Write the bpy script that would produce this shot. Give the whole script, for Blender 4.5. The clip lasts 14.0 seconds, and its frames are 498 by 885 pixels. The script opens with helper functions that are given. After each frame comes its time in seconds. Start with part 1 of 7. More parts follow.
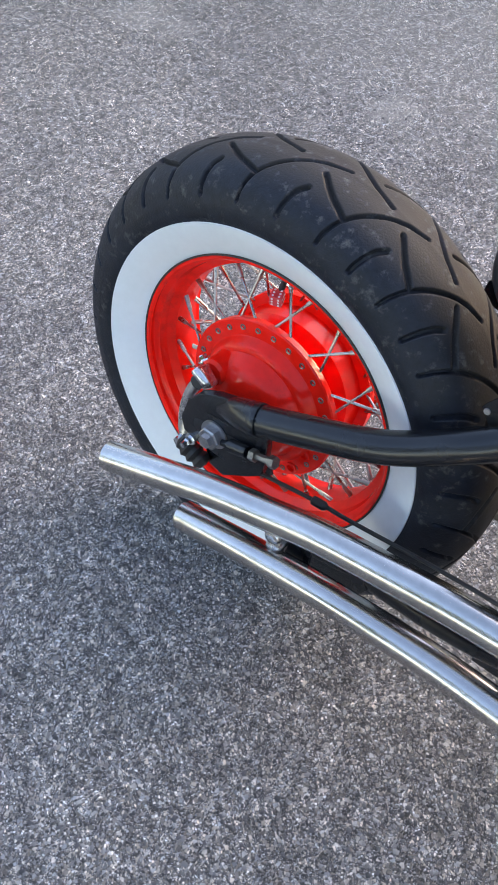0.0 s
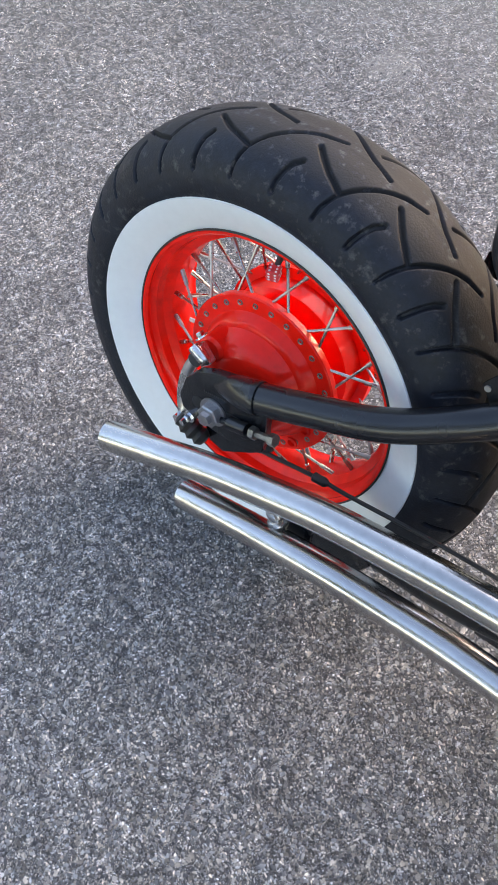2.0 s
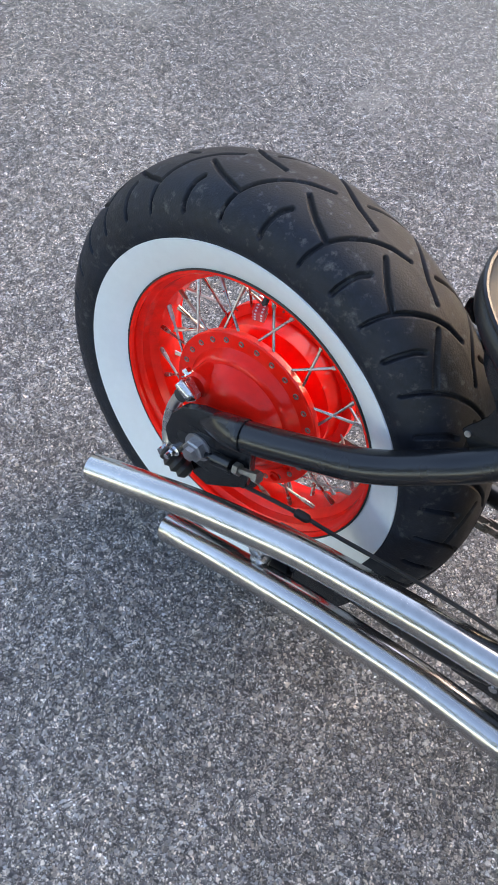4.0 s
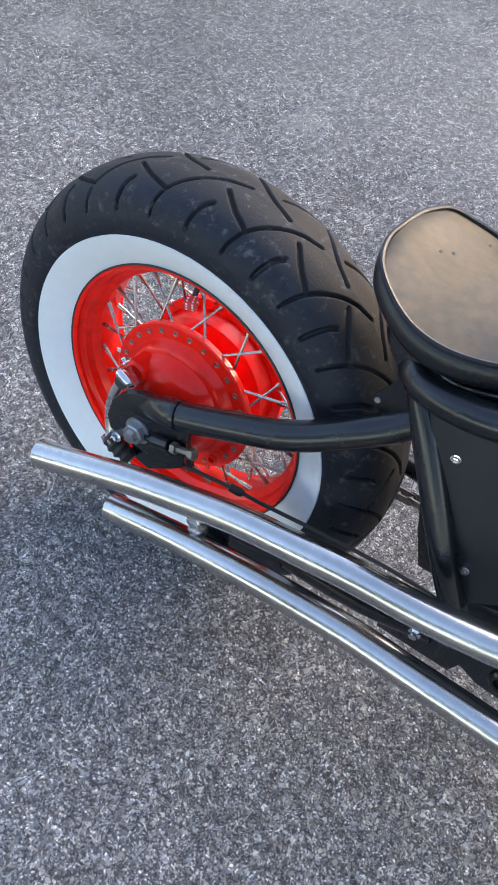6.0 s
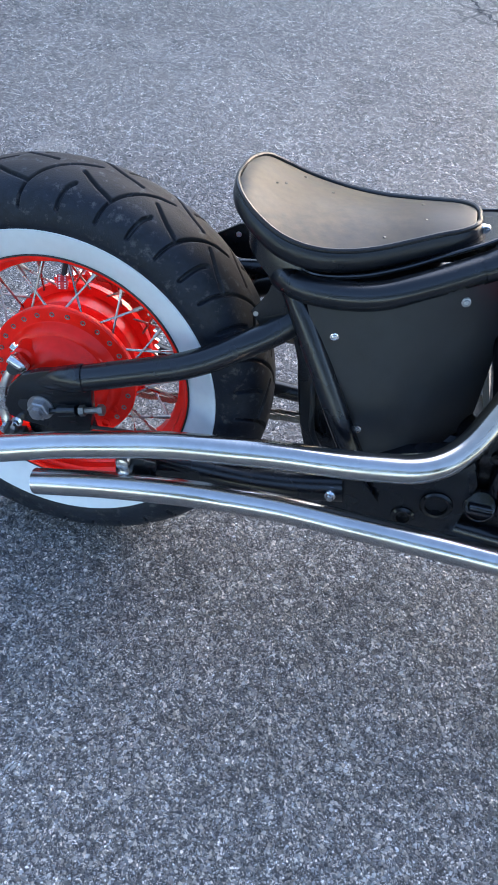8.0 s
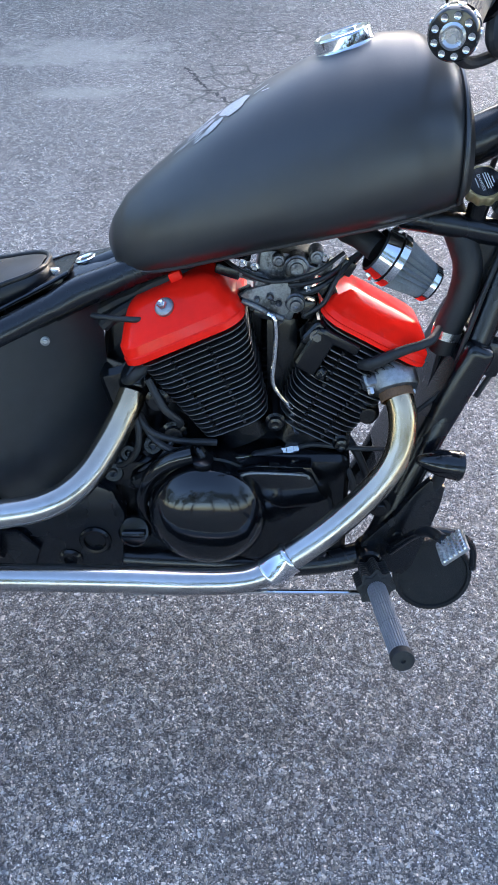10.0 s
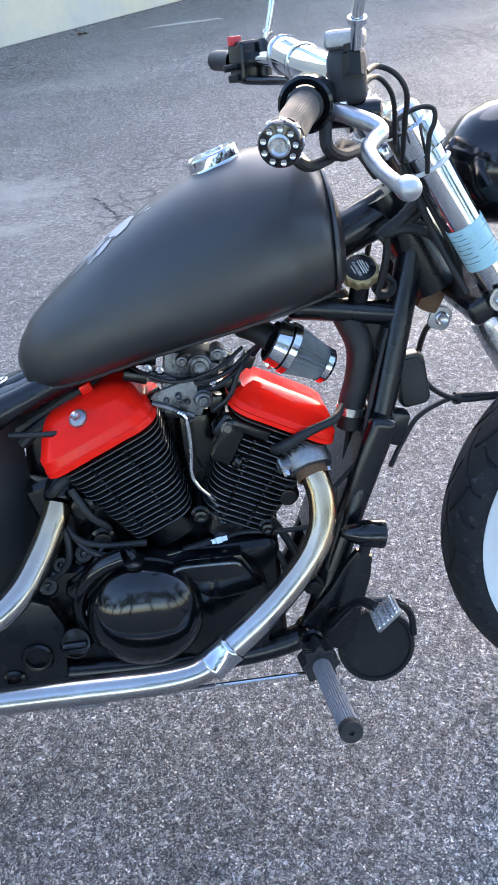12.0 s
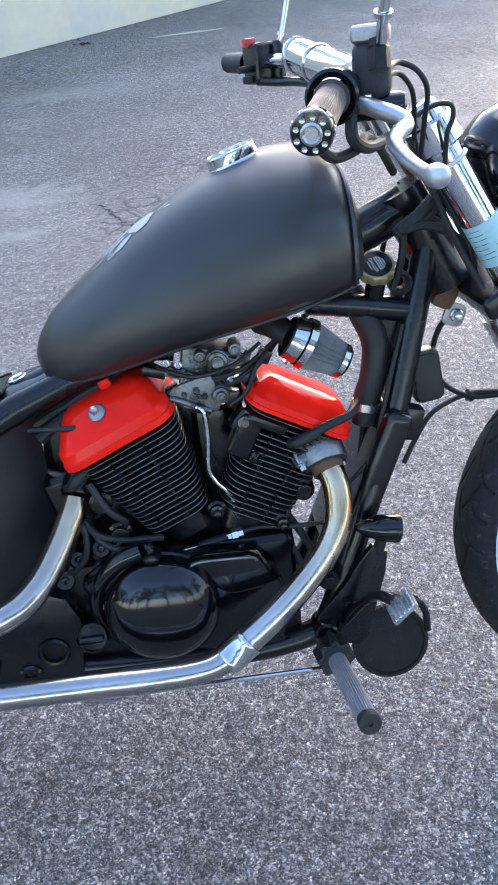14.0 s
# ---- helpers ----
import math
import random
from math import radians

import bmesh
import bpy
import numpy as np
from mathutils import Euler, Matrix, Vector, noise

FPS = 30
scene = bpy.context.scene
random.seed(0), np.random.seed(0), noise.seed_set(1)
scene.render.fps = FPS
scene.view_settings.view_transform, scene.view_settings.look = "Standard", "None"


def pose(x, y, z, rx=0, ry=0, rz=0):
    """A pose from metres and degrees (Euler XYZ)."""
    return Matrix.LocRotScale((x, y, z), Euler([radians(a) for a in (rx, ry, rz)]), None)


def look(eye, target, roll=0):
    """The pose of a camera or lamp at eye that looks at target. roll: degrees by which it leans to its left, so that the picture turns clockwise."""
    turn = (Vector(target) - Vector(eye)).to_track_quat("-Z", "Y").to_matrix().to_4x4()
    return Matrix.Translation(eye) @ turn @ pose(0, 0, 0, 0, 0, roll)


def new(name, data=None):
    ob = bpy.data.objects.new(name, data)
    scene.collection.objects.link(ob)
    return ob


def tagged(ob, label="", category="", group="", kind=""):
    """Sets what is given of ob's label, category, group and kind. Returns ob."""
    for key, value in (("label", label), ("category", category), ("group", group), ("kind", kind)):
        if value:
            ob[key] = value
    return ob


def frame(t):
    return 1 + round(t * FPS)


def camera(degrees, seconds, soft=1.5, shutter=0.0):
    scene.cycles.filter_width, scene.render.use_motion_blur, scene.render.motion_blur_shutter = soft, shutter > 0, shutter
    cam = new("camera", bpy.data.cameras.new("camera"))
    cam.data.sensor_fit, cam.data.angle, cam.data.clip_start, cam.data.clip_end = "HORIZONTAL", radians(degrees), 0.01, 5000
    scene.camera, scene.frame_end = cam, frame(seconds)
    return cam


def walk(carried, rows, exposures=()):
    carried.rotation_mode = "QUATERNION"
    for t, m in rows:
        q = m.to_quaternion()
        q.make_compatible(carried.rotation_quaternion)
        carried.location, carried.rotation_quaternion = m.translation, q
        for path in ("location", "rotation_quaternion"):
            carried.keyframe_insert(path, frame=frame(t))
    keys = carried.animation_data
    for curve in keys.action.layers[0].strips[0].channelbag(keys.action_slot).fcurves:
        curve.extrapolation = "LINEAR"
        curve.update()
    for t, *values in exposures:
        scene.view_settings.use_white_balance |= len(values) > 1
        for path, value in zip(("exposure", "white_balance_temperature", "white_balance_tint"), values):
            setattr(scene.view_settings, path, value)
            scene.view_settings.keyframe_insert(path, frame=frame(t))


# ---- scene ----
cam = camera(33.69, 14.0, soft=0.6)
PATH = [
    (0, (0.4563, -0.4762, 1.1815), (-0.3525, 0.3643, -0.4431), -4.75),
    (0.5, (0.4783, -0.4821, 1.1769), (-0.3405, 0.3212, -0.4615), -8.53),
    (1, (0.4697, -0.4729, 1.1740), (-0.3046, 0.3185, -0.4915), -9.98),
    (1.5, (0.4515, -0.4667, 1.1795), (-0.3167, 0.3058, -0.4978), -8.30),
    (2, (0.4446, -0.4536, 1.1902), (-0.3178, 0.3116, -0.4931), -6.75),
    (4.5, (0.4291, -0.4495, 1.2200), (-0.2945, 0.4000, -0.4398), -1.92),
    (5, (0.4397, -0.4462, 1.2183), (-0.2610, 0.4297, -0.4375), -1.60),
    (5.5, (0.4709, -0.4709, 1.2270), (-0.2257, 0.4282, -0.4181), -1.61),
    (6, (0.5197, -0.5067, 1.2440), (-0.1813, 0.4282, -0.3792), -0.96),
    (6.5, (0.5393, -0.5346, 1.2540), (-0.1809, 0.4340, -0.3407), -0.84),
    (6.8, (0.5479, -0.5723, 1.2491), (0.0536, 0.2158, 0.0723), 1.14),
    (7, (0.5169, -0.6097, 1.2604), (-0.0308, 0.5001, -0.3107), 1.80),
    (7.2, (0.4912, -0.6614, 1.2565), (0.1245, 0.2015, 0.0857), 0.32),
    (7.5, (0.4589, -0.7464, 1.2654), (0.1110, 0.4628, -0.2891), 0.13),
    (7.8, (0.4582, -0.7881, 1.2741), (0.2908, 0.1488, 0.1147), 4.53),
    (8, (0.4279, -0.7983, 1.2799), (0.2373, 0.4579, -0.2646), 5.90),
    (8.2, (0.4493, -0.7971, 1.2777), (0.2938, 0.1440, 0.1200), 5.73),
    (8.5, (0.4998, -0.8015, 1.2875), (0.3333, 0.4710, -0.2465), 4.37),
    (8.7, (0.5808, -0.8038, 1.2968), (0.4678, 0.1583, 0.1515), 1.87),
    (9, (0.6889, -0.8123, 1.2998), (0.6085, 0.4983, -0.2088), 0.85),
    (9.2, (0.7523, -0.8108, 1.2931), (0.6713, 0.5212, -0.1966), 0.13),
    (11.3, (0.8838, -0.8556, 1.2556), (0.9354, 0.6958, -0.0056), -4.63),
    (11.5, (0.8875, -0.8543, 1.2559), (0.9442, 0.7038, 0.0032), -5.05),
    (12, (0.8951, -0.8681, 1.2754), (0.9788, 0.7262, 0.0708), -5.78),
    (12.5, (0.8804, -0.8714, 1.2868), (0.9835, 0.7593, 0.1334), -5.74),
    (13, (0.8735, -0.8734, 1.3042), (0.9921, 0.8213, 0.2488), -5.64),
    (13.5, (0.8630, -0.8794, 1.2863), (0.9760, 0.8095, 0.2210), -5.55),
    (14, (0.8660, -0.8851, 1.2668), (0.9575, 0.7226, 0.0806), -5.62),
]
EXPOSURE = [(0, 2.60, 6850, 20), (2, 2.62, 7150, 20), (5, 2.56, 6750, 18), (6.5, 2.54, 6450, 18), (7.5, 2.45, 5930, 16), (8.5, 2.40, 5600, 15), (9, 2.42, 5600, 15), (11.5, 2.58, 5830, 18), (14, 2.53, 5850, 18)]
walk(cam, [(t, look(eye, target, roll)) for t, eye, target, roll in PATH], EXPOSURE)

# ---------- world and light ----------
world = bpy.data.worlds.new("sky")
scene.world = world
world.use_nodes = True
wn, wl = world.node_tree.nodes, world.node_tree.links
sky = wn.new("ShaderNodeTexSky")
sky.sky_type, sky.sun_disc = "NISHITA", False
sky.sun_elevation, sky.sun_rotation = radians(14), radians(20)
sky.air_density, sky.dust_density, sky.ozone_density = 1.0, 1.6, 1.0
wl.new(sky.outputs[0], wn["Background"].inputs["Color"])
wn["Background"].inputs["Strength"].default_value = 0.15

sun_data = bpy.data.lights.new("sun", "SUN")
sun_data.energy, sun_data.angle, sun_data.color = 0.22, radians(40), (1.0, 0.98, 0.95)
sun = new("sun", sun_data)
sun.matrix_world = look((0.8, 6, 9), (0, 0, 0))

# ---------- materials ----------
def material(name, color, rough=0.5, metal=0.0, var=0.12, scale=30.0, bump=0.0, bump_scale=200.0, coat=0.0, spec=0.5, dirt=None, dirt_amount=0.0, dirt_scale=8.0, dirt_from=(0.5, 0.72)):
    """A surface with two scales of variation in colour and gloss, and fine relief."""
    m = bpy.data.materials.new(name)
    m.use_nodes = True
    n, k = m.node_tree.nodes, m.node_tree.links
    b = n["Principled BSDF"]
    b.inputs["Metallic"].default_value = metal
    b.inputs["Coat Weight"].default_value = coat
    b.inputs["Coat Roughness"].default_value = 0.08
    b.inputs["Specular IOR Level"].default_value = spec
    tc = n.new("ShaderNodeTexCoord")
    fine, broad = n.new("ShaderNodeTexNoise"), n.new("ShaderNodeTexNoise")
    fine.inputs["Scale"].default_value, fine.inputs["Detail"].default_value = scale * 8, 4
    broad.inputs["Scale"].default_value, broad.inputs["Detail"].default_value = scale, 5
    for q in (fine, broad):
        k.new(tc.outputs["Object"], q.inputs["Vector"])
    mix = n.new("ShaderNodeMath"); mix.operation = "MULTIPLY_ADD"
    mix.inputs[1].default_value = 0.5
    k.new(fine.outputs["Fac"], mix.inputs[0])
    half = n.new("ShaderNodeMath"); half.operation = "MULTIPLY"; half.inputs[1].default_value = 0.5
    k.new(broad.outputs["Fac"], half.inputs[0])
    k.new(half.outputs[0], mix.inputs[2])
    ramp = n.new("ShaderNodeMapRange")
    ramp.inputs["From Min"].default_value, ramp.inputs["From Max"].default_value = 0.3, 0.7
    ramp.inputs["To Min"].default_value, ramp.inputs["To Max"].default_value = 1 - var, 1 + var
    k.new(mix.outputs[0], ramp.inputs["Value"])
    base = n.new("ShaderNodeMix"); base.data_type = "RGBA"; base.blend_type = "MULTIPLY"
    base.inputs["Factor"].default_value = 1.0
    base.inputs["A"].default_value = (*color, 1)
    comb = n.new("ShaderNodeCombineColor")
    for i in range(3):
        k.new(ramp.outputs[0], comb.inputs[i])
    k.new(comb.outputs[0], base.inputs["B"])
    last = base.outputs["Result"]
    if dirt:
        spots = n.new("ShaderNodeTexNoise")
        spots.inputs["Scale"].default_value, spots.inputs["Detail"].default_value = dirt_scale, 8
        spots.inputs["Roughness"].default_value = 0.7
        k.new(tc.outputs["Object"], spots.inputs["Vector"])
        cut = n.new("ShaderNodeMapRange")
        cut.inputs["From Min"].default_value, cut.inputs["From Max"].default_value = dirt_from
        cut.inputs["To Max"].default_value = dirt_amount
        k.new(spots.outputs["Fac"], cut.inputs["Value"])
        over = n.new("ShaderNodeMix"); over.data_type = "RGBA"
        over.inputs["B"].default_value = (*dirt, 1)
        k.new(last, over.inputs["A"]); k.new(cut.outputs[0], over.inputs["Factor"])
        last = over.outputs["Result"]
    k.new(last, b.inputs["Base Color"])
    rr = n.new("ShaderNodeMapRange")
    rr.inputs["From Min"].default_value, rr.inputs["From Max"].default_value = 0.3, 0.7
    rr.inputs["To Min"].default_value, rr.inputs["To Max"].default_value = max(rough * 0.8, 0.02), min(rough * 1.25, 1)
    k.new(broad.outputs["Fac"], rr.inputs["Value"])
    k.new(rr.outputs[0], b.inputs["Roughness"])
    if bump:
        relief = n.new("ShaderNodeTexNoise")
        relief.inputs["Scale"].default_value, relief.inputs["Detail"].default_value = bump_scale, 6
        k.new(tc.outputs["Object"], relief.inputs["Vector"])
        bp = n.new("ShaderNodeBump")
        bp.inputs["Strength"].default_value, bp.inputs["Distance"].default_value = bump, 0.001
        k.new(relief.outputs["Fac"], bp.inputs["Height"])
        k.new(bp.outputs[0], b.inputs["Normal"])
    return m


RUBBER = material("tyre_rubber", (0.0095, 0.0122, 0.019), 0.52, var=0.45, scale=14, bump=0.45, bump_scale=420, spec=0.26, dirt=(0.10, 0.098, 0.096), dirt_amount=0.8, dirt_scale=60, dirt_from=(0.555, 0.72))
WHITEWALL = material("white_rubber", (0.66, 0.70, 0.72), 0.5, var=0.04, scale=10, bump=0.15, bump_scale=300)
RED_WHEEL = material("red_wheel_enamel", (0.90, 0.016, 0.007), 0.15, var=0.12, scale=7, bump=0.05, bump_scale=40, spec=0.26, dirt=(0.22, 0.012, 0.008), dirt_amount=0.55, dirt_scale=9, dirt_from=(0.56, 0.74))
RED = material("red_gloss_paint", (0.96, 0.016, 0.006), 0.12, var=0.06, scale=9, bump=0.04, bump_scale=40, spec=0.16)
BLACK_SATIN = material("black_satin_paint", (0.0045, 0.0056, 0.0080), 0.25, var=0.2, scale=14, bump=0.10, bump_scale=160, spec=0.5)
BLACK_GLOSS = material("black_gloss_paint", (0.003, 0.0035, 0.0048), 0.11, var=0.2, scale=10, spec=0.55, bump=0.08, bump_scale=90)
TANK_BLACK = material("matt_black_paint", (0.0140, 0.0136, 0.0140), 0.38, spec=0.8, var=0.2, scale=6, bump=0.05, bump_scale=350)
BLACK_ENGINE = material("black_engine_enamel", (0.003, 0.0034, 0.0045), 0.20, spec=0.42, var=0.3, scale=25, bump=0.18, bump_scale=200, dirt=(0.04, 0.037, 0.033), dirt_amount=0.2, dirt_scale=40)
LEATHER = material("black_leather", (0.005, 0.006, 0.0085), 0.34, spec=0.45, var=0.25, scale=11, bump=0.3, bump_scale=420)
# black leather coloured brown for the warm sky it reflects
LEATHER_TOP = material("warm_sheen_leather", (0.070, 0.051, 0.027), 0.50, var=0.55, scale=9, bump=0.55, bump_scale=38, spec=0.36, dirt=(0.035, 0.032, 0.028), dirt_amount=0.6, dirt_scale=14)
PANEL_BLACK = material("black_vinyl_panel", (0.030, 0.034, 0.040), 0.40, spec=0.9, var=0.2, scale=6, bump=0.15, bump_scale=420)
CHROME = material("polished_chrome", (0.64, 0.65, 0.67), 0.08, metal=1, var=0.04, scale=10)
ZINC = material("dull_zinc", (0.36, 0.36, 0.37), 0.42, metal=0.9, var=0.2, scale=40, bump=0.3, bump_scale=300)
STEEL = material("brushed_steel", (0.55, 0.55, 0.56), 0.26, metal=1, var=0.12, scale=30, bump=0.1)
ALU = material("cast_aluminium", (0.30, 0.305, 0.315), 0.45, metal=1, var=0.25, scale=30, bump=0.5, bump_scale=350, dirt=(0.05, 0.05, 0.05), dirt_amount=0.6, dirt_scale=50)
CARB = material("dull_grey_casting", (0.20, 0.203, 0.21), 0.42, metal=0.9, var=0.35, scale=40, bump=0.6, bump_scale=300, dirt=(0.02, 0.02, 0.02), dirt_amount=0.8, dirt_scale=45, dirt_from=(0.48, 0.6))
PIPE = material("exhaust_steel", (0.47, 0.455, 0.435), 0.20, metal=1, var=0.10, scale=12, bump=0.04)
BLACK_RUBBER = material("black_rubber", (0.013, 0.0135, 0.015), 0.55, var=0.2, scale=20, bump=0.4, bump_scale=300)
GREY_RUBBER = material("grey_rubber", (0.23, 0.235, 0.25), 0.6, var=0.2, scale=24, bump=0.4, bump_scale=320)
FIN = material("black_fin_enamel", (0.020, 0.0205, 0.022), 0.36, spec=0.5, var=0.3, scale=30, bump=0.3, bump_scale=300)
HORN = material("pitted_black_rubber", (0.012, 0.0125, 0.014), 0.7, var=0.5, scale=60, bump=1.0, bump_scale=420, spec=0.3, dirt=(0.09, 0.09, 0.09), dirt_amount=0.5, dirt_scale=160, dirt_from=(0.62, 0.72))
WORN_EDGE = material("fin_edge_metal", (0.16, 0.16, 0.165), 0.38, metal=0.5, var=0.6, scale=45, bump=0.2)
DARK_GREY = material("dark_grey_rubber", (0.024, 0.025, 0.028), 0.6, var=0.2, scale=24, bump=0.5, bump_scale=320)
BRIGHT_ALU = material("polished_alloy", (0.58, 0.59, 0.61), 0.40, metal=1, var=0.12, scale=24, bump=0.25, bump_scale=220)
OILY = material("oily_chain_steel", (0.19, 0.175, 0.155), 0.36, metal=0.8, var=0.4, scale=60, bump=0.4)
# steel darkened for the dim wheel interior that the spokes mirror
SPOKE = material("dark_spoke_steel", (0.33, 0.325, 0.32), 0.28, metal=1, var=0.25, scale=40, bump=0.1)
SPRAY = material("faded_white_spray", (0.42, 0.43, 0.44), 0.5, var=0.35, scale=60)
WHITE_PAINT = material("white_decal", (0.74, 0.75, 0.76), 0.5, var=0.05, scale=20)
FOIL = material("pale_blue_foil", (0.38, 0.62, 0.68), 0.35, var=0.08, scale=30, bump=0.3, bump_scale=90)
FILTER = material("grey_filter_gauze", (0.20, 0.21, 0.22), 0.6, var=0.25, scale=60, bump=0.8, bump_scale=700)
BRASS = material("dull_brass", (0.48, 0.40, 0.22), 0.4, metal=0.8, var=0.15, scale=40)
RUST = material("rusty_steel", (0.16, 0.09, 0.05), 0.7, metal=0.4, var=0.4, scale=50, bump=0.6)
RED_POST = material("red_post_paint", (0.62, 0.045, 0.05), 0.45, var=0.1, scale=4, bump=0.2, bump_scale=60, dirt=(0.45, 0.35, 0.3), dirt_amount=0.5, dirt_scale=6)
MIRROR = material("mirror_glass", (0.85, 0.87, 0.87), 0.02, metal=1, var=0.0)

PIPE_TINTED = material("heat_tinted_steel", (0.47, 0.455, 0.44), 0.20, metal=1, var=0.10, scale=12, bump=0.04)


def sheen_nose(m, x0, x1, color):
    """Darkens the saddle's top towards its nose, where the painted warm sheen ends."""
    n, k = m.node_tree.nodes, m.node_tree.links
    b = n["Principled BSDF"]
    old = b.inputs["Base Color"].links[0].from_socket
    tc, sep, rng, mix, blot_ = (n.new("ShaderNode" + q) for q in ("TexCoord", "SeparateXYZ", "MapRange", "Mix", "TexNoise"))
    blot_.inputs["Scale"].default_value, blot_.inputs["Detail"].default_value = 14, 5
    k.new(tc.outputs["Object"], sep.inputs[0]); k.new(tc.outputs["Object"], blot_.inputs["Vector"])
    shift = n.new("ShaderNodeMath"); shift.operation = "MULTIPLY_ADD"; shift.inputs[1].default_value = 0.16
    k.new(blot_.outputs["Fac"], shift.inputs[0]); k.new(sep.outputs["X"], shift.inputs[2])
    rng.inputs["From Min"].default_value, rng.inputs["From Max"].default_value, rng.inputs["To Max"].default_value = x0 + .08, x1 + .08, 0.8
    k.new(shift.outputs[0], rng.inputs["Value"])
    mix.data_type = "RGBA"; mix.inputs["B"].default_value = (*color, 1)
    k.new(rng.outputs[0], mix.inputs["Factor"]); k.new(old, mix.inputs["A"])
    k.new(mix.outputs["Result"], b.inputs["Base Color"])


def worn_crown(m, half, color):
    """Dry brown-grey wear on the running band of a tyre, within half of its middle."""
    n, k = m.node_tree.nodes, m.node_tree.links
    b = n["Principled BSDF"]
    old, old_rough = b.inputs["Base Color"].links[0].from_socket, b.inputs["Roughness"].links[0].from_socket
    tc, sep, size, rng, mix, grain = (n.new("ShaderNode" + q) for q in ("TexCoord", "SeparateXYZ", "Math", "MapRange", "Mix", "TexNoise"))
    grain.inputs["Scale"].default_value, grain.inputs["Detail"].default_value = 26, 8
    k.new(tc.outputs["Object"], sep.inputs[0]); k.new(tc.outputs["Object"], grain.inputs["Vector"])
    size.operation = "ABSOLUTE"; k.new(sep.outputs["Y"], size.inputs[0])
    ragged = n.new("ShaderNodeMath"); ragged.operation = "MULTIPLY_ADD"; ragged.inputs[1].default_value = 0.03
    k.new(grain.outputs["Fac"], ragged.inputs[0]); k.new(size.outputs[0], ragged.inputs[2])
    for key, val in (("From Min", half + .027), ("From Max", half + .003), ("To Min", 0.0), ("To Max", 0.9)):
        rng.inputs[key].default_value = val
    k.new(ragged.outputs[0], rng.inputs["Value"])
    mix.data_type = "RGBA"; mix.inputs["B"].default_value = (*color, 1)
    k.new(rng.outputs[0], mix.inputs["Factor"]); k.new(old, mix.inputs["A"])
    lay = n.new("ShaderNodeMix"); lay.data_type = "RGBA"; lay.blend_type = "LIGHTEN"; lay.inputs["Factor"].default_value = 1.0
    k.new(mix.outputs["Result"], lay.inputs["A"]); k.new(old, lay.inputs["B"])
    k.new(lay.outputs["Result"], b.inputs["Base Color"])
    dry = n.new("ShaderNodeMix"); dry.inputs["B"].default_value = 0.72
    k.new(rng.outputs[0], dry.inputs["Factor"]); k.new(old_rough, dry.inputs["A"]); k.new(dry.outputs["Result"], b.inputs["Roughness"])


worn_crown(RUBBER, 0.046, (0.024, 0.0225, 0.0215))
sheen_nose(LEATHER_TOP, 0.36, 0.50, (0.014, 0.015, 0.017))


def heat_tint(m, low, high):
    """Straw-coloured oxide that grows towards the engine end of the pipe."""
    n, k = m.node_tree.nodes, m.node_tree.links
    b = n["Principled BSDF"]
    old = b.inputs["Base Color"].links[0].from_socket
    tc = n.new("ShaderNodeTexCoord")
    sep = n.new("ShaderNodeSeparateXYZ")
    k.new(tc.outputs["Object"], sep.inputs[0])
    rng = n.new("ShaderNodeMapRange")
    rng.inputs["From Min"].default_value, rng.inputs["From Max"].default_value, rng.inputs["To Max"].default_value = low, high, 0.85
    k.new(sep.outputs["Z"], rng.inputs["Value"])
    mix = n.new("ShaderNodeMix"); mix.data_type = "RGBA"
    mix.inputs["B"].default_value = (0.60, 0.44, 0.24, 1)
    k.new(rng.outputs[0], mix.inputs["Factor"]); k.new(old, mix.inputs["A"])
    k.new(mix.outputs["Result"], b.inputs["Base Color"])


heat_tint(PIPE_TINTED, 0.36, 0.50)
heat_tint(PIPE, 0.435, 0.53)


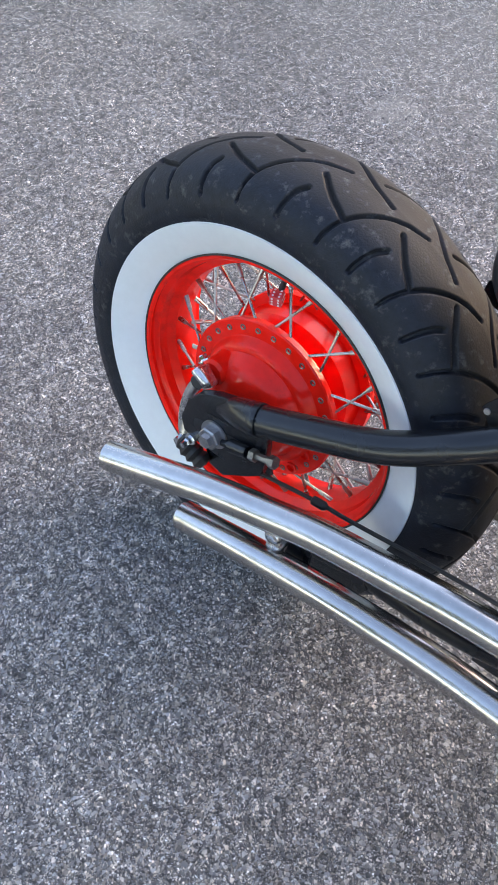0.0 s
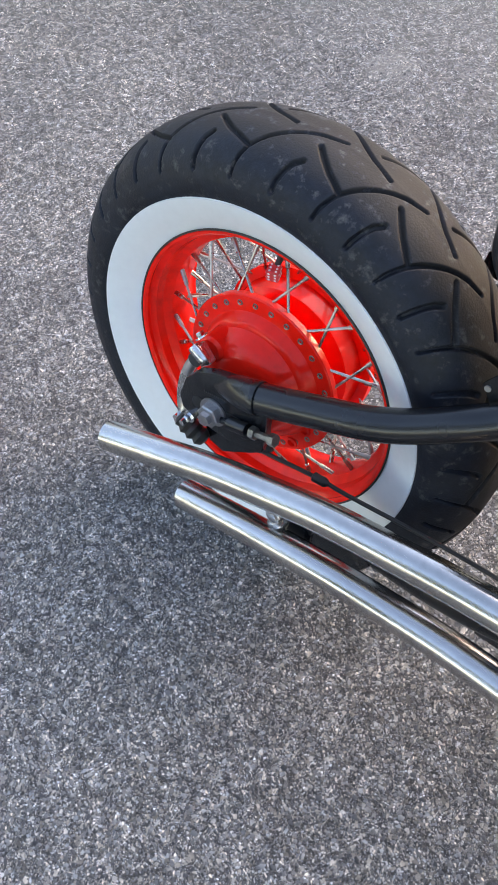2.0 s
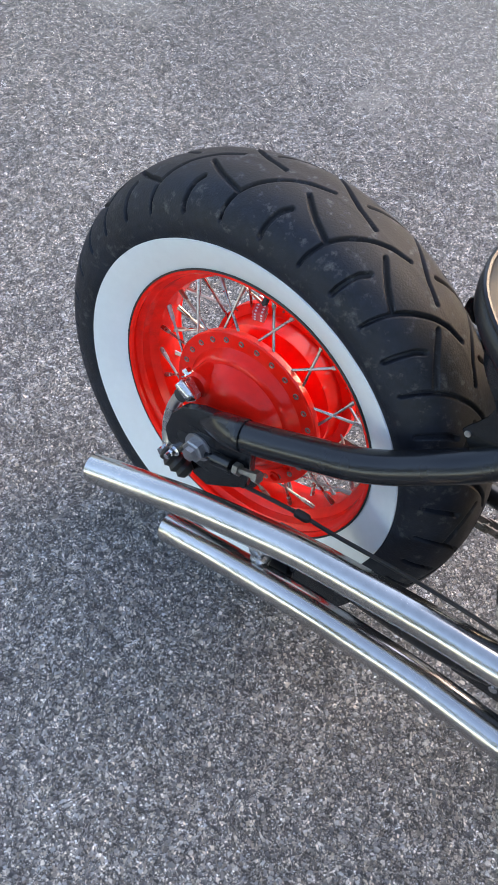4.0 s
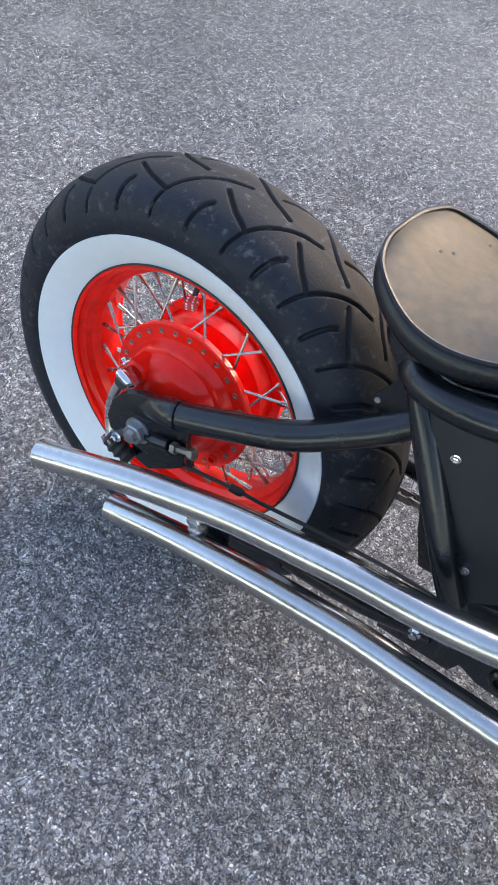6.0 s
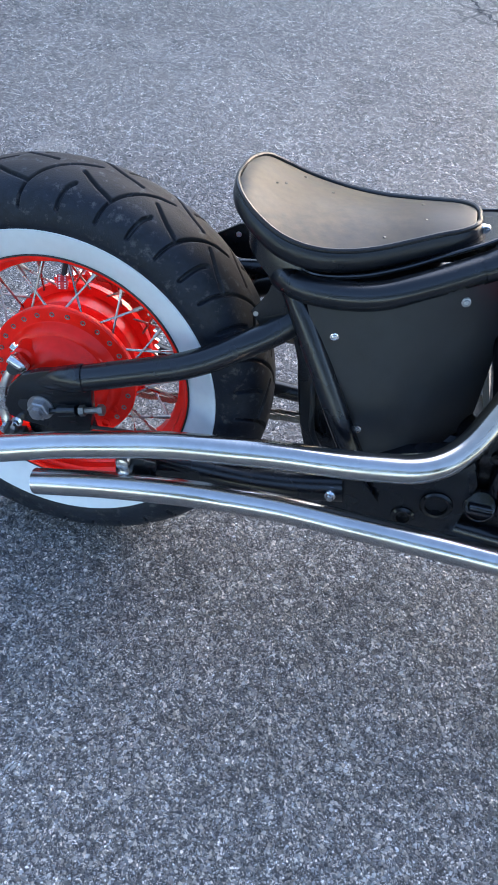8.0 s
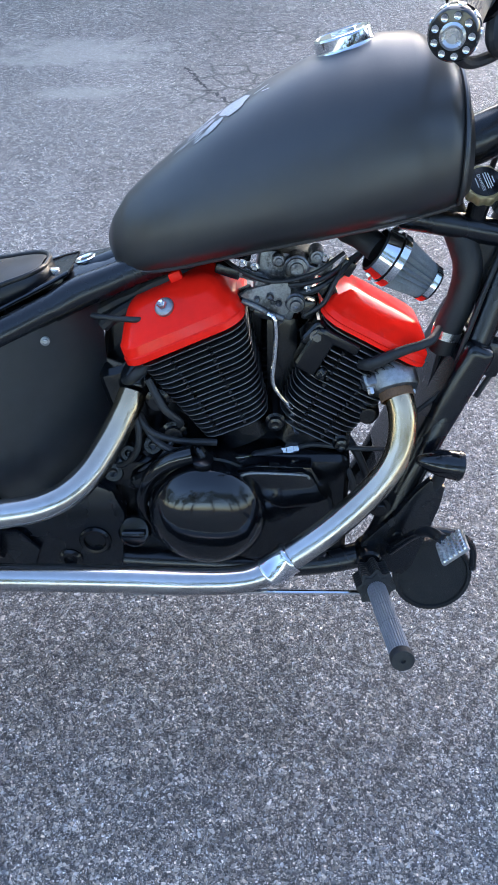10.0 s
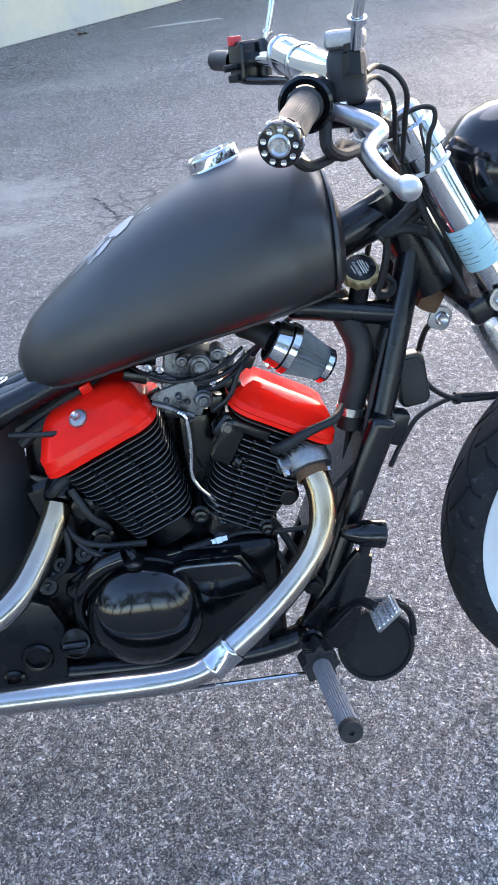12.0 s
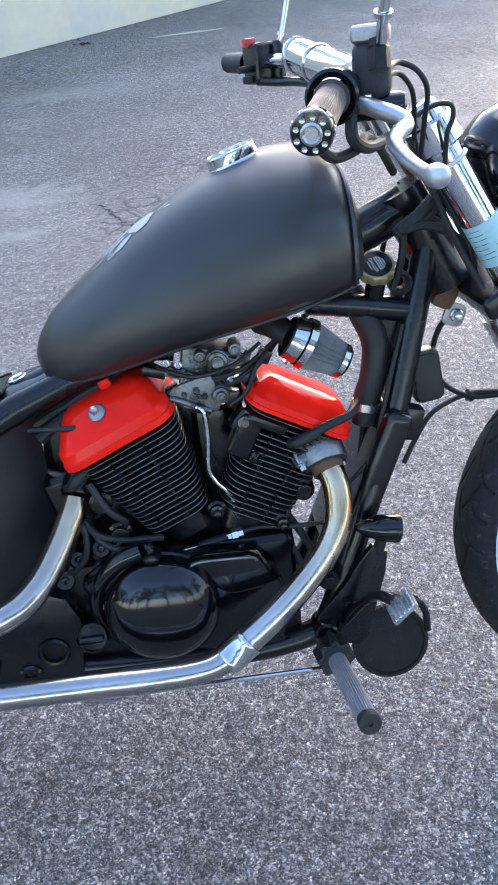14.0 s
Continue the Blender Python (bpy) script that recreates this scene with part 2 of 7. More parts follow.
def asphalt():
    m = bpy.data.materials.new("asphalt")
    m.use_nodes = True
    n, k = m.node_tree.nodes, m.node_tree.links
    b = n["Principled BSDF"]
    tc = n.new("ShaderNodeTexCoord")
    warp = n.new("ShaderNodeTexNoise"); warp.inputs["Scale"].default_value = 170; warp.inputs["Detail"].default_value = 3
    k.new(tc.outputs["Object"], warp.inputs["Vector"])
    add = n.new("ShaderNodeVectorMath"); add.operation = "MULTIPLY_ADD"
    add.inputs[1].default_value = (0.0034, 0.0034, 0.0034)
    k.new(warp.outputs["Color"], add.inputs[0]); k.new(tc.outputs["Object"], add.inputs[2])
    def noise_value(scale, detail):
        q = n.new("ShaderNodeTexNoise")
        q.inputs["Scale"].default_value, q.inputs["Detail"].default_value = scale, detail
        k.new(tc.outputs["Object"], q.inputs["Vector"])
        return q

    def stones(scale, seed, colours, size, share):
        """Angular stones: the cells of a diagram shrunk by size, of which only a share is there."""
        off = n.new("ShaderNodeVectorMath"); off.operation = "ADD"; off.inputs[1].default_value = (seed, seed, seed)
        k.new(add.outputs[0], off.inputs[0])
        v, rim_ = n.new("ShaderNodeTexVoronoi"), n.new("ShaderNodeTexVoronoi")
        v.feature, rim_.feature = "F1", "DISTANCE_TO_EDGE"
        for q in (v, rim_):
            q.voronoi_dimensions = "2D"
            q.inputs["Scale"].default_value = scale
            k.new(off.outputs[0], q.inputs["Vector"])
        sep = n.new("ShaderNodeSeparateColor"); k.new(v.outputs["Color"], sep.inputs[0])
        gone = n.new("ShaderNodeMath"); gone.operation = "GREATER_THAN"; gone.inputs[1].default_value = share
        k.new(sep.outputs[2], gone.inputs[0])
        reach = n.new("ShaderNodeMath"); reach.operation = "MULTIPLY_ADD"
        reach.inputs[1].default_value, reach.inputs[2].default_value = size[1], size[0]
        k.new(sep.outputs[1], reach.inputs[0])
        least = n.new("ShaderNodeMath"); least.operation = "ADD"
        k.new(reach.outputs[0], least.inputs[0]); k.new(gone.outputs[0], least.inputs[1])
        gap = n.new("ShaderNodeMath"); gap.operation = "SUBTRACT"
        k.new(rim_.outputs["Distance"], gap.inputs[0]); k.new(least.outputs[0], gap.inputs[1])
        mask = n.new("ShaderNodeMapRange"); mask.interpolation_type = "SMOOTHSTEP"
        mask.inputs["From Min"].default_value, mask.inputs["From Max"].default_value = -0.02, 0.05
        k.new(gap.outputs[0], mask.inputs["Value"])
        ramp = n.new("ShaderNodeValToRGB")
        e = ramp.color_ramp.elements
        e[0].position, e[0].color = colours[0]
        e[1].position, e[1].color = colours[-1]
        for pos, col in colours[1:-1]:
            q = ramp.color_ramp.elements.new(pos); q.color = col
        k.new(sep.outputs[0], ramp.inputs["Fac"])
        # each stone leans to warm or cool
        hue = n.new("ShaderNodeMix"); hue.data_type = "RGBA"
        hue.inputs["A"].default_value, hue.inputs["B"].default_value = (1.12, 1.0, 0.86, 1), (0.93, 1.0, 1.10, 1)
        k.new(sep.outputs[1], hue.inputs["Factor"])
        toned = n.new("ShaderNodeMix"); toned.data_type = "RGBA"; toned.blend_type = "MULTIPLY"
        toned.inputs["Factor"].default_value = 1.0
        k.new(ramp.outputs[0], toned.inputs["A"]); k.new(hue.outputs["Result"], toned.inputs["B"])
        return mask, toned

    coarse, coarse_col = stones(165, 0.0, [(0.0, (0.10, 0.101, 0.105, 1)), (0.45, (0.19, 0.191, 0.194, 1)), (0.8, (0.30, 0.298, 0.295, 1)), (1.0, (0.44, 0.435, 0.43, 1))], (0.03, 0.10), 0.22)
    mid, mid_col = stones(290, 3.7, [(0.0, (0.030, 0.031, 0.034, 1)), (0.3, (0.09, 0.091, 0.094, 1)), (0.6, (0.20, 0.20, 0.202, 1)), (0.85, (0.40, 0.397, 0.393, 1)), (1.0, (0.66, 0.65, 0.64, 1))], (0.04, 0.13), 0.66)
    fine, fine_col = stones(480, 7.1, [(0.0, (0.03, 0.031, 0.034, 1)), (0.5, (0.16, 0.16, 0.162, 1)), (1.0, (0.46, 0.455, 0.45, 1))], (0.04, 0.16), 0.92)
    binder = n.new("ShaderNodeRGB")
    binder.outputs[0].default_value = (0.024, 0.024, 0.026, 1)
    under = binder.outputs[0]
    for mask, col in ((fine, fine_col), (mid, mid_col), (coarse, coarse_col)):
        lay = n.new("ShaderNodeMix"); lay.data_type = "RGBA"
        k.new(mask.outputs[0], lay.inputs["Factor"]); k.new(under, lay.inputs["A"]); k.new(col.outputs["Result"], lay.inputs["B"])
        under = lay.outputs["Result"]
    pick = lay
    heights = (mid, fine)
    # broad weathering
    stain = n.new("ShaderNodeTexNoise"); stain.inputs["Scale"].default_value = 1.1; stain.inputs["Detail"].default_value = 11; stain.inputs["Roughness"].default_value = 0.72
    k.new(tc.outputs["Object"], stain.inputs["Vector"])
    sr = n.new("ShaderNodeMapRange")
    sr.inputs["From Min"].default_value, sr.inputs["From Max"].default_value = 0.3, 0.7
    sr.inputs["To Min"].default_value, sr.inputs["To Max"].default_value = 0.70, 1.36
    k.new(stain.outputs["Fac"], sr.inputs["Value"])
    sc = n.new("ShaderNodeCombineColor")
    for i in range(3):
        k.new(sr.outputs[0], sc.inputs[i])
    mul = n.new("ShaderNodeMix"); mul.data_type = "RGBA"; mul.blend_type = "MULTIPLY"; mul.inputs["Factor"].default_value = 1
    k.new(pick.outputs["Result"], mul.inputs["A"]); k.new(sc.outputs[0], mul.inputs["B"])
    # clumps of lighter and darker stone
    clump = n.new("ShaderNodeTexNoise"); clump.inputs["Scale"].default_value = 60; clump.inputs["Detail"].default_value = 3
    k.new(tc.outputs["Object"], clump.inputs["Vector"])
    cr = n.new("ShaderNodeMapRange")
    cr.inputs["From Min"].default_value, cr.inputs["From Max"].default_value = 0.3, 0.7
    cr.inputs["To Min"].default_value, cr.inputs["To Max"].default_value = 0.60, 1.42
    k.new(clump.outputs["Fac"], cr.inputs["Value"])
    cc_ = n.new("ShaderNodeCombineColor")
    for i in range(3):
        k.new(cr.outputs[0], cc_.inputs[i])
    mottled = n.new("ShaderNodeMix"); mottled.data_type = "RGBA"; mottled.blend_type = "MULTIPLY"; mottled.inputs["Factor"].default_value = 1
    k.new(mul.outputs["Result"], mottled.inputs["A"]); k.new(cc_.outputs[0], mottled.inputs["B"])
    # single pale and dark stones that still tell from afar
    big = n.new("ShaderNodeTexVoronoi"); big.voronoi_dimensions = "2D"; big.inputs["Scale"].default_value = 76
    k.new(add.outputs[0], big.inputs["Vector"])
    tone = n.new("ShaderNodeSeparateColor"); k.new(big.outputs["Color"], tone.inputs[0])
    tr = n.new("ShaderNodeMapRange")
    tr.inputs["To Min"].default_value, tr.inputs["To Max"].default_value = 0.69, 1.33
    k.new(tone.outputs[0], tr.inputs["Value"])
    tcol = n.new("ShaderNodeCombineColor")
    for i in range(3):
        k.new(tr.outputs[0], tcol.inputs[i])
    speckled = n.new("ShaderNodeMix"); speckled.data_type = "RGBA"; speckled.blend_type = "MULTIPLY"; speckled.inputs["Factor"].default_value = 1
    k.new(mottled.outputs["Result"], speckled.inputs["A"]); k.new(tcol.outputs[0], speckled.inputs["B"])
    # pale dust in patches
    patch = n.new("ShaderNodeTexNoise"); patch.inputs["Scale"].default_value = 0.55; patch.inputs["Detail"].default_value = 5
    k.new(tc.outputs["Object"], patch.inputs["Vector"])
    pr = n.new("ShaderNodeMapRange")
    pr.inputs["From Min"].default_value, pr.inputs["From Max"].default_value, pr.inputs["To Max"].default_value = 0.50, 0.72, 1.0
    k.new(patch.outputs["Fac"], pr.inputs["Value"])
    dust = n.new("ShaderNodeMix"); dust.data_type = "RGBA"; dust.blend_type = "MULTIPLY"; dust.inputs["B"].default_value = (1.15, 1.12, 1.06, 1)
    k.new(pr.outputs[0], dust.inputs["Factor"]); k.new(speckled.outputs["Result"], dust.inputs["A"])
    ragged = noise_value(9.0, 6)

    def spot(cx, cy, rx, ry, hard):
        """One where the ground is inside a ragged oval, falling off to its rim."""
        d = n.new("ShaderNodeVectorMath"); d.operation = "MULTIPLY_ADD"
        d.inputs[1].default_value, d.inputs[2].default_value = (1 / rx, 1 / ry, 0), (-cx / rx, -cy / ry, 0)
        k.new(tc.outputs["Object"], d.inputs[0])
        length = n.new("ShaderNodeVectorMath"); length.operation = "LENGTH"; k.new(d.outputs[0], length.inputs[0])
        rough_rim = n.new("ShaderNodeMath"); rough_rim.operation = "MULTIPLY_ADD"; rough_rim.inputs[1].default_value = 1.6
        k.new(ragged.outputs["Fac"], rough_rim.inputs[0]); k.new(length.outputs["Value"], rough_rim.inputs[2])
        fall = n.new("ShaderNodeMapRange"); fall.interpolation_type = "SMOOTHSTEP"
        for key, val in (("From Min", 1.9), ("From Max", 1.9 - hard), ("To Min", 0.0), ("To Max", 1.0)):
            fall.inputs[key].default_value = val
        k.new(rough_rim.outputs[0], fall.inputs["Value"])
        return fall.outputs[0]

    ground_col = dust.outputs["Result"]
    # the two .16 ovals brighten dim ground: sky sheen put into its colour
    for cx, cy, rx, ry, amount in ((.10, 2.48, .26, .10, .55), (.04, 2.94, .46, .24, .60), (-.1, 2.4, 1.5, .9, .16), (-.35, 1.45, 1.1, .5, .16), (-.50, 1.12, .10, .06, .22), (-1.30, 1.10, .18, .10, .22), (1.9, 5.2, .9, .35, .35), (3.3, 7.6, 1.2, .5, .40), (.3, 4.9, .6, .25, .30), (2.3, 3.3, .5, .2, .25)):
        lay = n.new("ShaderNodeMix"); lay.data_type = "RGBA"; lay.inputs["B"].default_value = (.40, .385, .35, 1)
        f = n.new("ShaderNodeMath"); f.operation = "MULTIPLY"; f.inputs[1].default_value = amount
        k.new(spot(cx, cy, rx, ry, .8), f.inputs[0]); k.new(f.outputs[0], lay.inputs["Factor"])
        k.new(ground_col, lay.inputs["A"])
        ground_col = lay.outputs["Result"]
    # crazed dark patches
    craze = n.new("ShaderNodeTexVoronoi"); craze.feature, craze.voronoi_dimensions = "DISTANCE_TO_EDGE", "2D"
    craze.inputs["Scale"].default_value = 7.0
    bend = n.new("ShaderNodeVectorMath"); bend.operation = "MULTIPLY_ADD"; bend.inputs[1].default_value = (.10, .10, 0)
    wob = noise_value(14, 5)
    k.new(wob.outputs["Color"], bend.inputs[0]); k.new(tc.outputs["Object"], bend.inputs[2]); k.new(bend.outputs[0], craze.inputs["Vector"])
    line = n.new("ShaderNodeMapRange")
    for key, val in (("From Min", 0.0), ("From Max", 0.085), ("To Min", 0.9), ("To Max", 0.0)):
        line.inputs[key].default_value = val
    k.new(craze.outputs["Distance"], line.inputs["Value"])
    for cx, cy, rx, ry in ((.70, 2.55, .30, .42), (.85, 3.15, .40, .22), (-.4, 5.6, .9, .5), (3.0, 5.0, .7, .4)):
        f = n.new("ShaderNodeMath"); f.operation = "MULTIPLY"
        k.new(spot(cx, cy, rx, ry, .7), f.inputs[0]); k.new(line.outputs[0], f.inputs[1])
        lay = n.new("ShaderNodeMix"); lay.data_type = "RGBA"; lay.inputs["B"].default_value = (.035, .035, .037, 1)
        k.new(f.outputs[0], lay.inputs["Factor"]); k.new(ground_col, lay.inputs["A"])
        ground_col = lay.outputs["Result"]
    k.new(ground_col, b.inputs["Base Color"])
    b.inputs["Roughness"].default_value = 0.55
    b.inputs["Specular IOR Level"].default_value = 0.5
    hsum = n.new("ShaderNodeMath"); hsum.operation = "MULTIPLY_ADD"; hsum.inputs[1].default_value = 0.4
    k.new(heights[1].outputs[0], hsum.inputs[0]); k.new(heights[0].outputs[0], hsum.inputs[2])
    bp = n.new("ShaderNodeBump"); bp.inputs["Strength"].default_value, bp.inputs["Distance"].default_value = 0.8, 0.0028
    k.new(hsum.outputs[0], bp.inputs["Height"]); k.new(bp.outputs[0], b.inputs["Normal"])
    return m


ASPHALT = asphalt()
WALL = material("cream_render", (0.80, 0.70, 0.51), 0.85, var=0.06, scale=1.2, bump=0.5, bump_scale=60, spec=0.2, dirt=(0.56, 0.57, 0.57), dirt_amount=0.75, dirt_scale=0.55, dirt_from=(0.46, 0.66))

# ---------- mesh helpers ----------
def link_mesh(name, bm, mat, sharp=35):
    bmesh.ops.recalc_face_normals(bm, faces=bm.faces)
    cut = radians(sharp)
    for f in bm.faces:
        f.smooth = True
    for e in bm.edges:
        e.smooth = not (len(e.link_faces) == 2 and e.calc_face_angle(0) > cut)
    me = bpy.data.meshes.new(name)
    bm.to_mesh(me)
    bm.free()
    for q in (mat if isinstance(mat, (list, tuple)) else [mat]):
        me.materials.append(q)
    return new(name, me)


def part(name, bm, mat, parent, label="", sharp=35):
    ob = link_mesh(name, bm, mat, sharp)
    ob.parent = parent
    if label:
        ob["label"] = label
    return ob


def V(*a):
    return Vector(a)


def spline(points, step=6):
    """Catmull-Rom through the points; each may carry a radius as a fourth number."""
    p = [np.array(q, float) for q in points]
    p = [2 * p[0] - p[1]] + p + [2 * p[-1] - p[-2]]
    out = []
    for a, b, c, d in zip(p, p[1:], p[2:], p[3:]):
        for i in range(step):
            t = i / step
            out.append(0.5 * (2 * b + (c - a) * t + (2 * a - 5 * b + 4 * c - d) * t * t + (3 * b - a - 3 * c + d) * t ** 3))
    out.append(p[-2])
    return out


def tube(bm, points, r=0.01, seg=12, step=6, caps=True, straight=False, hollow=0.0):
    """A round bar swept along the points."""
    pts = [np.array(q, float) for q in points] if straight else spline(points, step)
    P = [Vector(q[:3]) for q in pts]
    R = [float(q[3]) if len(q) > 3 else r for q in pts]
    tang = [(P[min(i + 1, len(P) - 1)] - P[max(i - 1, 0)]).normalized() for i in range(len(P))]
    side = tang[0].orthogonal().normalized()
    rings = []
    for c, t, rad in zip(P, tang, R):
        side = (side - t * side.dot(t)).normalized()
        up = t.cross(side)
        rings.append([bm.verts.new(c + rad * (math.cos(a) * side + math.sin(a) * up)) for a in [2 * math.pi * i / seg for i in range(seg)]])
    for a, b in zip(rings, rings[1:]):
        for i in range(seg):
            bm.faces.new((a[i], a[(i + 1) % seg], b[(i + 1) % seg], b[i]))
    if caps and not hollow:
        bm.faces.new(rings[0]); bm.faces.new(rings[-1])
    if hollow:
        bm.faces.new(rings[-1])
        for ring, t, sgn, c, rad in ((rings[0], tang[0], 1, P[0], R[0]),):
            k = (rad - hollow) / rad
            lip = [bm.verts.new(c + (v.co - c) * k) for v in ring]
            deep = [bm.verts.new(c + (v.co - c) * k + t * sgn * rad * 2) for v in ring]
            for x, y in ((ring, lip), (lip, deep)):
                for i in range(seg):
                    bm.faces.new((x[i], x[(i + 1) % seg], y[(i + 1) % seg], y[i]))
            bm.faces.new(deep)
    return bm


def along(a, b):
    """The pose at a whose local z points to b."""
    a, b = Vector(a), Vector(b)
    return Matrix.Translation(a) @ (b - a).to_track_quat("Z", "Y").to_matrix().to_4x4()


def lathe(bm, profile, m=None, seg=32, closed=False, phase=0.0):
    """Turns (height, radius) about the local z axis of m."""
    m = m or Matrix()
    rings = []
    for h, r in profile:
        if r < 1e-6:
            rings.append([bm.verts.new(m @ V(0, 0, h))])
        else:
            rings.append([bm.verts.new(m @ V(r * math.cos(a), r * math.sin(a), h)) for a in [phase + 2 * math.pi * i / seg for i in range(seg)]])
    pairs = list(zip(rings, rings[1:])) + ([(rings[-1], rings[0])] if closed else [])
    for a, b in pairs:
        for i in range(seg):
            j = (i + 1) % seg
            q = [a[i % len(a)], a[j % len(a)], b[j % len(b)], b[i % len(b)]]
            q = [v for n, v in enumerate(q) if v not in q[:n]]
            if len(q) > 2:
                bm.faces.new(q)
    return bm


def box(bm, size, m=None, bevel=0.003, segments=2):
    got = bmesh.ops.create_cube(bm, size=1.0, matrix=(m or Matrix()) @ Matrix.Diagonal((*size, 1)))
    if bevel:
        es = list({e for v in got["verts"] for e in v.link_edges})
        bmesh.ops.bevel(bm, geom=es, offset=bevel, segments=segments, profile=0.6, affect="EDGES", clamp_overlap=True)
    return bm


def plate(bm, outline, thick, m=None, bevel=0.0015):
    """A flat shape in the local xy plane, raised along z, with softened edges."""
    m = m or Matrix()
    vs = [bm.verts.new(m @ V(x, y, 0)) for x, y in outline]
    f = bm.faces.new(vs)
    ext = bmesh.ops.extrude_face_region(bm, geom=[f])
    top = [g for g in ext["geom"] if isinstance(g, bmesh.types.BMVert)]
    d = (m.to_3x3() @ V(0, 0, thick))
    for v in top:
        v.co += d
    if bevel:
        es = [e for v in top for e in v.link_edges if e.other_vert(v) in top]
        bmesh.ops.bevel(bm, geom=list(set(es)), offset=bevel, segments=2, profile=0.6, affect="EDGES", clamp_overlap=True)
    return bm


def loft(bm, rings, closed=True, cap=True):
    vs = [[bm.verts.new(p) for p in r] for r in rings]
    for a, b in zip(vs, vs[1:]):
        n = len(a)
        for i in range(n if closed else n - 1):
            bm.faces.new((a[i], a[(i + 1) % n], b[(i + 1) % n], b[i]))
    if cap and closed:
        bm.faces.new(vs[0]); bm.faces.new(vs[-1])
    return bm


def hexbolt(bm, m, r=0.006, h=0.005, washer=True):
    if washer:
        lathe(bm, [(0, 0), (0, r * 1.6), (h * 0.25, r * 1.6), (h * 0.25, 0)], m, 20)
    lathe(bm, [(h * 0.2, 0), (h * 0.2, r), (h * 0.9, r), (h, r * 0.85), (h, 0)], m, 6)
    return bm


def nb():
    return bmesh.new()


def interp(x, xs, ys):
    return float(np.interp(x, xs, ys))


# face of the bike's right side: local x ahead, local y up, local z out to the right
def right(x, y, z):
    return Matrix(((1, 0, 0, x), (0, 0, -1, y), (0, 1, 0, z), (0, 0, 0, 1)))

# ---------- ground, wall ----------
def sheet(name, x0, x1, y0, y1, mat, z=0.0):
    bm = nb()
    xs = np.linspace(x0, x1, 41); ys = np.linspace(y0, y1, 41)
    g = [[bm.verts.new((x, y, z)) for x in xs] for y in ys]
    for a, b in zip(g, g[1:]):
        for i in range(40):
            bm.faces.new((a[i], a[i + 1], b[i + 1], b[i]))
    return link_mesh(name, bm, mat)


ground = tagged(sheet("ground", -60, 60, -60, 60, ASPHALT), "grey coarse-grained asphalt of an open yard", "asphalt", kind="structure")
WALL_A, WALL_B = V(-0.41, 6.31, 0), V(4.78, 10.72, 0)
wdir = (WALL_B - WALL_A).normalized()
wm = Matrix.Translation(WALL_A - wdir * 9) @ Matrix.Rotation(math.atan2(wdir.y, wdir.x), 4, "Z")
bm = nb()
box(bm, (26, 0.25, 2.2), wm @ Matrix.Translation((13, 0.125, 1.1)), 0.01)
wall = tagged(link_mesh("wall_north", bm, WALL), "cream-white rendered yard wall, stained near its foot", "wall", kind="structure")

# ---------- motorcycle ----------
LEAN = 12.08
bike = new("motorcycle")
bike.matrix_world = pose(0, 0, -.009, -LEAN, 0, 0)
tagged(bike, "black bobber motorcycle with red spoked wheels and whitewall tyres", "motorcycle")
AX = 0.338
FX, FZ = 1.575, 0.335


# where each V of the tread has its corner, round the tyre in metres; the far half lies half a step on
VEES = [-.166, -.041, .082, .187, .287] + [.287 + .1141 * i for i in range(1, 14)]
GROOVES = (([(-.061, .021), (-.046, .033), (-.030, .043), (0, .0555)], .0025),
           ([(0, .0555), (.007, .046), (.015, .037), (.032, .022), (.043, .014), (.057, .006), (.084, -.003)], .0023),
           ([(-.001, .0565), (-.006, .067), (-.010, .078), (-.012, .091)], .0023),
           ([(.065, .048), (.058, .056), (.053, .068), (.050, .080), (.049, .090)], .0031))


def groove_depth(u, v, around):
    """How deep the tread is cut at u round and v across; both in metres, on a grid whose rows share one u."""
    depth = np.zeros_like(v)
    row_u = u[:, 0]
    vees = np.array(VEES) * around / 2.0514
    steps = np.diff(np.r_[vees, vees[0] + around])
    for side in (-1, 1):
        for u0, step in zip(vees, steps):
            k = step / .120
            at = u0 + (step / 2 if side > 0 else 0)
            rel = (row_u - at + around / 2) % around - around / 2
            rows = np.where((rel > -.075) & (rel < .10))[0]
            w, vv = rel[rows][:, None], v[rows] * side
            best = depth[rows]
            for line, half in GROOVES:
                for (ax, ay), (bx, by) in zip(line, line[1:]):
                    ax, bx = ax * k, bx * k
                    dx, dy = bx - ax, by - ay
                    f = np.clip(((w - ax) * dx + (vv - ay) * dy) / (dx * dx + dy * dy), 0, 1)
                    d = np.hypot(w - ax - f * dx, vv - ay - f * dy)
                    best = np.maximum(best, np.clip((half * 1.3 - d) / (half * 0.55), 0, 1))
            depth[rows] = best
    return depth


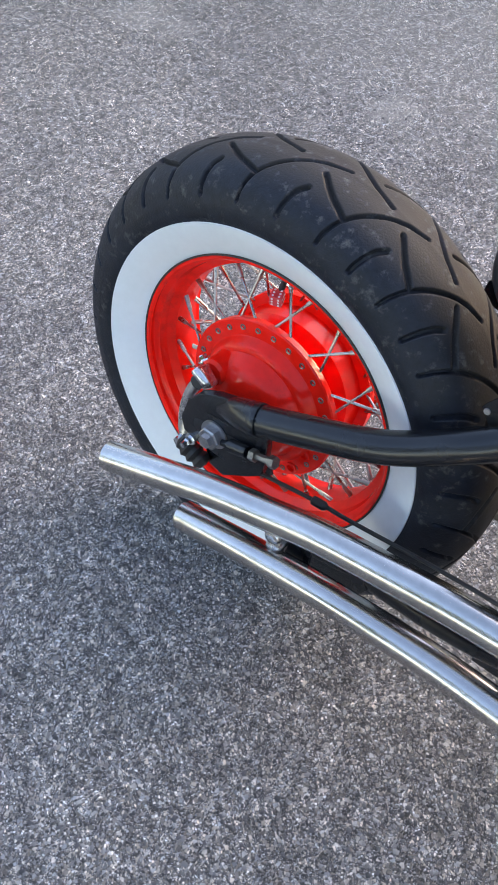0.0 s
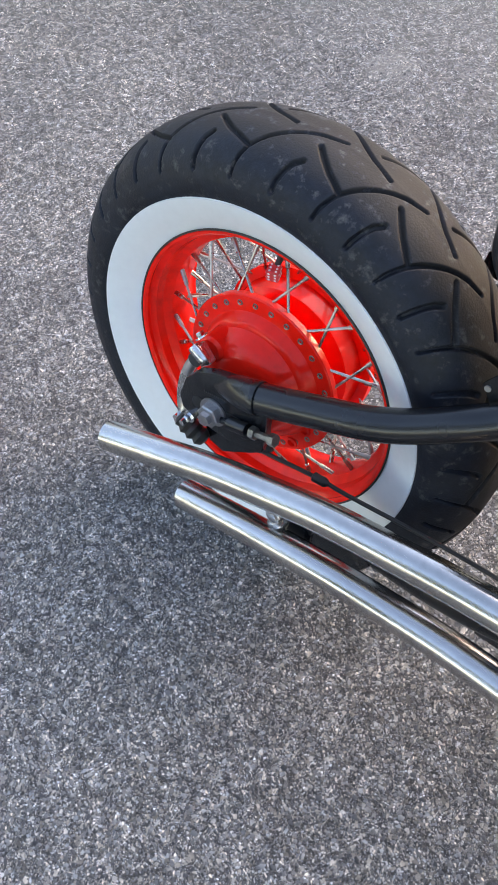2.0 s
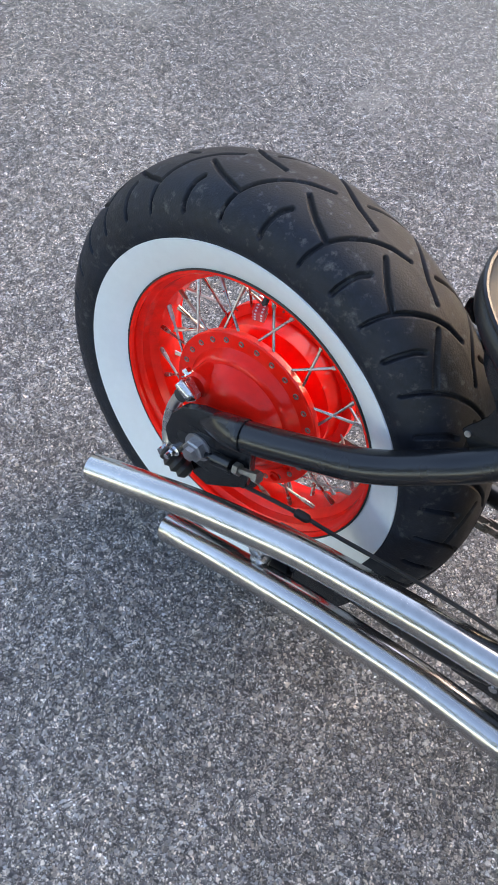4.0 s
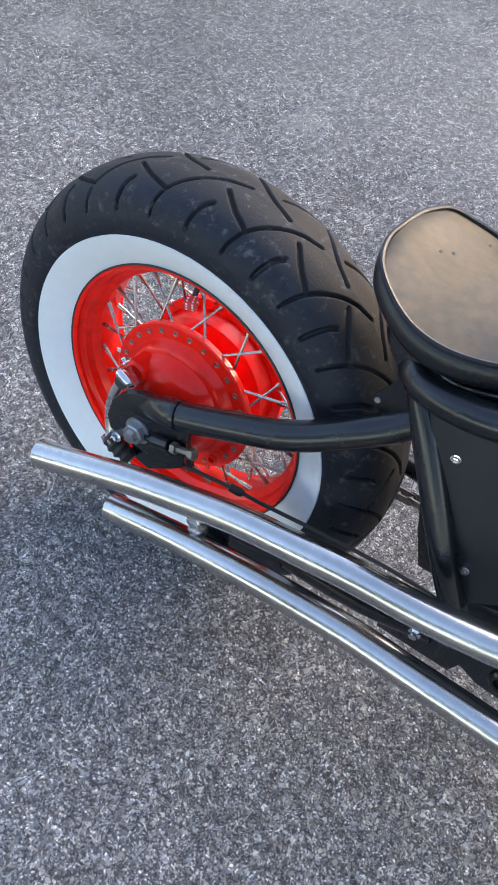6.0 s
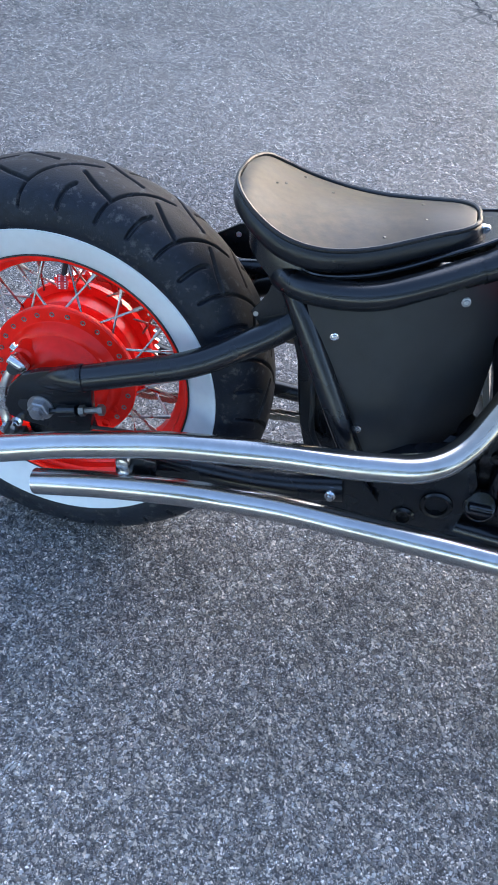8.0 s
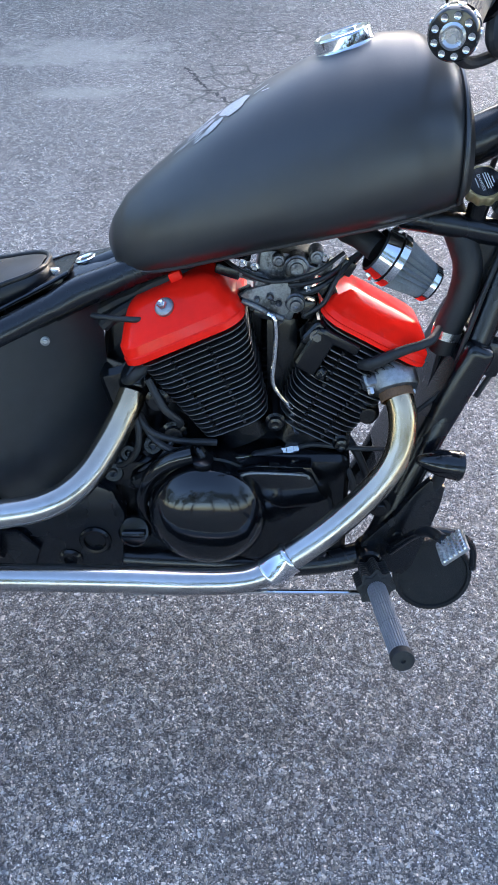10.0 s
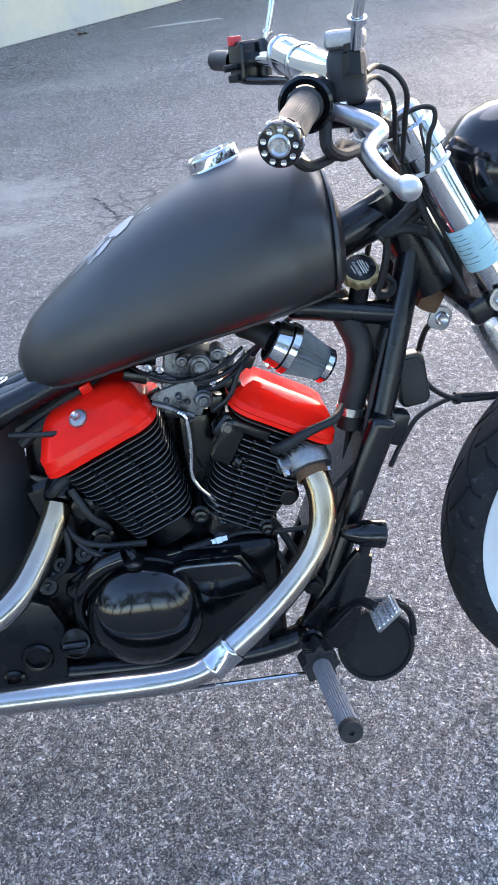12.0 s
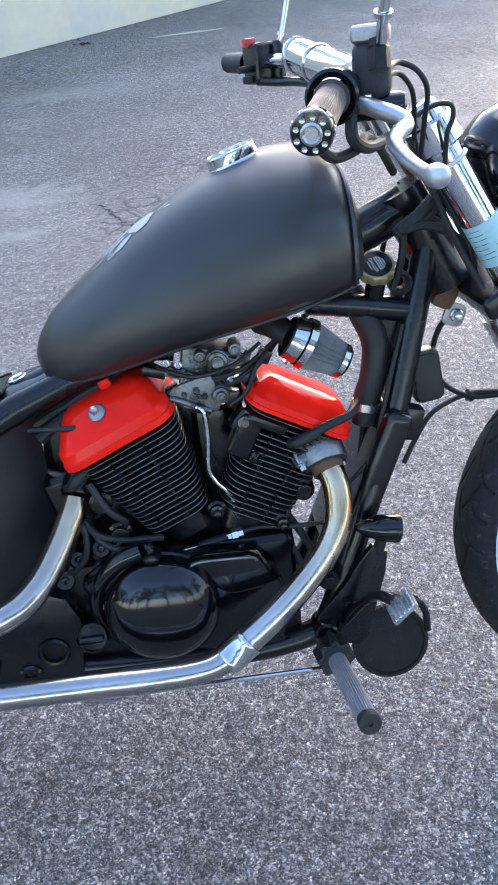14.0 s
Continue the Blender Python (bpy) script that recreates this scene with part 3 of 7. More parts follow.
def tyre(name, cx, cz, prof, n_across, rounds, label, deep=0.006, across=1.0):
    """A tyre about the y axis; prof gives (y, r) from bead to crown on one side."""
    half = [np.array(q, float) for q in prof]
    full = spline([(y, r, 0) for y, r in half], 5)
    one = [(-q[0], q[1]) for q in full]
    ys = np.array([q[0] for q in one] + [-q[0] for q in one[-2::-1]])
    rs = np.array([q[1] for q in one] + [q[1] for q in one[-2::-1]])
    # finer across the tread
    arc = np.r_[0, np.cumsum(np.hypot(np.diff(ys), np.diff(rs)))]
    mid = arc[-1] / 2
    s = np.linspace(0, arc[-1], n_across)
    Y, R = np.interp(s, arc, ys), np.interp(s, arc, rs)
    crown = rs.max()
    th = np.linspace(0, 2 * math.pi, rounds, endpoint=False)
    U, S = np.meshgrid(th * crown, s - mid, indexing="ij")
    D = groove_depth(U, S * across, 2 * math.pi * crown) * deep
    nY, nR = -np.gradient(R, s), np.gradient(Y, s)
    RR = R[None, :] - D * nR[None, :]
    X = cx + RR * np.sin(th)[:, None]
    Z = cz + RR * np.cos(th)[:, None]
    YY = Y[None, :] - D * nY[None, :]
    verts = np.stack([X, YY, Z], -1).reshape(-1, 3)
    # flattened where it stands
    cl, sl = math.cos(radians(LEAN)), math.sin(radians(LEAN))
    wz = verts[:, 2] * cl - verts[:, 1] * sl
    wz = wz - 0.009
    low = wz < 0.0005
    verts[low, 2] += (0.0005 - wz[low]) / cl
    i, j = np.meshgrid(np.arange(rounds), np.arange(n_across - 1), indexing="ij")
    a = i * n_across + j
    b = ((i + 1) % rounds) * n_across + j
    faces = np.stack([a, a + 1, b + 1, b], -1).reshape(-1, 4)
    me = bpy.data.meshes.new(name)
    me.vertices.add(len(verts)); me.vertices.foreach_set("co", verts.ravel())
    me.loops.add(faces.size); me.loops.foreach_set("vertex_index", faces.ravel().astype(np.int32))
    me.polygons.add(len(faces))
    me.polygons.foreach_set("loop_start", np.arange(0, faces.size, 4, dtype=np.int32))
    me.polygons.foreach_set("use_smooth", np.ones(len(faces), bool))
    me.update(calc_edges=True); me.validate()
    me.materials.append(RUBBER)
    ob = new(name, me)
    ob.parent = bike
    ob["label"] = label
    return ob


def wheel_axis(cx, cz):
    """Local z points to the bike's right."""
    return right(cx, 0, cz)


rear_tyre = tyre("rear_tyre", 0, AX, [(.050, .2035), (.062, .226), (.0735, .2505), (.0765, .259), (.0770, .267), (.0755, .278), (.0680, .296), (.052, .3125), (.027, .3237), (0, .3265)], 250, 1900, "wide black tyre with V-cut tread, scuffed")
for side in (1, -1):
    bm = nb()
    lathe(bm, [(side * h, r) for h, r in ((.0515, .2040), (.0525, .2055), (.0632, .2245), (.0750, .2485), (.0755, .2510), (.0735, .2520), (.056, .225), (.048, .205))], wheel_axis(0, AX), 128, closed=True)
    part("whitewall", bm, WHITEWALL, rear_tyre, "smooth white sidewall band")
    bm = nb()
    lathe(bm, [(side * h, r) for h, r in ((.0520, .2022), (.0545, .2030), (.0538, .2052), (.0505, .2045))], wheel_axis(0, AX), 128, closed=True)
    part("bead_line", bm, BLACK_RUBBER, rear_tyre, "dark line of dirt at the bead")

bm = nb()
rim = [(.052, .2040), (.0540, .2020), (.0530, .1985), (.0505, .1965), (.0480, .1975), (.0440, .1985), (.0400, .1955), (.0380, .1915), (.0260, .1895), (.0225, .1855), (.0180, .1790), (.0100, .1765), (0, .1760)]
prof = [(h, r) for h, r in rim] + [(-h, r) for h, r in rim[-2::-1]]
prof += [(-.050, .2055), (-.02, .196), (.02, .196), (.050, .2055)]
lathe(bm, prof, wheel_axis(0, AX), 128, closed=True)
rear_rim = part("rear_rim", bm, RED_WHEEL, bike, "glossy red spoked wheel rim")

bm = nb()
lathe(bm, [(-.052, 0), (-.052, .060), (-.050, .105), (-.047, .118), (-.036, .118), (-.034, .104), (-.008, .100), (.000, .086), (.006, .070), (.030, .068), (.0335, .110), (.0345, .1165), (.0435, .1175), (.0455, .1155),
           (.0450, .094), (.0480, .0915), (.0560, .0880), (.0600, .083), (.0605, .078), (.0640, .0755), (.0760, .0700), (.0850, .060), (.0900, .046), (.0920, .02), (.0920, 0)], wheel_axis(0, AX), 96)
hub = part("rear_hub", bm, RED_WHEEL, bike, "red drum brake hub with drilled flange")

def bike_tube(name, points, r, mat, label="", parent=None, **kw):
    return part(name, tube(nb(), points, r, **kw), mat, parent or bike, label)


def mirrored(points):
    return [(p[0], -p[1], *p[2:]) for p in points]


# exhaust
PR = 0.0196
upper = [(-.093, -.229, .299), (0, -.219, .325), (.058, -.212, .340), (.14, -.206, .359), (.214, -.203, .376), (.30, -.203, .391), (.37, -.203, .402), (.445, -.204, .411), (.50, -.202, .418), (.546, -.196, .424), (.582, -.180, .434), (.610, -.155, .451), (.631, -.126, .474), (.646, -.105, .495), (.658, -.088, .516), (.664, -.074, .530)]
lower = [(.021, -.211, .2605), (.060, -.212, .2705), (.13, -.213, .287), (.222, -.213, .303), (.30, -.213, .312), (.384, -.212, .317), (.469, -.213, .317), (.542, -.213, .316), (.659, -.214, .314), (.74, -.215, .312), (.80, -.210, .309), (.838, -.201, .311), (.872, -.192, .326), (.93, -.178, .366), (.98, -.158, .405), (1.012, -.144, .438), (1.030, -.130, .472), (1.034, -.114, .505), (1.030, -.098, .530), (1.020, -.068, .556)]
pipe_up = bike_tube("upper_exhaust", upper, PR, PIPE, "long straight polished steel exhaust pipe", seg=32, hollow=0.0018)
pipe_lo = bike_tube("lower_exhaust", lower, PR, PIPE_TINTED, "long polished steel exhaust pipe, tinted straw near the engine", seg=32, hollow=0.0018)

# swing arm and rails
ARM = [(.058, -.138, .405), (.10, -.134, .418), (.15, -.128, .434), (.198, -.121, .449), (.24, -.110, .466), (.28, -.097, .488), (.315, -.082, .507), (.345, -.068, .528)]
for pts in (ARM, mirrored(ARM)):
    bike_tube("swing_arm", pts, .0195, BLACK_SATIN, "bent black tubular arm", seg=20)
bike_tube("arm_socket", [(.002, -.128, .380, .010), (.028, -.133, .394, .0175), (.050, -.137, .402, .0205), (.066, -.138, .408, .0212), (.069, -.138, .409, .0200)], .02, BLACK_SATIN, "cast socket where the arm joins its axle plate", seg=22)
RAIL = [(.312, 0, .590), (.314, -.045, .590), (.325, -.082, .598), (.352, -.103, .599), (.40, -.110, .602), (.45, -.107, .611), (.50, -.092, .628), (.55, -.071, .647), (.60, -.050, .667), (.655, -.036, .685), (.74, -.030, .715)]
for pts in (RAIL, mirrored(RAIL)):
    bike_tube("seat_rail", pts, .0188, BLACK_SATIN, seg=18)
POST = [(.338, -.090, .590), (.36, -.104, .555), (.40, -.120, .486), (.44, -.132, .415), (.465, -.135, .370)]
for pts in (POST, mirrored(POST)):
    bike_tube("seat_post", pts, .0165, BLACK_SATIN, seg=16)
LOWER = [(.455, -.105, .40), (.47, -.105, .33), (.52, -.10, .285), (.62, -.10, .262), (.80, -.10, .25), (.90, -.10, .246), (.985, -.10, .262), (1.012, -.100, .290), (1.039, -.094, .355), (1.069, -.086, .433), (1.100, -.074, .508), (1.132, -.058, .591), (1.162, -.040, .698), (1.190, -.018, .796), (1.198, -.012, .830)]
for pts in (LOWER, mirrored(LOWER)):
    bike_tube("cradle_tube", pts, .0195, BLACK_SATIN, "black frame tube round the engine", seg=18)
bike_tube("backbone", [(.60, 0, .665), (.80, 0, .735), (1.0, 0, .80), (1.17, 0, .872)], .030, BLACK_SATIN, seg=18)
bike_tube("gusset_tube", [(1.02, -.030, .762), (1.082, -.034, .752), (1.130, -.034, .742), (1.172, -.030, .733)], .0170, BLACK_SATIN, seg=16)
bm = nb()
tube(bm, [(1.160, 0, .895), (1.232, 0, .760)], .034, 28, straight=True)
part("steering_head", bm, BLACK_SATIN, bike)

# seat
SX = [.240, .245, .259, .284, .316, .352, .39, .43, .47, .505, .53, .545, .551]
SW = [.020, .048, .080, .100, .112, .114, .106, .091, .073, .058, .047, .031, .014]
SZ = [.701, .702, .700, .690, .680, .675, .674, .677, .684, .691, .695, .696, .695]
DROP = [.005, .006, .008, .011, .014, .016, .016, .014, .011, .008, .006, .004, .003]
SX, SW, SZ, DROP = (list(q) for q in zip(*(tuple(q) for q in spline(list(zip(SX, SW, SZ, DROP)), 6))))


def seat_z(x, f):
    return interp(x, SX, SZ) - interp(x, SX, DROP) * f * f


def seat_ring(scale, lower_by, n=64):
    pts = []
    xs = np.linspace(0, 1, n // 2 + 1)
    xs = SX[0] + (SX[-1] - SX[0]) * (1 - np.cos(math.pi * xs)) / 2
    for x in xs:
        pts.append((x, -interp(x, SX, SW)))
    for x in xs[::-1]:
        pts.append((x, interp(x, SX, SW)))
    cx = 0.37
    return [V(cx + (x - cx) * scale, y * scale, seat_z(x, 1) - lower_by) for x, y in pts]


bm = nb()
top = []
for f in np.linspace(-1, 1, 25):
    row = []
    for i in range(49):
        x = SX[0] + .004 + (SX[-1] - SX[0] - .007) * (1 - math.cos(math.pi * i / 48)) / 2
        row.append(bm.verts.new((x, f * .985 * interp(x, SX, SW), seat_z(x, abs(f)))))
    top.append(row)
for a, b in zip(top, top[1:]):
    for i in range(48):
        bm.faces.new((a[i], a[i + 1], b[i + 1], b[i]))
bmesh.ops.remove_doubles(bm, verts=bm.verts, dist=1e-5)
seat = part("seat", bm, LEATHER_TOP, bike, "sprung solo saddle, its leather top coloured brown for a warm sheen", sharp=80)
bm = nb()
skirt = [seat_ring(1.0, 0.0), seat_ring(1.028, 0.004), seat_ring(1.045, 0.012), seat_ring(1.04, 0.021), seat_ring(1.0, 0.029), seat_ring(.8, .033)]
loft(bm, skirt, cap=False)
part("skirt", bm, LEATHER, seat, "padded black leather side band", sharp=80)
bm = nb()
ring = seat_ring(1.010, -0.0015, 96)
tube(bm, [tuple(p) for p in ring + ring[:1]], .0034, 8, step=2, caps=False)
part("piping", bm, LEATHER, seat)
bm = nb()
loft(bm, [[p - V(0, 0, .033) for p in seat_ring(.80, 0)], [p - V(0, 0, .050) for p in seat_ring(.84, 0)], [p - V(0, 0, .078) for p in seat_ring(.84, 0)]])
part("seat_pan", bm, BLACK_SATIN, seat)

# side panel
bm = nb()
rows = []
for k in range(15):
    t = k / 14
    z = .606 - .253 * t
    x0 = .352 + .100 * t
    row = []
    for i in range(21):
        s = i / 20
        x = x0 + (.625 - .004 * t - x0) * s
        lift = .046 * s * (1 - t)
        w = .112 + .014 * t
        y = -w + max(0, (x - .465) / .160) ** 1.9 * (w - .024)
        row.append((x, y, z + lift))
    rows.append(row)
g = [[bm.verts.new(p) for p in r] for r in rows]
for a, b in zip(g, g[1:]):
    for i in range(20):
        bm.faces.new((a[i], a[i + 1], b[i + 1], b[i]))
geo = bmesh.ops.solidify(bm, geom=bm.faces[:], thickness=0.003)
panel = part("side_panel", bm, PANEL_BLACK, bike, "matt black curved side panel held by screws", sharp=50)

# tank
TX = [.642, .650, .670, .700, .740, .790, .840, .890, .940, .985, 1.025, 1.060, 1.080, 1.090]
TT = [.738, .757, .785, .811, .842, .880, .911, .937, .957, .968, .970, .955, .930, .905]
TB = [.716, .699, .687, .690, .700, .714, .727, .738, .748, .757, .766, .775, .782, .792]
TW = [.012, .030, .050, .070, .090, .109, .122, .131, .136, .136, .132, .121, .110, .098]
bm = nb()
rings = []
for i in range(57):
    x = TX[0] + (TX[-1] - TX[0]) * (1 - math.cos(math.pi * i / 56)) / 2
    zt, zb, w = interp(x, TX, TT), interp(x, TX, TB), interp(x, TX, TW)
    ring = []
    zm = zb + (zt - zb) * .34
    for a in range(48):
        th = 2 * math.pi * a / 48
        c, s = math.cos(th), math.sin(th)
        ex = 0.86 if s > 0 else 0.62
        y = w * math.copysign(abs(c) ** ex, c)
        z = zm + (zt - zm) * s if s > 0 else zm + (zm - zb) * math.copysign(abs(s) ** .75, s)
        ring.append(V(x, y, z))
    rings.append(ring)
loft(bm, rings)
tank = part("fuel_tank", bm, TANK_BLACK, bike, "matt black teardrop fuel tank", sharp=70)

# engine
def casing(name, size, m, label="", bevel=.02):
    return part(name, box(nb(), size, m, bevel, 3), BLACK_ENGINE, bike, label)


engine = casing("crankcase", (.34, .20, .19), Matrix.Translation((.80, 0, .345)), "black oily engine casing")
casing("upper_case", (.22, .12, .10), Matrix.Translation((.865, .012, .445)))
casing("battery_box", (.050, .07, .12), Matrix.Translation((.640, .03, .570)) @ Matrix.Rotation(radians(12), 4, "Y"), "black box under the tank's tail")
# two dark boxes added to fill bright gaps between castings, no known parts
casing("filler_block", (.060, .10, .15), Matrix.Translation((.872, .015, .555)))
casing("filler_case", (.12, .07, .17), Matrix.Translation((.690, -.025, .485)) @ Matrix.Rotation(radians(-14), 4, "Y"))
casing("gearbox", (.15, .15, .13), Matrix.Translation((.60, .01, .325)))
casing("airbox", (.15, .10, .10), Matrix.Translation((.868, .05, .600)), "black intake box between the cylinders")


def cyl_frame(base, angle):
    """Local z up the cylinder, local x ahead, local y to the left; base is the middle of the fin block's foot."""
    return Matrix.Translation(base) @ Matrix.Rotation(radians(angle), 4, "Y")


def rounded(w, d, r, n=5):
    pts = []
    for cx, cy, a0 in ((w / 2 - r, d / 2 - r, 0), (-w / 2 + r, d / 2 - r, 90), (-w / 2 + r, -d / 2 + r, 180), (w / 2 - r, -d / 2 + r, 270)):
        for i in range(n + 1):
            a = radians(a0 + 90 * i / n)
            pts.append((cx + r * math.cos(a), cy + r * math.sin(a)))
    return pts


def cylinder(m, fins, height, w0, w1, d):
    bm = nb()
    loft(bm, [[m @ V(x, y, z) for x, y in rounded(w * .78, d * .80, .03)] for z, w in ((-.03, w0), (height, w1))])
    barrel = part("cylinder", bm, BLACK_ENGINE, bike, "black finned cylinder")
    for k in range(fins):
        t = k / (fins - 1)
        w = w0 + (w1 - w0) * t
        bm = nb()
        z = .006 + (height - .012) * t
        loft(bm, [[m @ V(x, y, z + dz) for x, y in rounded(w * q, d * (.92 + .08 * t) * q, .028)] for dz, q in ((-.0018, .99), (-.0012, 1), (.0004, 1), (.001, .985))])
        fin = part("fin", bm, FIN, barrel)
        bm = nb()
        loft(bm, [[m @ V(x, y, z + dz) for x, y in rounded(w * q, d * (.92 + .08 * t) * q, .028)] for dz, q in ((-.0007, 1.0), (-.0004, 1.0035), (.0001, 1.0035), (.0004, 1.0))], cap=False)
        part("edge", bm, WORN_EDGE, fin, "edge worn to grey metal")
    return barrel


def cover(m, w, d, h):
    bm = nb()
    rings = []
    k = h / .074
    for z, qx, qy, dx in ((0, .995, .995, 0), (.0015, 1.008, 1.010, 0), (.011, 1.004, 1.006, 0), (.013, .990, .985, 0), (.027, .978, .958, 0), (.030, .970, .935, 0), (.033, .940, .895, 0), (.036, .920, .870, 0),
                          (.054, .820, .690, .002), (.0565, .800, .650, .002), (.066, .710, .510, .001), (.0715, .620, .380, 0), (.074, .50, .25, -.001)):
        z *= k
        rings.append([m @ V(x * qx + dx, y * qy, z) for x, y in rounded(w, d, .030, 6)])
    loft(bm, rings)
    return part("rocker_cover", bm, RED, bike, "glossy red rocker cover", sharp=22)


MR = cyl_frame((.808, 0, .478), -23.5)
MF = cyl_frame((.909, 0, .464), 29)
cylinder(MR, 17, .150, .100, .156, .205)
cylinder(MF, 18, .168, .105, .144, .19)
cover_r = cover(MR @ Matrix.Translation((-.005, -.024, .152)), .174, .170, .065)
cover_f = cover(MF @ Matrix.Translation((0, -.018, .168)), .160, .164, .040)

# cast head beside the front cylinder's upper fins
for x, y, z, w, d, h, a_ in ((-.061, -.078, .122, .034, .036, .066, 0), (-.040, -.084, .150, .060, .026, .018, 0), (-.073, -.070, .140, .022, .040, .040, 12), (-.038, -.086, .098, .014, .022, .020, 0)):
    part("head_casting", box(nb(), (w, d, h), MF @ Matrix.Translation((x, y, z)) @ Matrix.Rotation(radians(a_), 4, "Y"), .008, 3), BLACK_ENGINE, cover_f)
bm = nb()
hexbolt(bm, MF @ Matrix.Translation((-.071, -.093, .142)) @ Matrix.Rotation(radians(90), 4, "X"), .006, .006)
part("head_bolt", bm, OILY, cover_f)

# clutch cover
bm = nb()
lathe(bm, [(-.03, .082), (.034, .0825), (.040, .0808), (.044, .077), (.053, .069), (.061, .057), (.067, .040), (.070, .020), (.071, 0)], right(.766, -.105, .366), 64)
clutch = part("clutch_cover", bm, BLACK_GLOSS, bike, "round glossy black clutch cover")

# front end
FT, FB = V(1.165, 0, .995), V(1.530, 0, FZ)
fdir = (FB - FT).normalized()
for side in (-1, 1):
    bm = nb()
    o = V(0, .1 * side, 0)
    tube(bm, [FT + o, FT + o + fdir * .40], .0232, 28, straight=True)
    leg = part("fork_tube", bm, CHROME, bike, "chromed fork tube")
    bm = nb()
    lathe(bm, [(0, 0), (0, .026), (.01, .029), (.36, .027), (.38, .022), (.39, 0)], along(FT + o + fdir * .37, FB + o), 28)
    part("slider", bm, STEEL, leg)
front_tyre = tyre("front_tyre", FX, FZ, [(.034, .243), (.044, .262), (.051, .283), (.053, .295), (.050, .308), (.040, .320), (.024, .3285), (0, .332)], 150, 1200, "narrow black front tyre with grooved tread", across=1.5)
for side in (1, -1):
    bm = nb()
    lathe(bm, [(side * h, r) for h, r in ((.0355, .2425), (.0365, .2445), (.0460, .262), (.0530, .2815), (.0528, .284), (.050, .284), (.04, .262), (.034, .244))], wheel_axis(FX, FZ), 128, closed=True)
    part("whitewall", bm, WHITEWALL, front_tyre, "smooth white sidewall band")
bm = nb()
rim2 = [(.037, .2425), (.0385, .2405), (.037, .237), (.030, .232), (.022, .228), (.012, .218), (0, .216)]
lathe(bm, rim2 + [(-h, r) for h, r in rim2[-2::-1]] + [(-.033, .244), (0, .228), (.033, .244)], wheel_axis(FX, FZ), 128, closed=True)
front_rim = part("front_rim", bm, RED_WHEEL, bike, "glossy red spoked wheel rim")

# headlamp
bm = nb()
lathe(bm, [(-.082, 0), (-.081, .02), (-.073, .042), (-.055, .062), (-.028, .076), (0, .081), (.03, .082), (.034, .080)], along((1.327, 0, .913), (2.33, 0, .86)), 64)
lamp = part("headlamp", bm, BLACK_GLOSS, bike, "round glossy black headlamp shell")
bm = nb()
lathe(bm, [(.030, .083), (.038, .086), (.046, .084), (.048, .078), (.044, .076)], along((1.327, 0, .913), (2.33, 0, .86)), 64)
part("bezel", bm, CHROME, lamp)
bm = nb()
lathe(bm, [(.040, .077), (.048, .055), (.052, 0)], along((1.327, 0, .913), (2.33, 0, .86)), 48)
part("lens", bm, CHROME, lamp)

# handlebar
BAR = [(.975, -.465, 1.014, .0115), (1.010, -.36, 1.030, .0115), (1.045, -.27, 1.036, .0115), (1.075, -.21, 1.036, .0125), (1.085, -.19, 1.036, .022), (1.11, -.10, 1.034, .026), (1.122, 0, 1.034, .026), (1.112, .10, 1.045, .026), (1.095, .18, 1.058, .026), (1.078, .255, 1.072, .0255), (1.070, .275, 1.069, .0135), (1.045, .32, 1.070, .0115), (.990, .445, 1.074, .0115)]
bar = bike_tube("handlebar", BAR, .0115, CHROME, "fat chromed drag handlebar", seg=24, step=8)

# ---------- rear wheel details ----------
def shared(name, me, parent, m):
    ob = new(name, me)
    ob.parent = parent
    ob.matrix_local = m
    return ob


def mesh_of(bm, mat, sharp=35):
    ob = link_mesh("tmp", bm, mat, sharp)
    me = ob.data
    bpy.data.objects.remove(ob)
    return me


bm = nb()
lathe(bm, [(-.001, .0042), (.0008, .0042), (.0016, .0036), (.0010, .0022), (-.001, .0020)], None, 14)
rivet = mesh_of(bm, OILY)
rivet.name = "spoke_head"
for i in range(27):
    a = radians(85.7 + i * 360 / 27)
    shared("spoke_head", rivet, hub, right(.1057 * math.cos(a), -.0452, AX + .1057 * math.sin(a)))


def spokes(cx, cz, parent, count, hub_r, hub_y, rim_r, rim_y, twist, mat, r=.0019, lay=4):
    for side in (-1, 1):
        for i in range(count):
            for cross in (-1, 1):
                a = 2 * math.pi * (i + (.25 if side > 0 else 0)) / count
                b = a + cross * radians(twist)
                a2 = a - cross * radians(lay)
                p = V(cx + hub_r * math.cos(a2), side * hub_y, cz + hub_r * math.sin(a2))
                q = V(cx + rim_r * math.cos(b), side * rim_y, cz + rim_r * math.sin(b))
                bm = nb()
                L = (q - p).length
                lathe(bm, [(-.004, 0), (-.004, r), (L - .019, r), (L - .018, r * 1.55), (L - .004, r * 1.8), (L + .004, r * 1.8)], along(p, q), 10)
                part("spoke", bm, mat, parent)


spokes(0, AX, rear_rim, 13, .110, .038, .176, .014, 7, SPOKE, .0019, 8)
spokes(FX, FZ, front_rim, 10, .040, .030, .220, .008, 34, CHROME, .0016)
bm = nb()
lathe(bm, [(-.045, 0), (-.045, .035), (-.035, .048), (-.03, .03), (.03, .03), (.035, .048), (.045, .035), (.045, 0)], wheel_axis(FX, FZ), 40)
part("front_hub", bm, RED_WHEEL, bike)

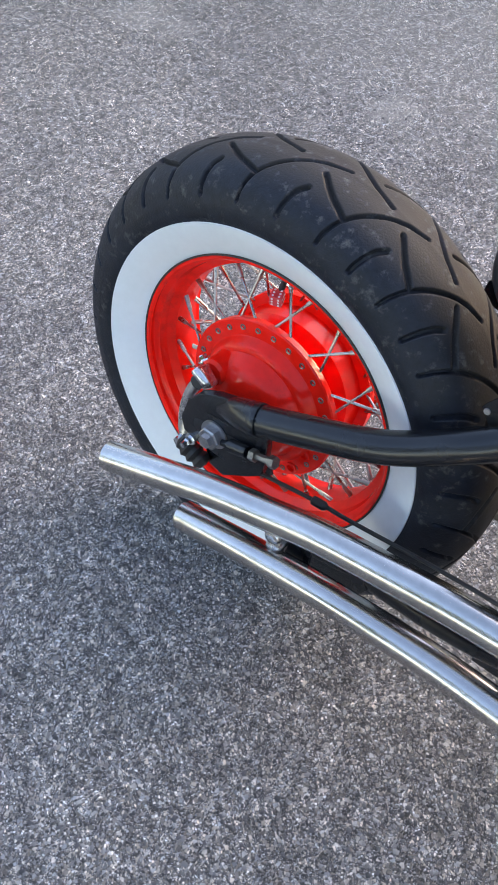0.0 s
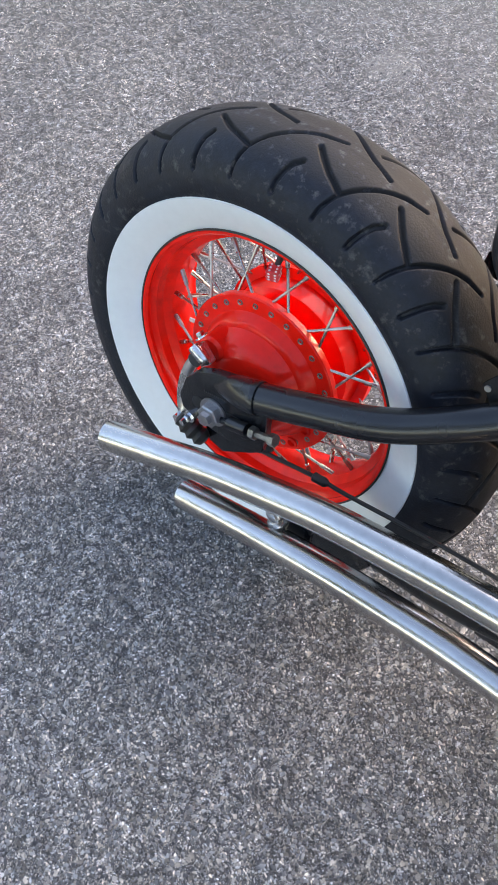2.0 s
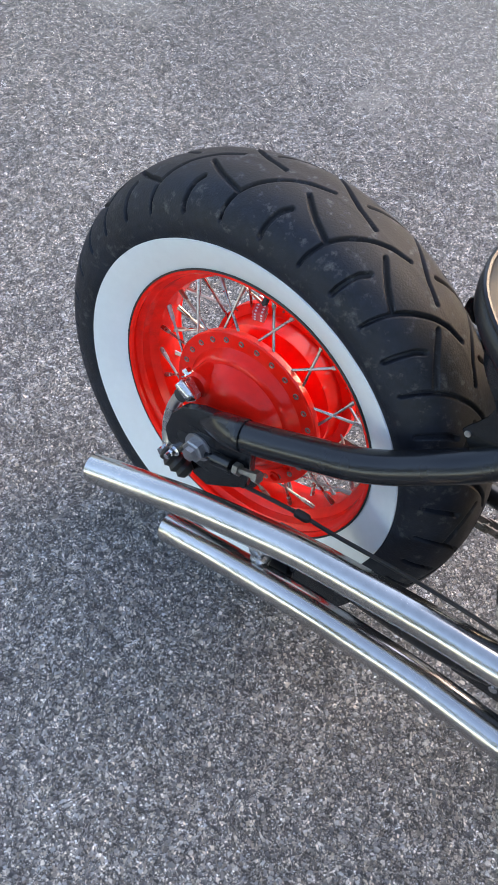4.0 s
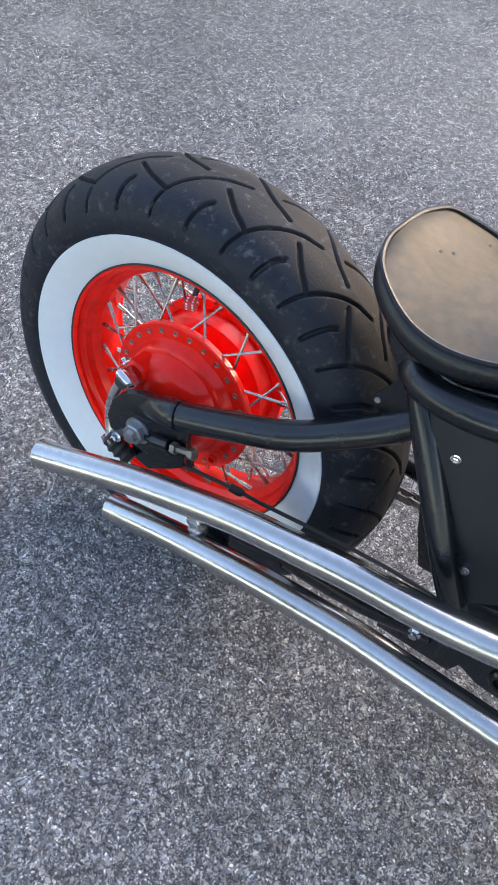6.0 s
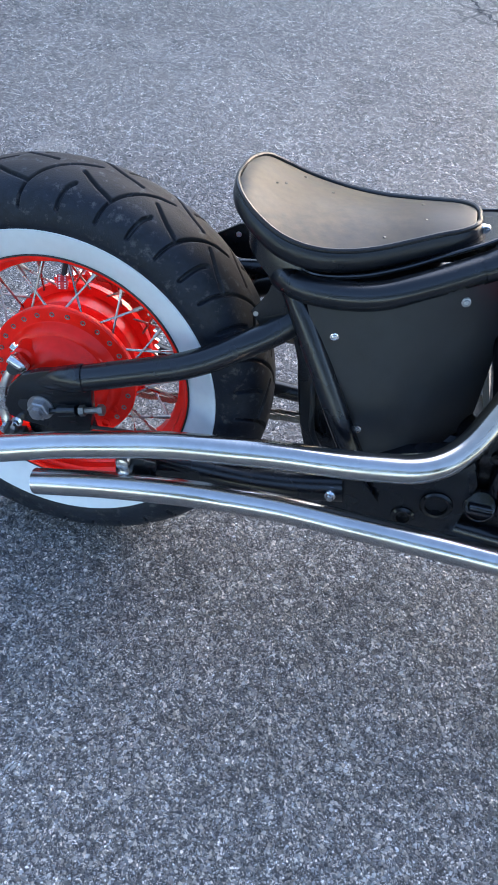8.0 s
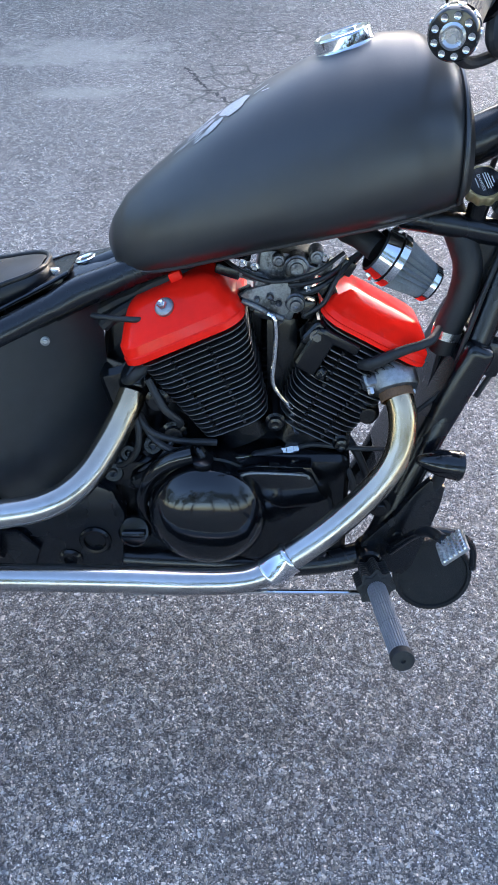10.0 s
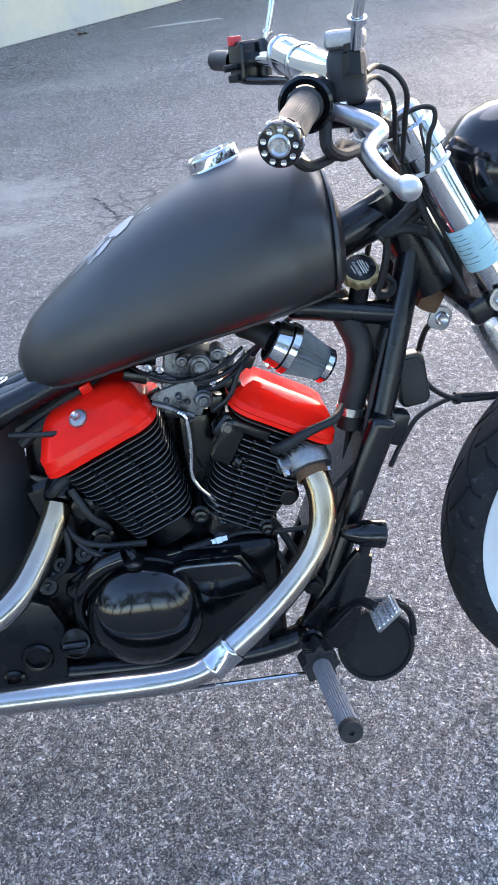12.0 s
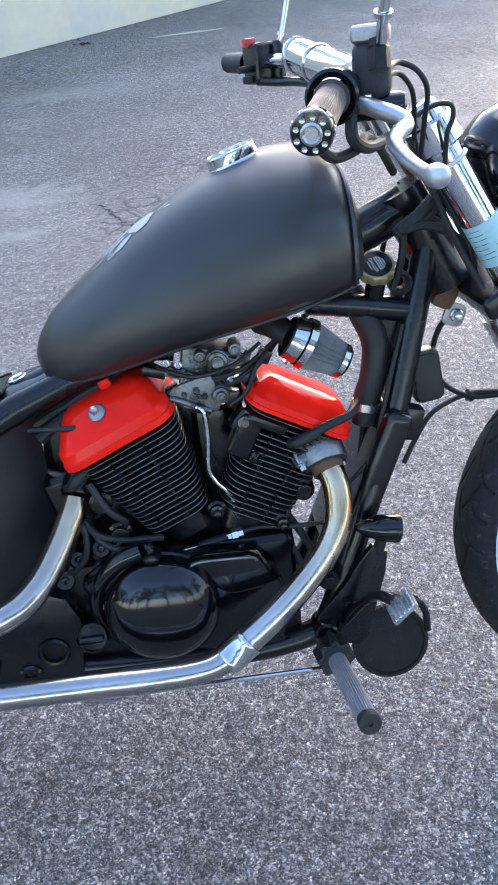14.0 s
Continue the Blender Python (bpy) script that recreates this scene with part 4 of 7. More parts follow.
# brake panel ribs and bosses
bm = nb()
box(bm, (.012, .012, .05), Matrix.Translation((.028, -.086, .352)) @ Matrix.Rotation(radians(40), 4, "Y"), .004)
part("rib", bm, RED_WHEEL, hub)
bm = nb()
lathe(bm, [(-.03, .020), (.006, .019), (.010, .015), (.011, 0)], right(-.047, -.082, .382), 24)
part("cam_boss", bm, RED_WHEEL, hub)
for x, z in ((.082, .292), (.072, .270)):
    bm = nb()
    lathe(bm, [(-.002, .0085), (.001, .0085), (.001, .0055), (-.004, .005), (-.004, 0)], right(x, -.0475 if x > .08 else -.0585, z), 18)
    part("inspection_hole", bm, RED_WHEEL, hub)

# brake arm: clamp, curved lever, pin
bm = nb()
box(bm, (.020, .016, .030), Matrix.Translation((-.046, -.106, .386)) @ Matrix.Rotation(radians(-42), 4, "Y"), .005, 3)
tube(bm, [(-.048, -.106, .382), (-.062, -.109, .360), (-.070, -.112, .330), (-.070, -.115, .300), (-.064, -.119, .278)], .0085, 14)
arm = part("brake_arm", bm, STEEL, bike, "cast steel rear brake lever")
bm = nb()
lathe(bm, [(0, 0), (0, .0095), (.005, .0095), (.006, .007), (.006, 0)], right(-.050, -.114, .381), 18)
part("cam_end", bm, DARK_GREY, arm)
bm = nb()
lathe(bm, [(-.012, 0), (-.012, .0070), (-.009, .0082), (.009, .0082), (.012, .0070), (.012, .0052), (.009, .0046), (.009, 0)], along((-.046, -.114, .392), (-.062, -.114, .402)), 22)
part("clamp_barrel", bm, STEEL, arm, "bright pinch clamp")
bm = nb()
hexbolt(bm, along((-.034, -.106, .398), (-.058, -.106, .420)) @ Matrix.Translation((0, 0, .02)), .006, .008)
part("pinch_bolt", bm, CHROME, arm)
bm = nb()
lathe(bm, [(-.012, 0), (-.012, .008), (.012, .008), (.012, 0)], right(-.064, -.122, .276), 6)
hexbolt(bm, right(-.040, -.134, .300), .0055, .012)
lathe(bm, [(0, .0042), (.022, .0042), (.023, 0)], right(-.040, -.130, .300), 12)
part("clevis", bm, CHROME, arm)

# axle plates of the swing arm, both sides
PLATE = [(-.052, -.040), (-.030, -.046), (.020, -.048), (.076, -.034), (.080, -.005), (.078, .040), (.072, .068), (.040, .063), (-.004, .050), (-.030, .036), (-.048, .014), (-.058, -.020)]
for y, thick in ((-.124, .012), (.136, .012)):
    bm = nb()
    plate(bm, PLATE, thick, right(0, y, AX + .012), .002)
    ap = part("axle_plate", bm, BLACK_SATIN, bike, "black axle plate welded to the arm")
    if y < 0:
        bm = nb()
        slot = [(-.026 + .0105 * math.cos(a), .0105 * math.sin(a)) for a in np.linspace(math.pi / 2, 3 * math.pi / 2, 9)] + [(.045 + .0105 * math.cos(a), .0105 * math.sin(a)) for a in np.linspace(-math.pi / 2, math.pi / 2, 9)]
        plate(bm, slot, .0012, right(0, -.1352, AX) @ Matrix.Rotation(radians(6), 4, "Z"), 0)
        part("axle_slot", bm, BLACK_RUBBER, ap)
        bm = nb()
        for i in range(12):
            box(bm, (.0010, .0008, .003), Matrix.Translation((-.016 + i * .0032, -.1365, AX + .026 + i * .0004)), 0)
        part("scale_marks", bm, DARK_GREY, ap)
bm = nb()
plate(bm, [(-.030, .285), (-.004, .322), (.040, .336), (.074, .326), (.080, .306), (.046, .280), (.004, .250), (-.020, .256)], .006, right(0, -.112, 0), .002)
part("torque_plate", bm, BLACK_SATIN, bike, "black brake torque plate under the axle")
bm = nb()
lathe(bm, [(-.27, .0085), (.002, .0085)], right(0, -.14, AX), 16)
lathe(bm, [(0, 0), (0, .0205), (.0025, .0205), (.0025, 0)], right(0, -.1365, AX), 28)
lathe(bm, [(.002, 0), (.002, .0165), (.012, .0165), (.014, .0145), (.014, .010), (.021, .0095), (.022, 0)], right(0, -.1365, AX), 6)
part("axle_nut", bm, ZINC, bike, "dull steel axle nut and washer")
bm = nb()
tube(bm, [(.012, -.140, .336), (.060, -.143, .352)], .0045, 12, straight=True)
lathe(bm, [(0, 0), (0, .009), (.030, .0085), (.031, 0)], along((.030, -.141, .342), (.066, -.143, .354)), 14)
adj = part("chain_adjuster", bm, BLACK_SATIN, bike)
bm = nb()
lathe(bm, [(0, 0), (0, .0085), (.008, .0085), (.008, 0)], along((.064, -.143, .353), (.10, -.143, .364)), 6)
lathe(bm, [(.008, .0048), (.030, .0048), (.030, .0085), (.038, .0085), (.038, 0)], along((.064, -.143, .353), (.10, -.143, .364)), 6)
part("adjuster_bolt", bm, OILY, adj)
bike_tube("brake_cable", [(.035, -.133, .308), (.060, -.132, .314), (.083, -.131, .318), (.153, -.121, .319), (.20, -.121, .323), (.315, -.121, .338), (.418, -.130, .355), (.52, -.12, .33)], .0027, BLACK_RUBBER, "thin black brake cable", seg=8)
bm = nb()
lathe(bm, [(0, .003), (.002, .006), (.018, .006), (.022, .0035)], along((.146, -.122, .319), (.20, -.121, .323)), 12)
part("cable_joint", bm, BLACK_RUBBER, bike)
bm = nb()
lathe(bm, [(-.024, 0), (-.022, .009), (-.014, .014), (-.008, .011), (-.002, .0155), (.004, .012), (.010, .015), (.016, .011), (.022, .012), (.026, .006), (.027, 0)], along((-.040, -.128, .270), (-.062, -.130, .280)), 20)
part("rod_boot", bm, BLACK_RUBBER, bike)

# mudguard tabs with one hole each
for s in (-1, 1):
    bm = nb()
    pts = [(.2855, .534), (.289, .541), (.296, .551), (.304, .565), (.311, .590), (.317, .622), (.336, .612), (.342, .549), (.322, .520), (.300, .516)]
    plate(bm, pts, .003, right(0, s * .074, 0), .001)
    tab = part("bracket_tab", bm, BLACK_SATIN, bike, "small flat bracket left on the frame")
    bm = nb()
    lathe(bm, [(0, .0036), (.0040, .0036), (.0040, .002), (.0041, 0)], right(.2925, s * .074 - .0005, .533), 16)
    part("eyelet", bm, STEEL, tab)
bm = nb()
plate(bm, [(.190, .532), (.194, .556), (.226, .577), (.258, .584), (.266, .578), (.270, .563), (.278, .546), (.271, .527), (.232, .523)], .004, right(0, .100, 0), .001)
far_tab = part("mudguard_bracket", bm, BLACK_SATIN, bike, "black bracket plate with three rivets")
for x, z in ((.2270, .5610), (.2540, .5510), (.2480, .5720)):
    bm = nb()
    lathe(bm, [(0, .0042), (.0030, .0042), (.0036, .0030), (.0026, .0016), (.0026, 0)], right(x, .0975, z), 14)
    part("rivet", bm, ZINC, far_tab)
bike_tube("far_stay", [(.190, .108, .494), (.236, .102, .505), (.281, .098, .515), (.318, .088, .536), (.335, .086, .565)], .0145, BLACK_SATIN, seg=16)
bm = nb()
hexbolt(bm, pose(.316, -.052, .612), .010, .014)
part("seat_bolt", bm, STEEL, bike)

bm = nb()
plate(bm, [(.336, .500), (.368, .506), (.395, .430), (.425, .330), (.470, .300), (.462, .270), (.395, .268), (.376, .330), (.366, .385), (.356, .440)], .030, right(0, .0, 0), .005)
part("inner_mudguard_plate", bm, BLACK_SATIN, bike)
bike_tube("hose", [(.380, -.02, .43), (.390, -.035, .38), (.398, -.04, .33), (.42, -.05, .30)], .0045, BLACK_RUBBER, seg=8)

# lower swing arm tubes, chain and sprocket on the far side
bike_tube("lower_arm", [(.03, .128, .318), (.16, .115, .300), (.33, .10, .297), (.50, .095, .300)], .015, BLACK_SATIN, seg=14)
bm = nb()
teeth = 46
out = []
for i in range(teeth * 4):
    a = 2 * math.pi * i / (teeth * 4)
    r = .108 + (.004 if i % 4 in (1, 2) else -.003)
    out.append((r * math.cos(a), r * math.sin(a)))
plate(bm, out, .006, right(0, .098, AX), 0)
part("sprocket", bm, STEEL, bike)
n_links = 30
for zz, zz2, name in ((AX - .106, .285, "chain"), (AX + .108, .372, "chain")):
    bm = nb()
    for i in range(n_links):
        t = i / n_links
        x = .02 + t * .56
        z = zz + (zz2 - zz) * t - (.012 * math.sin(math.pi * t) if zz < AX else 0)
        for dy in (-.007, .007):
            plate(bm, [(-.0105 + .006 * math.cos(a), .006 * math.sin(a)) for a in np.linspace(math.pi / 2, 3 * math.pi / 2, 6)] + [(.0105 + .006 * math.cos(a), .006 * math.sin(a)) for a in np.linspace(-math.pi / 2, math.pi / 2, 6)], .0018, right(x, .092 + dy + (.002 if i % 2 else 0), z), 0)
        lathe(bm, [(-.011, 0), (-.011, .0032), (.011, .0032), (.011, 0)], right(x + .0095, .092, z), 8)
    part(name, bm, OILY, bike, "oily drive chain")

# exhaust fittings
bm = nb()
box(bm, (.060, .006, .034), Matrix.Translation((.165, -.188, .312)), .002)
bracket = part("exhaust_bracket", bm, BLACK_SATIN, bike)
for x, z in ((.150, .326), (.153, .306)):
    bm = nb()
    lathe(bm, [(-.02, .011), (.004, .011), (.008, .009), (.009, .0055), (.006, .005), (.006, 0)], right(x, -.200, z), 20)
    part("bolt", bm, STEEL, bracket)
bm = nb()
plate(bm, [(-.06, -.05), (-.07, .02), (-.03, .040), (.03, .035), (.06, .0), (.04, -.05)], .006, right(.455, -.128, .300), .002)
b2 = part("exhaust_bracket", bm, BLACK_SATIN, bike)
bm = nb()
lathe(bm, [(-.02, .012), (.003, .012), (.003, .008), (.010, .008), (.012, .006), (.012, 0)], right(.4447, -.150, .3135), 20)
part("bolt", bm, CHROME, b2)
bm = nb()
lathe(bm, [(.008, .0055), (.016, .0055), (.017, .004), (.017, 0)], right(.4447, -.150, .3135), 6)
part("bolt", bm, STEEL, b2)
# long dark bracket bar behind the pipes
bm = nb()
tube(bm, [(.14, -.150, .287), (.228, -.142, .293), (.289, -.140, .292), (.332, -.140, .293), (.39, -.140, .301), (.46, -.135, .314)], .022, 14)
part("exhaust_stay", bm, BLACK_SATIN, bike, "dark bar behind the exhaust pipes")
bm = nb()
plate(bm, [(.150, .250), (.145, .300), (.165, .312), (.250, .305), (.262, .285), (.245, .252)], .005, right(0, -.158, 0), .0015)
part("hanger_plate", bm, BLACK_SATIN, bike, "flat black plate that carries the pipes")
# clamp sleeve on the lower pipe
d = (V(.915, -.183, .356) - V(.858, -.197, .317)).normalized()
bm = nb()
c0 = V(.866, -.1945, .3225)
lathe(bm, [(-.021, .0198), (-.021, .0230), (-.019, .0240), (-.016, .0240), (-.0145, .0230), (.0145, .0230), (.016, .0240), (.019, .0240), (.021, .0230), (.021, .0198)], along(c0, c0 + d), 32)
clampo = part("pipe_clamp", bm, CHROME, pipe_lo, "chromed clamp sleeve")
# front port flange
port0, port1 = V(1.018, -.062, .562), V(1.030, -.104, .522)
fl = along(port0, port1)
bm = nb()
lathe(bm, [(.000, .018), (.000, .031), (.004, .034), (.028, .034), (.034, .031), (.036, .024), (.030, .0205)], fl, 36)
for sx, sy in ((-.034, .006), (.030, -.018)):
    box(bm, (.024, .022, .022), fl @ Matrix.Translation((sx, sy, .018)), .007, 3)
flange = part("exhaust_flange", bm, ALU, bike, "cast alloy exhaust collar clamped round the port")
for sx, sy in ((-.037, .006), (.033, -.020)):
    bm = nb()
    hexbolt(bm, fl @ Matrix.Translation((sx, sy, .027)), .0048, .010)
    part("nut", bm, STEEL, flange)
bm = nb()
lathe(bm, [(.030, .0235), (.046, .0232), (.048, .0210), (.044, .0200)], fl, 32)
part("port_ring", bm, RUST, flange, "dark heat-stained ring at the port")
bm = nb()
lathe(bm, [(-.02, .024), (.006, .024), (.010, .0215), (.010, .0)], along((.668, -.062, .540), (.657, -.090, .514)), 24)
part("port_collar", bm, BLACK_ENGINE, bike)

# seat rivets
bm = nb()
lathe(bm, [(0, .0026), (.0006, .0022), (.0008, 0)], None, 10)
stud = mesh_of(bm, BLACK_SATIN)
for x, f in ((.287, -.04), (.297, .08), (.315, .66), (.359, .36), (.486, -.36), (.439, -.76), (.480, .40)):
    y = f * interp(x, SX, SW)
    shared("stud", stud, seat, Matrix.Translation((x, y, seat_z(x, abs(f)) - .0003)))
bm = nb()
plate(bm, [(.40, -.075), (.50, -.058), (.585, -.042), (.600, -.020), (.600, .020), (.585, .042), (.50, .058), (.40, .075)], .004, pose(0, 0, .560, 0, -9.5, 0), .002)
part("seat_mount", bm, BLACK_SATIN, bike)

# tray under the saddle, with a rolled edge
TRAY_X, TRAY_W, TRAY_Z = [.322, .340, .37, .42, .47, .52, .56, .588], [.050, .086, .104, .100, .086, .068, .056, .040], [.618, .619, .621, .629, .644, .664, .681, .692]
bm = nb()
edge = [(x, -w, z) for x, w, z in zip(TRAY_X, TRAY_W, TRAY_Z)]
edge = [tuple(q) for q in spline(edge, 4)]
loft(bm, [[V(x, y, z), V(x, -y, z), V(x, -y, z - .004), V(x, y, z - .004)] for x, y, z in edge])
tray = part("saddle_tray", bm, BLACK_SATIN, bike, "thin black tray under the saddle")
for sgn in (1, -1):
    part("rolled_edge", tube(nb(), [(x, sgn * y, z) for x, y, z in edge], .0026, 8, step=1), BLACK_GLOSS, tray)
# seat nose clip and backbone cover plate with lock ring
bm = nb()
rings = []
for x, w, z in ((.572, .030, .668), (.578, .038, .682), (.600, .042, .692), (.635, .040, .700), (.665, .036, .712), (.70, .034, .730)):
    rings.append([V(x, y * w, z - abs(y) ** 4 * .010 + dz) for y, dz in ((-1, -.02), (-1, -.006), (-.9, 0), (-.5, .0015), (0, .002), (.5, .0015), (.9, 0), (1, -.006), (1, -.02))])
loft(bm, rings)
cover_plate = part("neck_cover", bm, BLACK_SATIN, bike, "satin black cover between saddle and tank")
bm = nb()
lm = Matrix.Translation((.606, 0, .6955)) @ Matrix.Rotation(radians(-16), 4, "Y")
lathe(bm, [(0, .0155), (.003, .0155), (.0045, .013), (.003, .0085), (.0015, .008), (.0015, 0)], lm, 28)
part("lock_ring", bm, CHROME, cover_plate)
bm = nb()
box(bm, (.018, .012, .010), Matrix.Translation((.560, -.006, .682)), .003)
part("nose_clip", bm, STEEL, seat)
# torn black tape where rail meets neck
for s in (-1, 1):
    bm = nb()
    tube(bm, [(.565, s * .066, .652, .0192), (.60, s * .050, .667, .0215), (.635, s * .041, .678, .021), (.68, s * .034, .694, .019), (.72, s * .032, .706, .018)], .02, 14)
    part("rail_sleeve", bm, BLACK_SATIN, bike)

# panel screws
def screw(x, y, z, r, mat, parent, name="screw"):
    bm = nb()
    m = right(x, y, z) @ Matrix.Rotation(radians(8), 4, "Y")
    lathe(bm, [(-.004, r * 1.35), (.0005, r * 1.35), (.001, r), (.003, r * .9), (.0036, r * .55), (.0022, r * .45), (.0022, 0)], m, 20)
    return part(name, bm, mat, parent)


screw(.404, -.1165, .545, .0044, CHROME, panel)
screw(.460, -.1255, .414, .0048, STEEL, panel)
screw(.557, -.0850, .614, .0046, ZINC, panel)

# ---------- tank details ----------
bm = nb()
cm = Matrix.Translation((.943, 0, .9575)) @ Matrix.Rotation(radians(-17), 4, "Y")
lathe(bm, [(-.010, .0370), (-.004, .0370), (-.002, .0355), (.000, .0350), (.0105, .0350), (.0125, .0335), (.0128, .0315), (.0112, .0305), (.0112, .0285), (.0125, .0275), (.0128, 0)], cm, 48)
cap = part("fuel_cap", bm, CHROME, tank, "chromed round filler cap")
bm = nb()
box(bm, (.030, .010, .003), cm @ Matrix.Translation((.002, 0, .0136)) @ Matrix.Rotation(radians(-20), 4, "Z"), .0018, 3)
part("cap_ridge", bm, CHROME, cap)
# rolled lower seam
for s in (-1, 1):
    bm = nb()
    pts = []
    for x in np.linspace(.652, 1.084, 22):
        zb, zt = interp(x, TX, TB), interp(x, TX, TT)
        zm = zb + (zt - zb) * .34
        th = radians(48)
        pts.append((x, s * interp(x, TX, TW) * math.cos(th) ** .62, zm - (zm - zb) * math.sin(th) ** .75))
    tube(bm, pts, .0035, 8, step=2)
    part("seam", bm, TANK_BLACK, tank)
# front seam of the tank
bm = nb()
ring = []
for a in range(49):
    th = radians(-40 + 260 * a / 48)
    c, sn = math.cos(th), math.sin(th)
    zt, zb, w = interp(1.077, TX, TT), interp(1.077, TX, TB), interp(1.077, TX, TW)
    zm = zb + (zt - zb) * .34
    ring.append((1.077, (w + .003) * math.copysign(abs(c) ** (.86 if sn > 0 else .62), c), zm + (zt - zm + .003) * sn if sn > 0 else zm + (zm - zb) * -abs(sn) ** .75))
tube(bm, ring, .0035, 8, step=2)
part("front_seam", bm, TANK_BLACK, tank)


# splattered white paint mark, laid on the tank's top
def tank_point(x, y):
    zt, zb, w = interp(x, TX, TT), interp(x, TX, TB), interp(x, TX, TW)
    zm = zb + (zt - zb) * .34
    c = min(abs(y) / w, .98) ** (1 / .86)
    return V(x, y, zm + (zt - zm) * math.sqrt(max(0, 1 - c * c)) + .0010)


rnd = random.Random(4)
bm = nb()


def blot(cx, cy, rx, ry, ang, ragged, n=22):
    vs = []
    for i in range(n):
        a = 2 * math.pi * i / n
        k = 1 + ragged * rnd.uniform(-1, 1)
        u, w = rx * k * math.cos(a), ry * k * math.sin(a)
        vs.append((cx + u * math.cos(ang) - w * math.sin(ang), cy + u * math.sin(ang) + w * math.cos(ang)))
    mid = bm.verts.new(tank_point(cx, cy))
    edge = [bm.verts.new(tank_point(*p)) for p in vs]
    for i in range(n):
        bm.faces.new((mid, edge[i], edge[(i + 1) % n]))


blot(.812, -.020, .019, .019, .1, .16)
blot(.786, -.038, .012, .007, .2, .2)
blot(.786, -.002, .012, .007, -.2, .2)
blot(.779, -.020, .010, .006, 0, .25)
for i in range(9):
    y = -.026 + i * .0063
    L = rnd.uniform(.004, .012)
    blot(.772 - L * .6, y * .9 - .018, L, .0016, rnd.uniform(-.1, .1), .2, 10)
for i in range(2):
    blot(.752 - i * .006, -.028 + rnd.uniform(-.006, .006), .010, .0010, .05, .2, 8)
for i in range(6):
    blot(.838 + rnd.uniform(0, .012), rnd.uniform(-.040, .0), .005, .0011, rnd.uniform(-.5, .5), .2, 8)
part("paint_splash", bm, SPRAY, tank, "ragged white sprayed mark", sharp=80)["kind"] = "stuff"

# ---------- engine details ----------
def bolt(parent, m, r=.006, h=.006, mat=None, name="bolt", washer=True):
    return part(name, hexbolt(nb(), m, r, h, washer), mat or STEEL, parent)


# right-hand cover beside the clutch
bm = nb()
plate(bm, [(.792, .430), (.835, .442), (.912, .438), (.944, .380), (.948, .318), (.935, .270), (.86, .262), (.80, .28)], .026, right(0, -.098, 0), .006)
side_cover = part("side_cover", bm, BLACK_GLOSS, bike, "glossy black engine side cover")
bm = nb()
plate(bm, [(.806, .436), (.830, .440), (.900, .437), (.912, .430), (.932, .390), (.922, .378), (.872, .374), (.856, .380), (.815, .424)], .012, right(0, -.122, 0), .005)
part("raised_face", bm, BLACK_GLOSS, side_cover)
# the highlight on the cover's top edge is modelled as a bright bar
tube_pts = [(.812, -.1345, .431), (.832, -.1350, .4365), (.898, -.1350, .4335), (.909, -.1345, .427)]
part("edge_highlight", tube(nb(), tube_pts, .0018, 8), ALU, side_cover, "bright line along the top edge, made as a highlight")
for x, z in ((.795, .43), (.86, .436), (.925, .405), (.945, .34), (.93, .275), (.70, .30), (.69, .43), (.66, .40)):
    bolt(engine, right(x, -.118 if x > .78 else -.104, z), .0055, .007, BLACK_ENGINE)
bm = nb()
lathe(bm, [(-.02, .0850), (.002, .0865), (.006, .0865), (.008, .083)], right(.766, -.112, .366), 64)
part("clutch_rim", bm, BLACK_ENGINE, clutch)
bm = nb()
box(bm, (.10, .05, .035), Matrix.Translation((.705, -.10, .425)) @ Matrix.Rotation(radians(-28), 4, "Y"), .012, 3)
part("clutch_shoulder", bm, BLACK_ENGINE, clutch)
bm = nb()
tube(bm, [(.766 + .097 * math.cos(radians(a_)), -.112 - .012 * math.sin(radians(a_)), .366 + .097 * math.sin(radians(a_)), .010 + .004 * math.sin(radians(a_))) for a_ in range(100, 221, 15)], .012, 14)
part("clutch_arch", bm, BLACK_GLOSS, clutch, "curved glossy arch round the clutch cover")
# clutch lever, its rod and cable
bm = nb()
lathe(bm, [(-.05, .015), (-.012, .014), (-.010, .017), (-.002, .017), (.0, .013), (.010, .012), (.014, .015), (.020, .015), (.022, .008), (.022, 0)], pose(.762, -.128, .440, 14), 22)
tower = part("clutch_lever", bm, BLACK_ENGINE, bike, "black clutch lever on its shaft")
bm = nb()
tube(bm, [(.762, -.130, .460), (.757, -.126, .468), (.758, -.120, .466), (.772, -.115, .446)], .0055, 10)
part("lever_arm", bm, BLACK_ENGINE, tower)
bike_tube("clutch_rod", [(.772, -.115, .443), (.835, -.091, .438), (.868, -.080, .437)], .0019, CHROME, seg=8)
bm = nb()
lathe(bm, [(0, .003), (.004, .007), (.045, .008), (.05, .004)], along((.828, -.094, .438), (.874, -.078, .437)), 12)
part("rubber_boot", bm, BLACK_RUBBER, bike)
bm = nb()
lathe(bm, [(0, .0075), (.012, .0075), (.013, .009), (.022, .009), (.023, .007), (.03, .007), (.03, 0)], along((.866, -.080, .437), (.90, -.077, .442)), 6)
adjuster = part("cable_adjuster", bm, CHROME, bike, "bright cable adjuster")
bm = nb()
box(bm, (.026, .004, .024), Matrix.Translation((.880, -.080, .424)), .0015)
part("adjuster_bracket", bm, STEEL, adjuster)
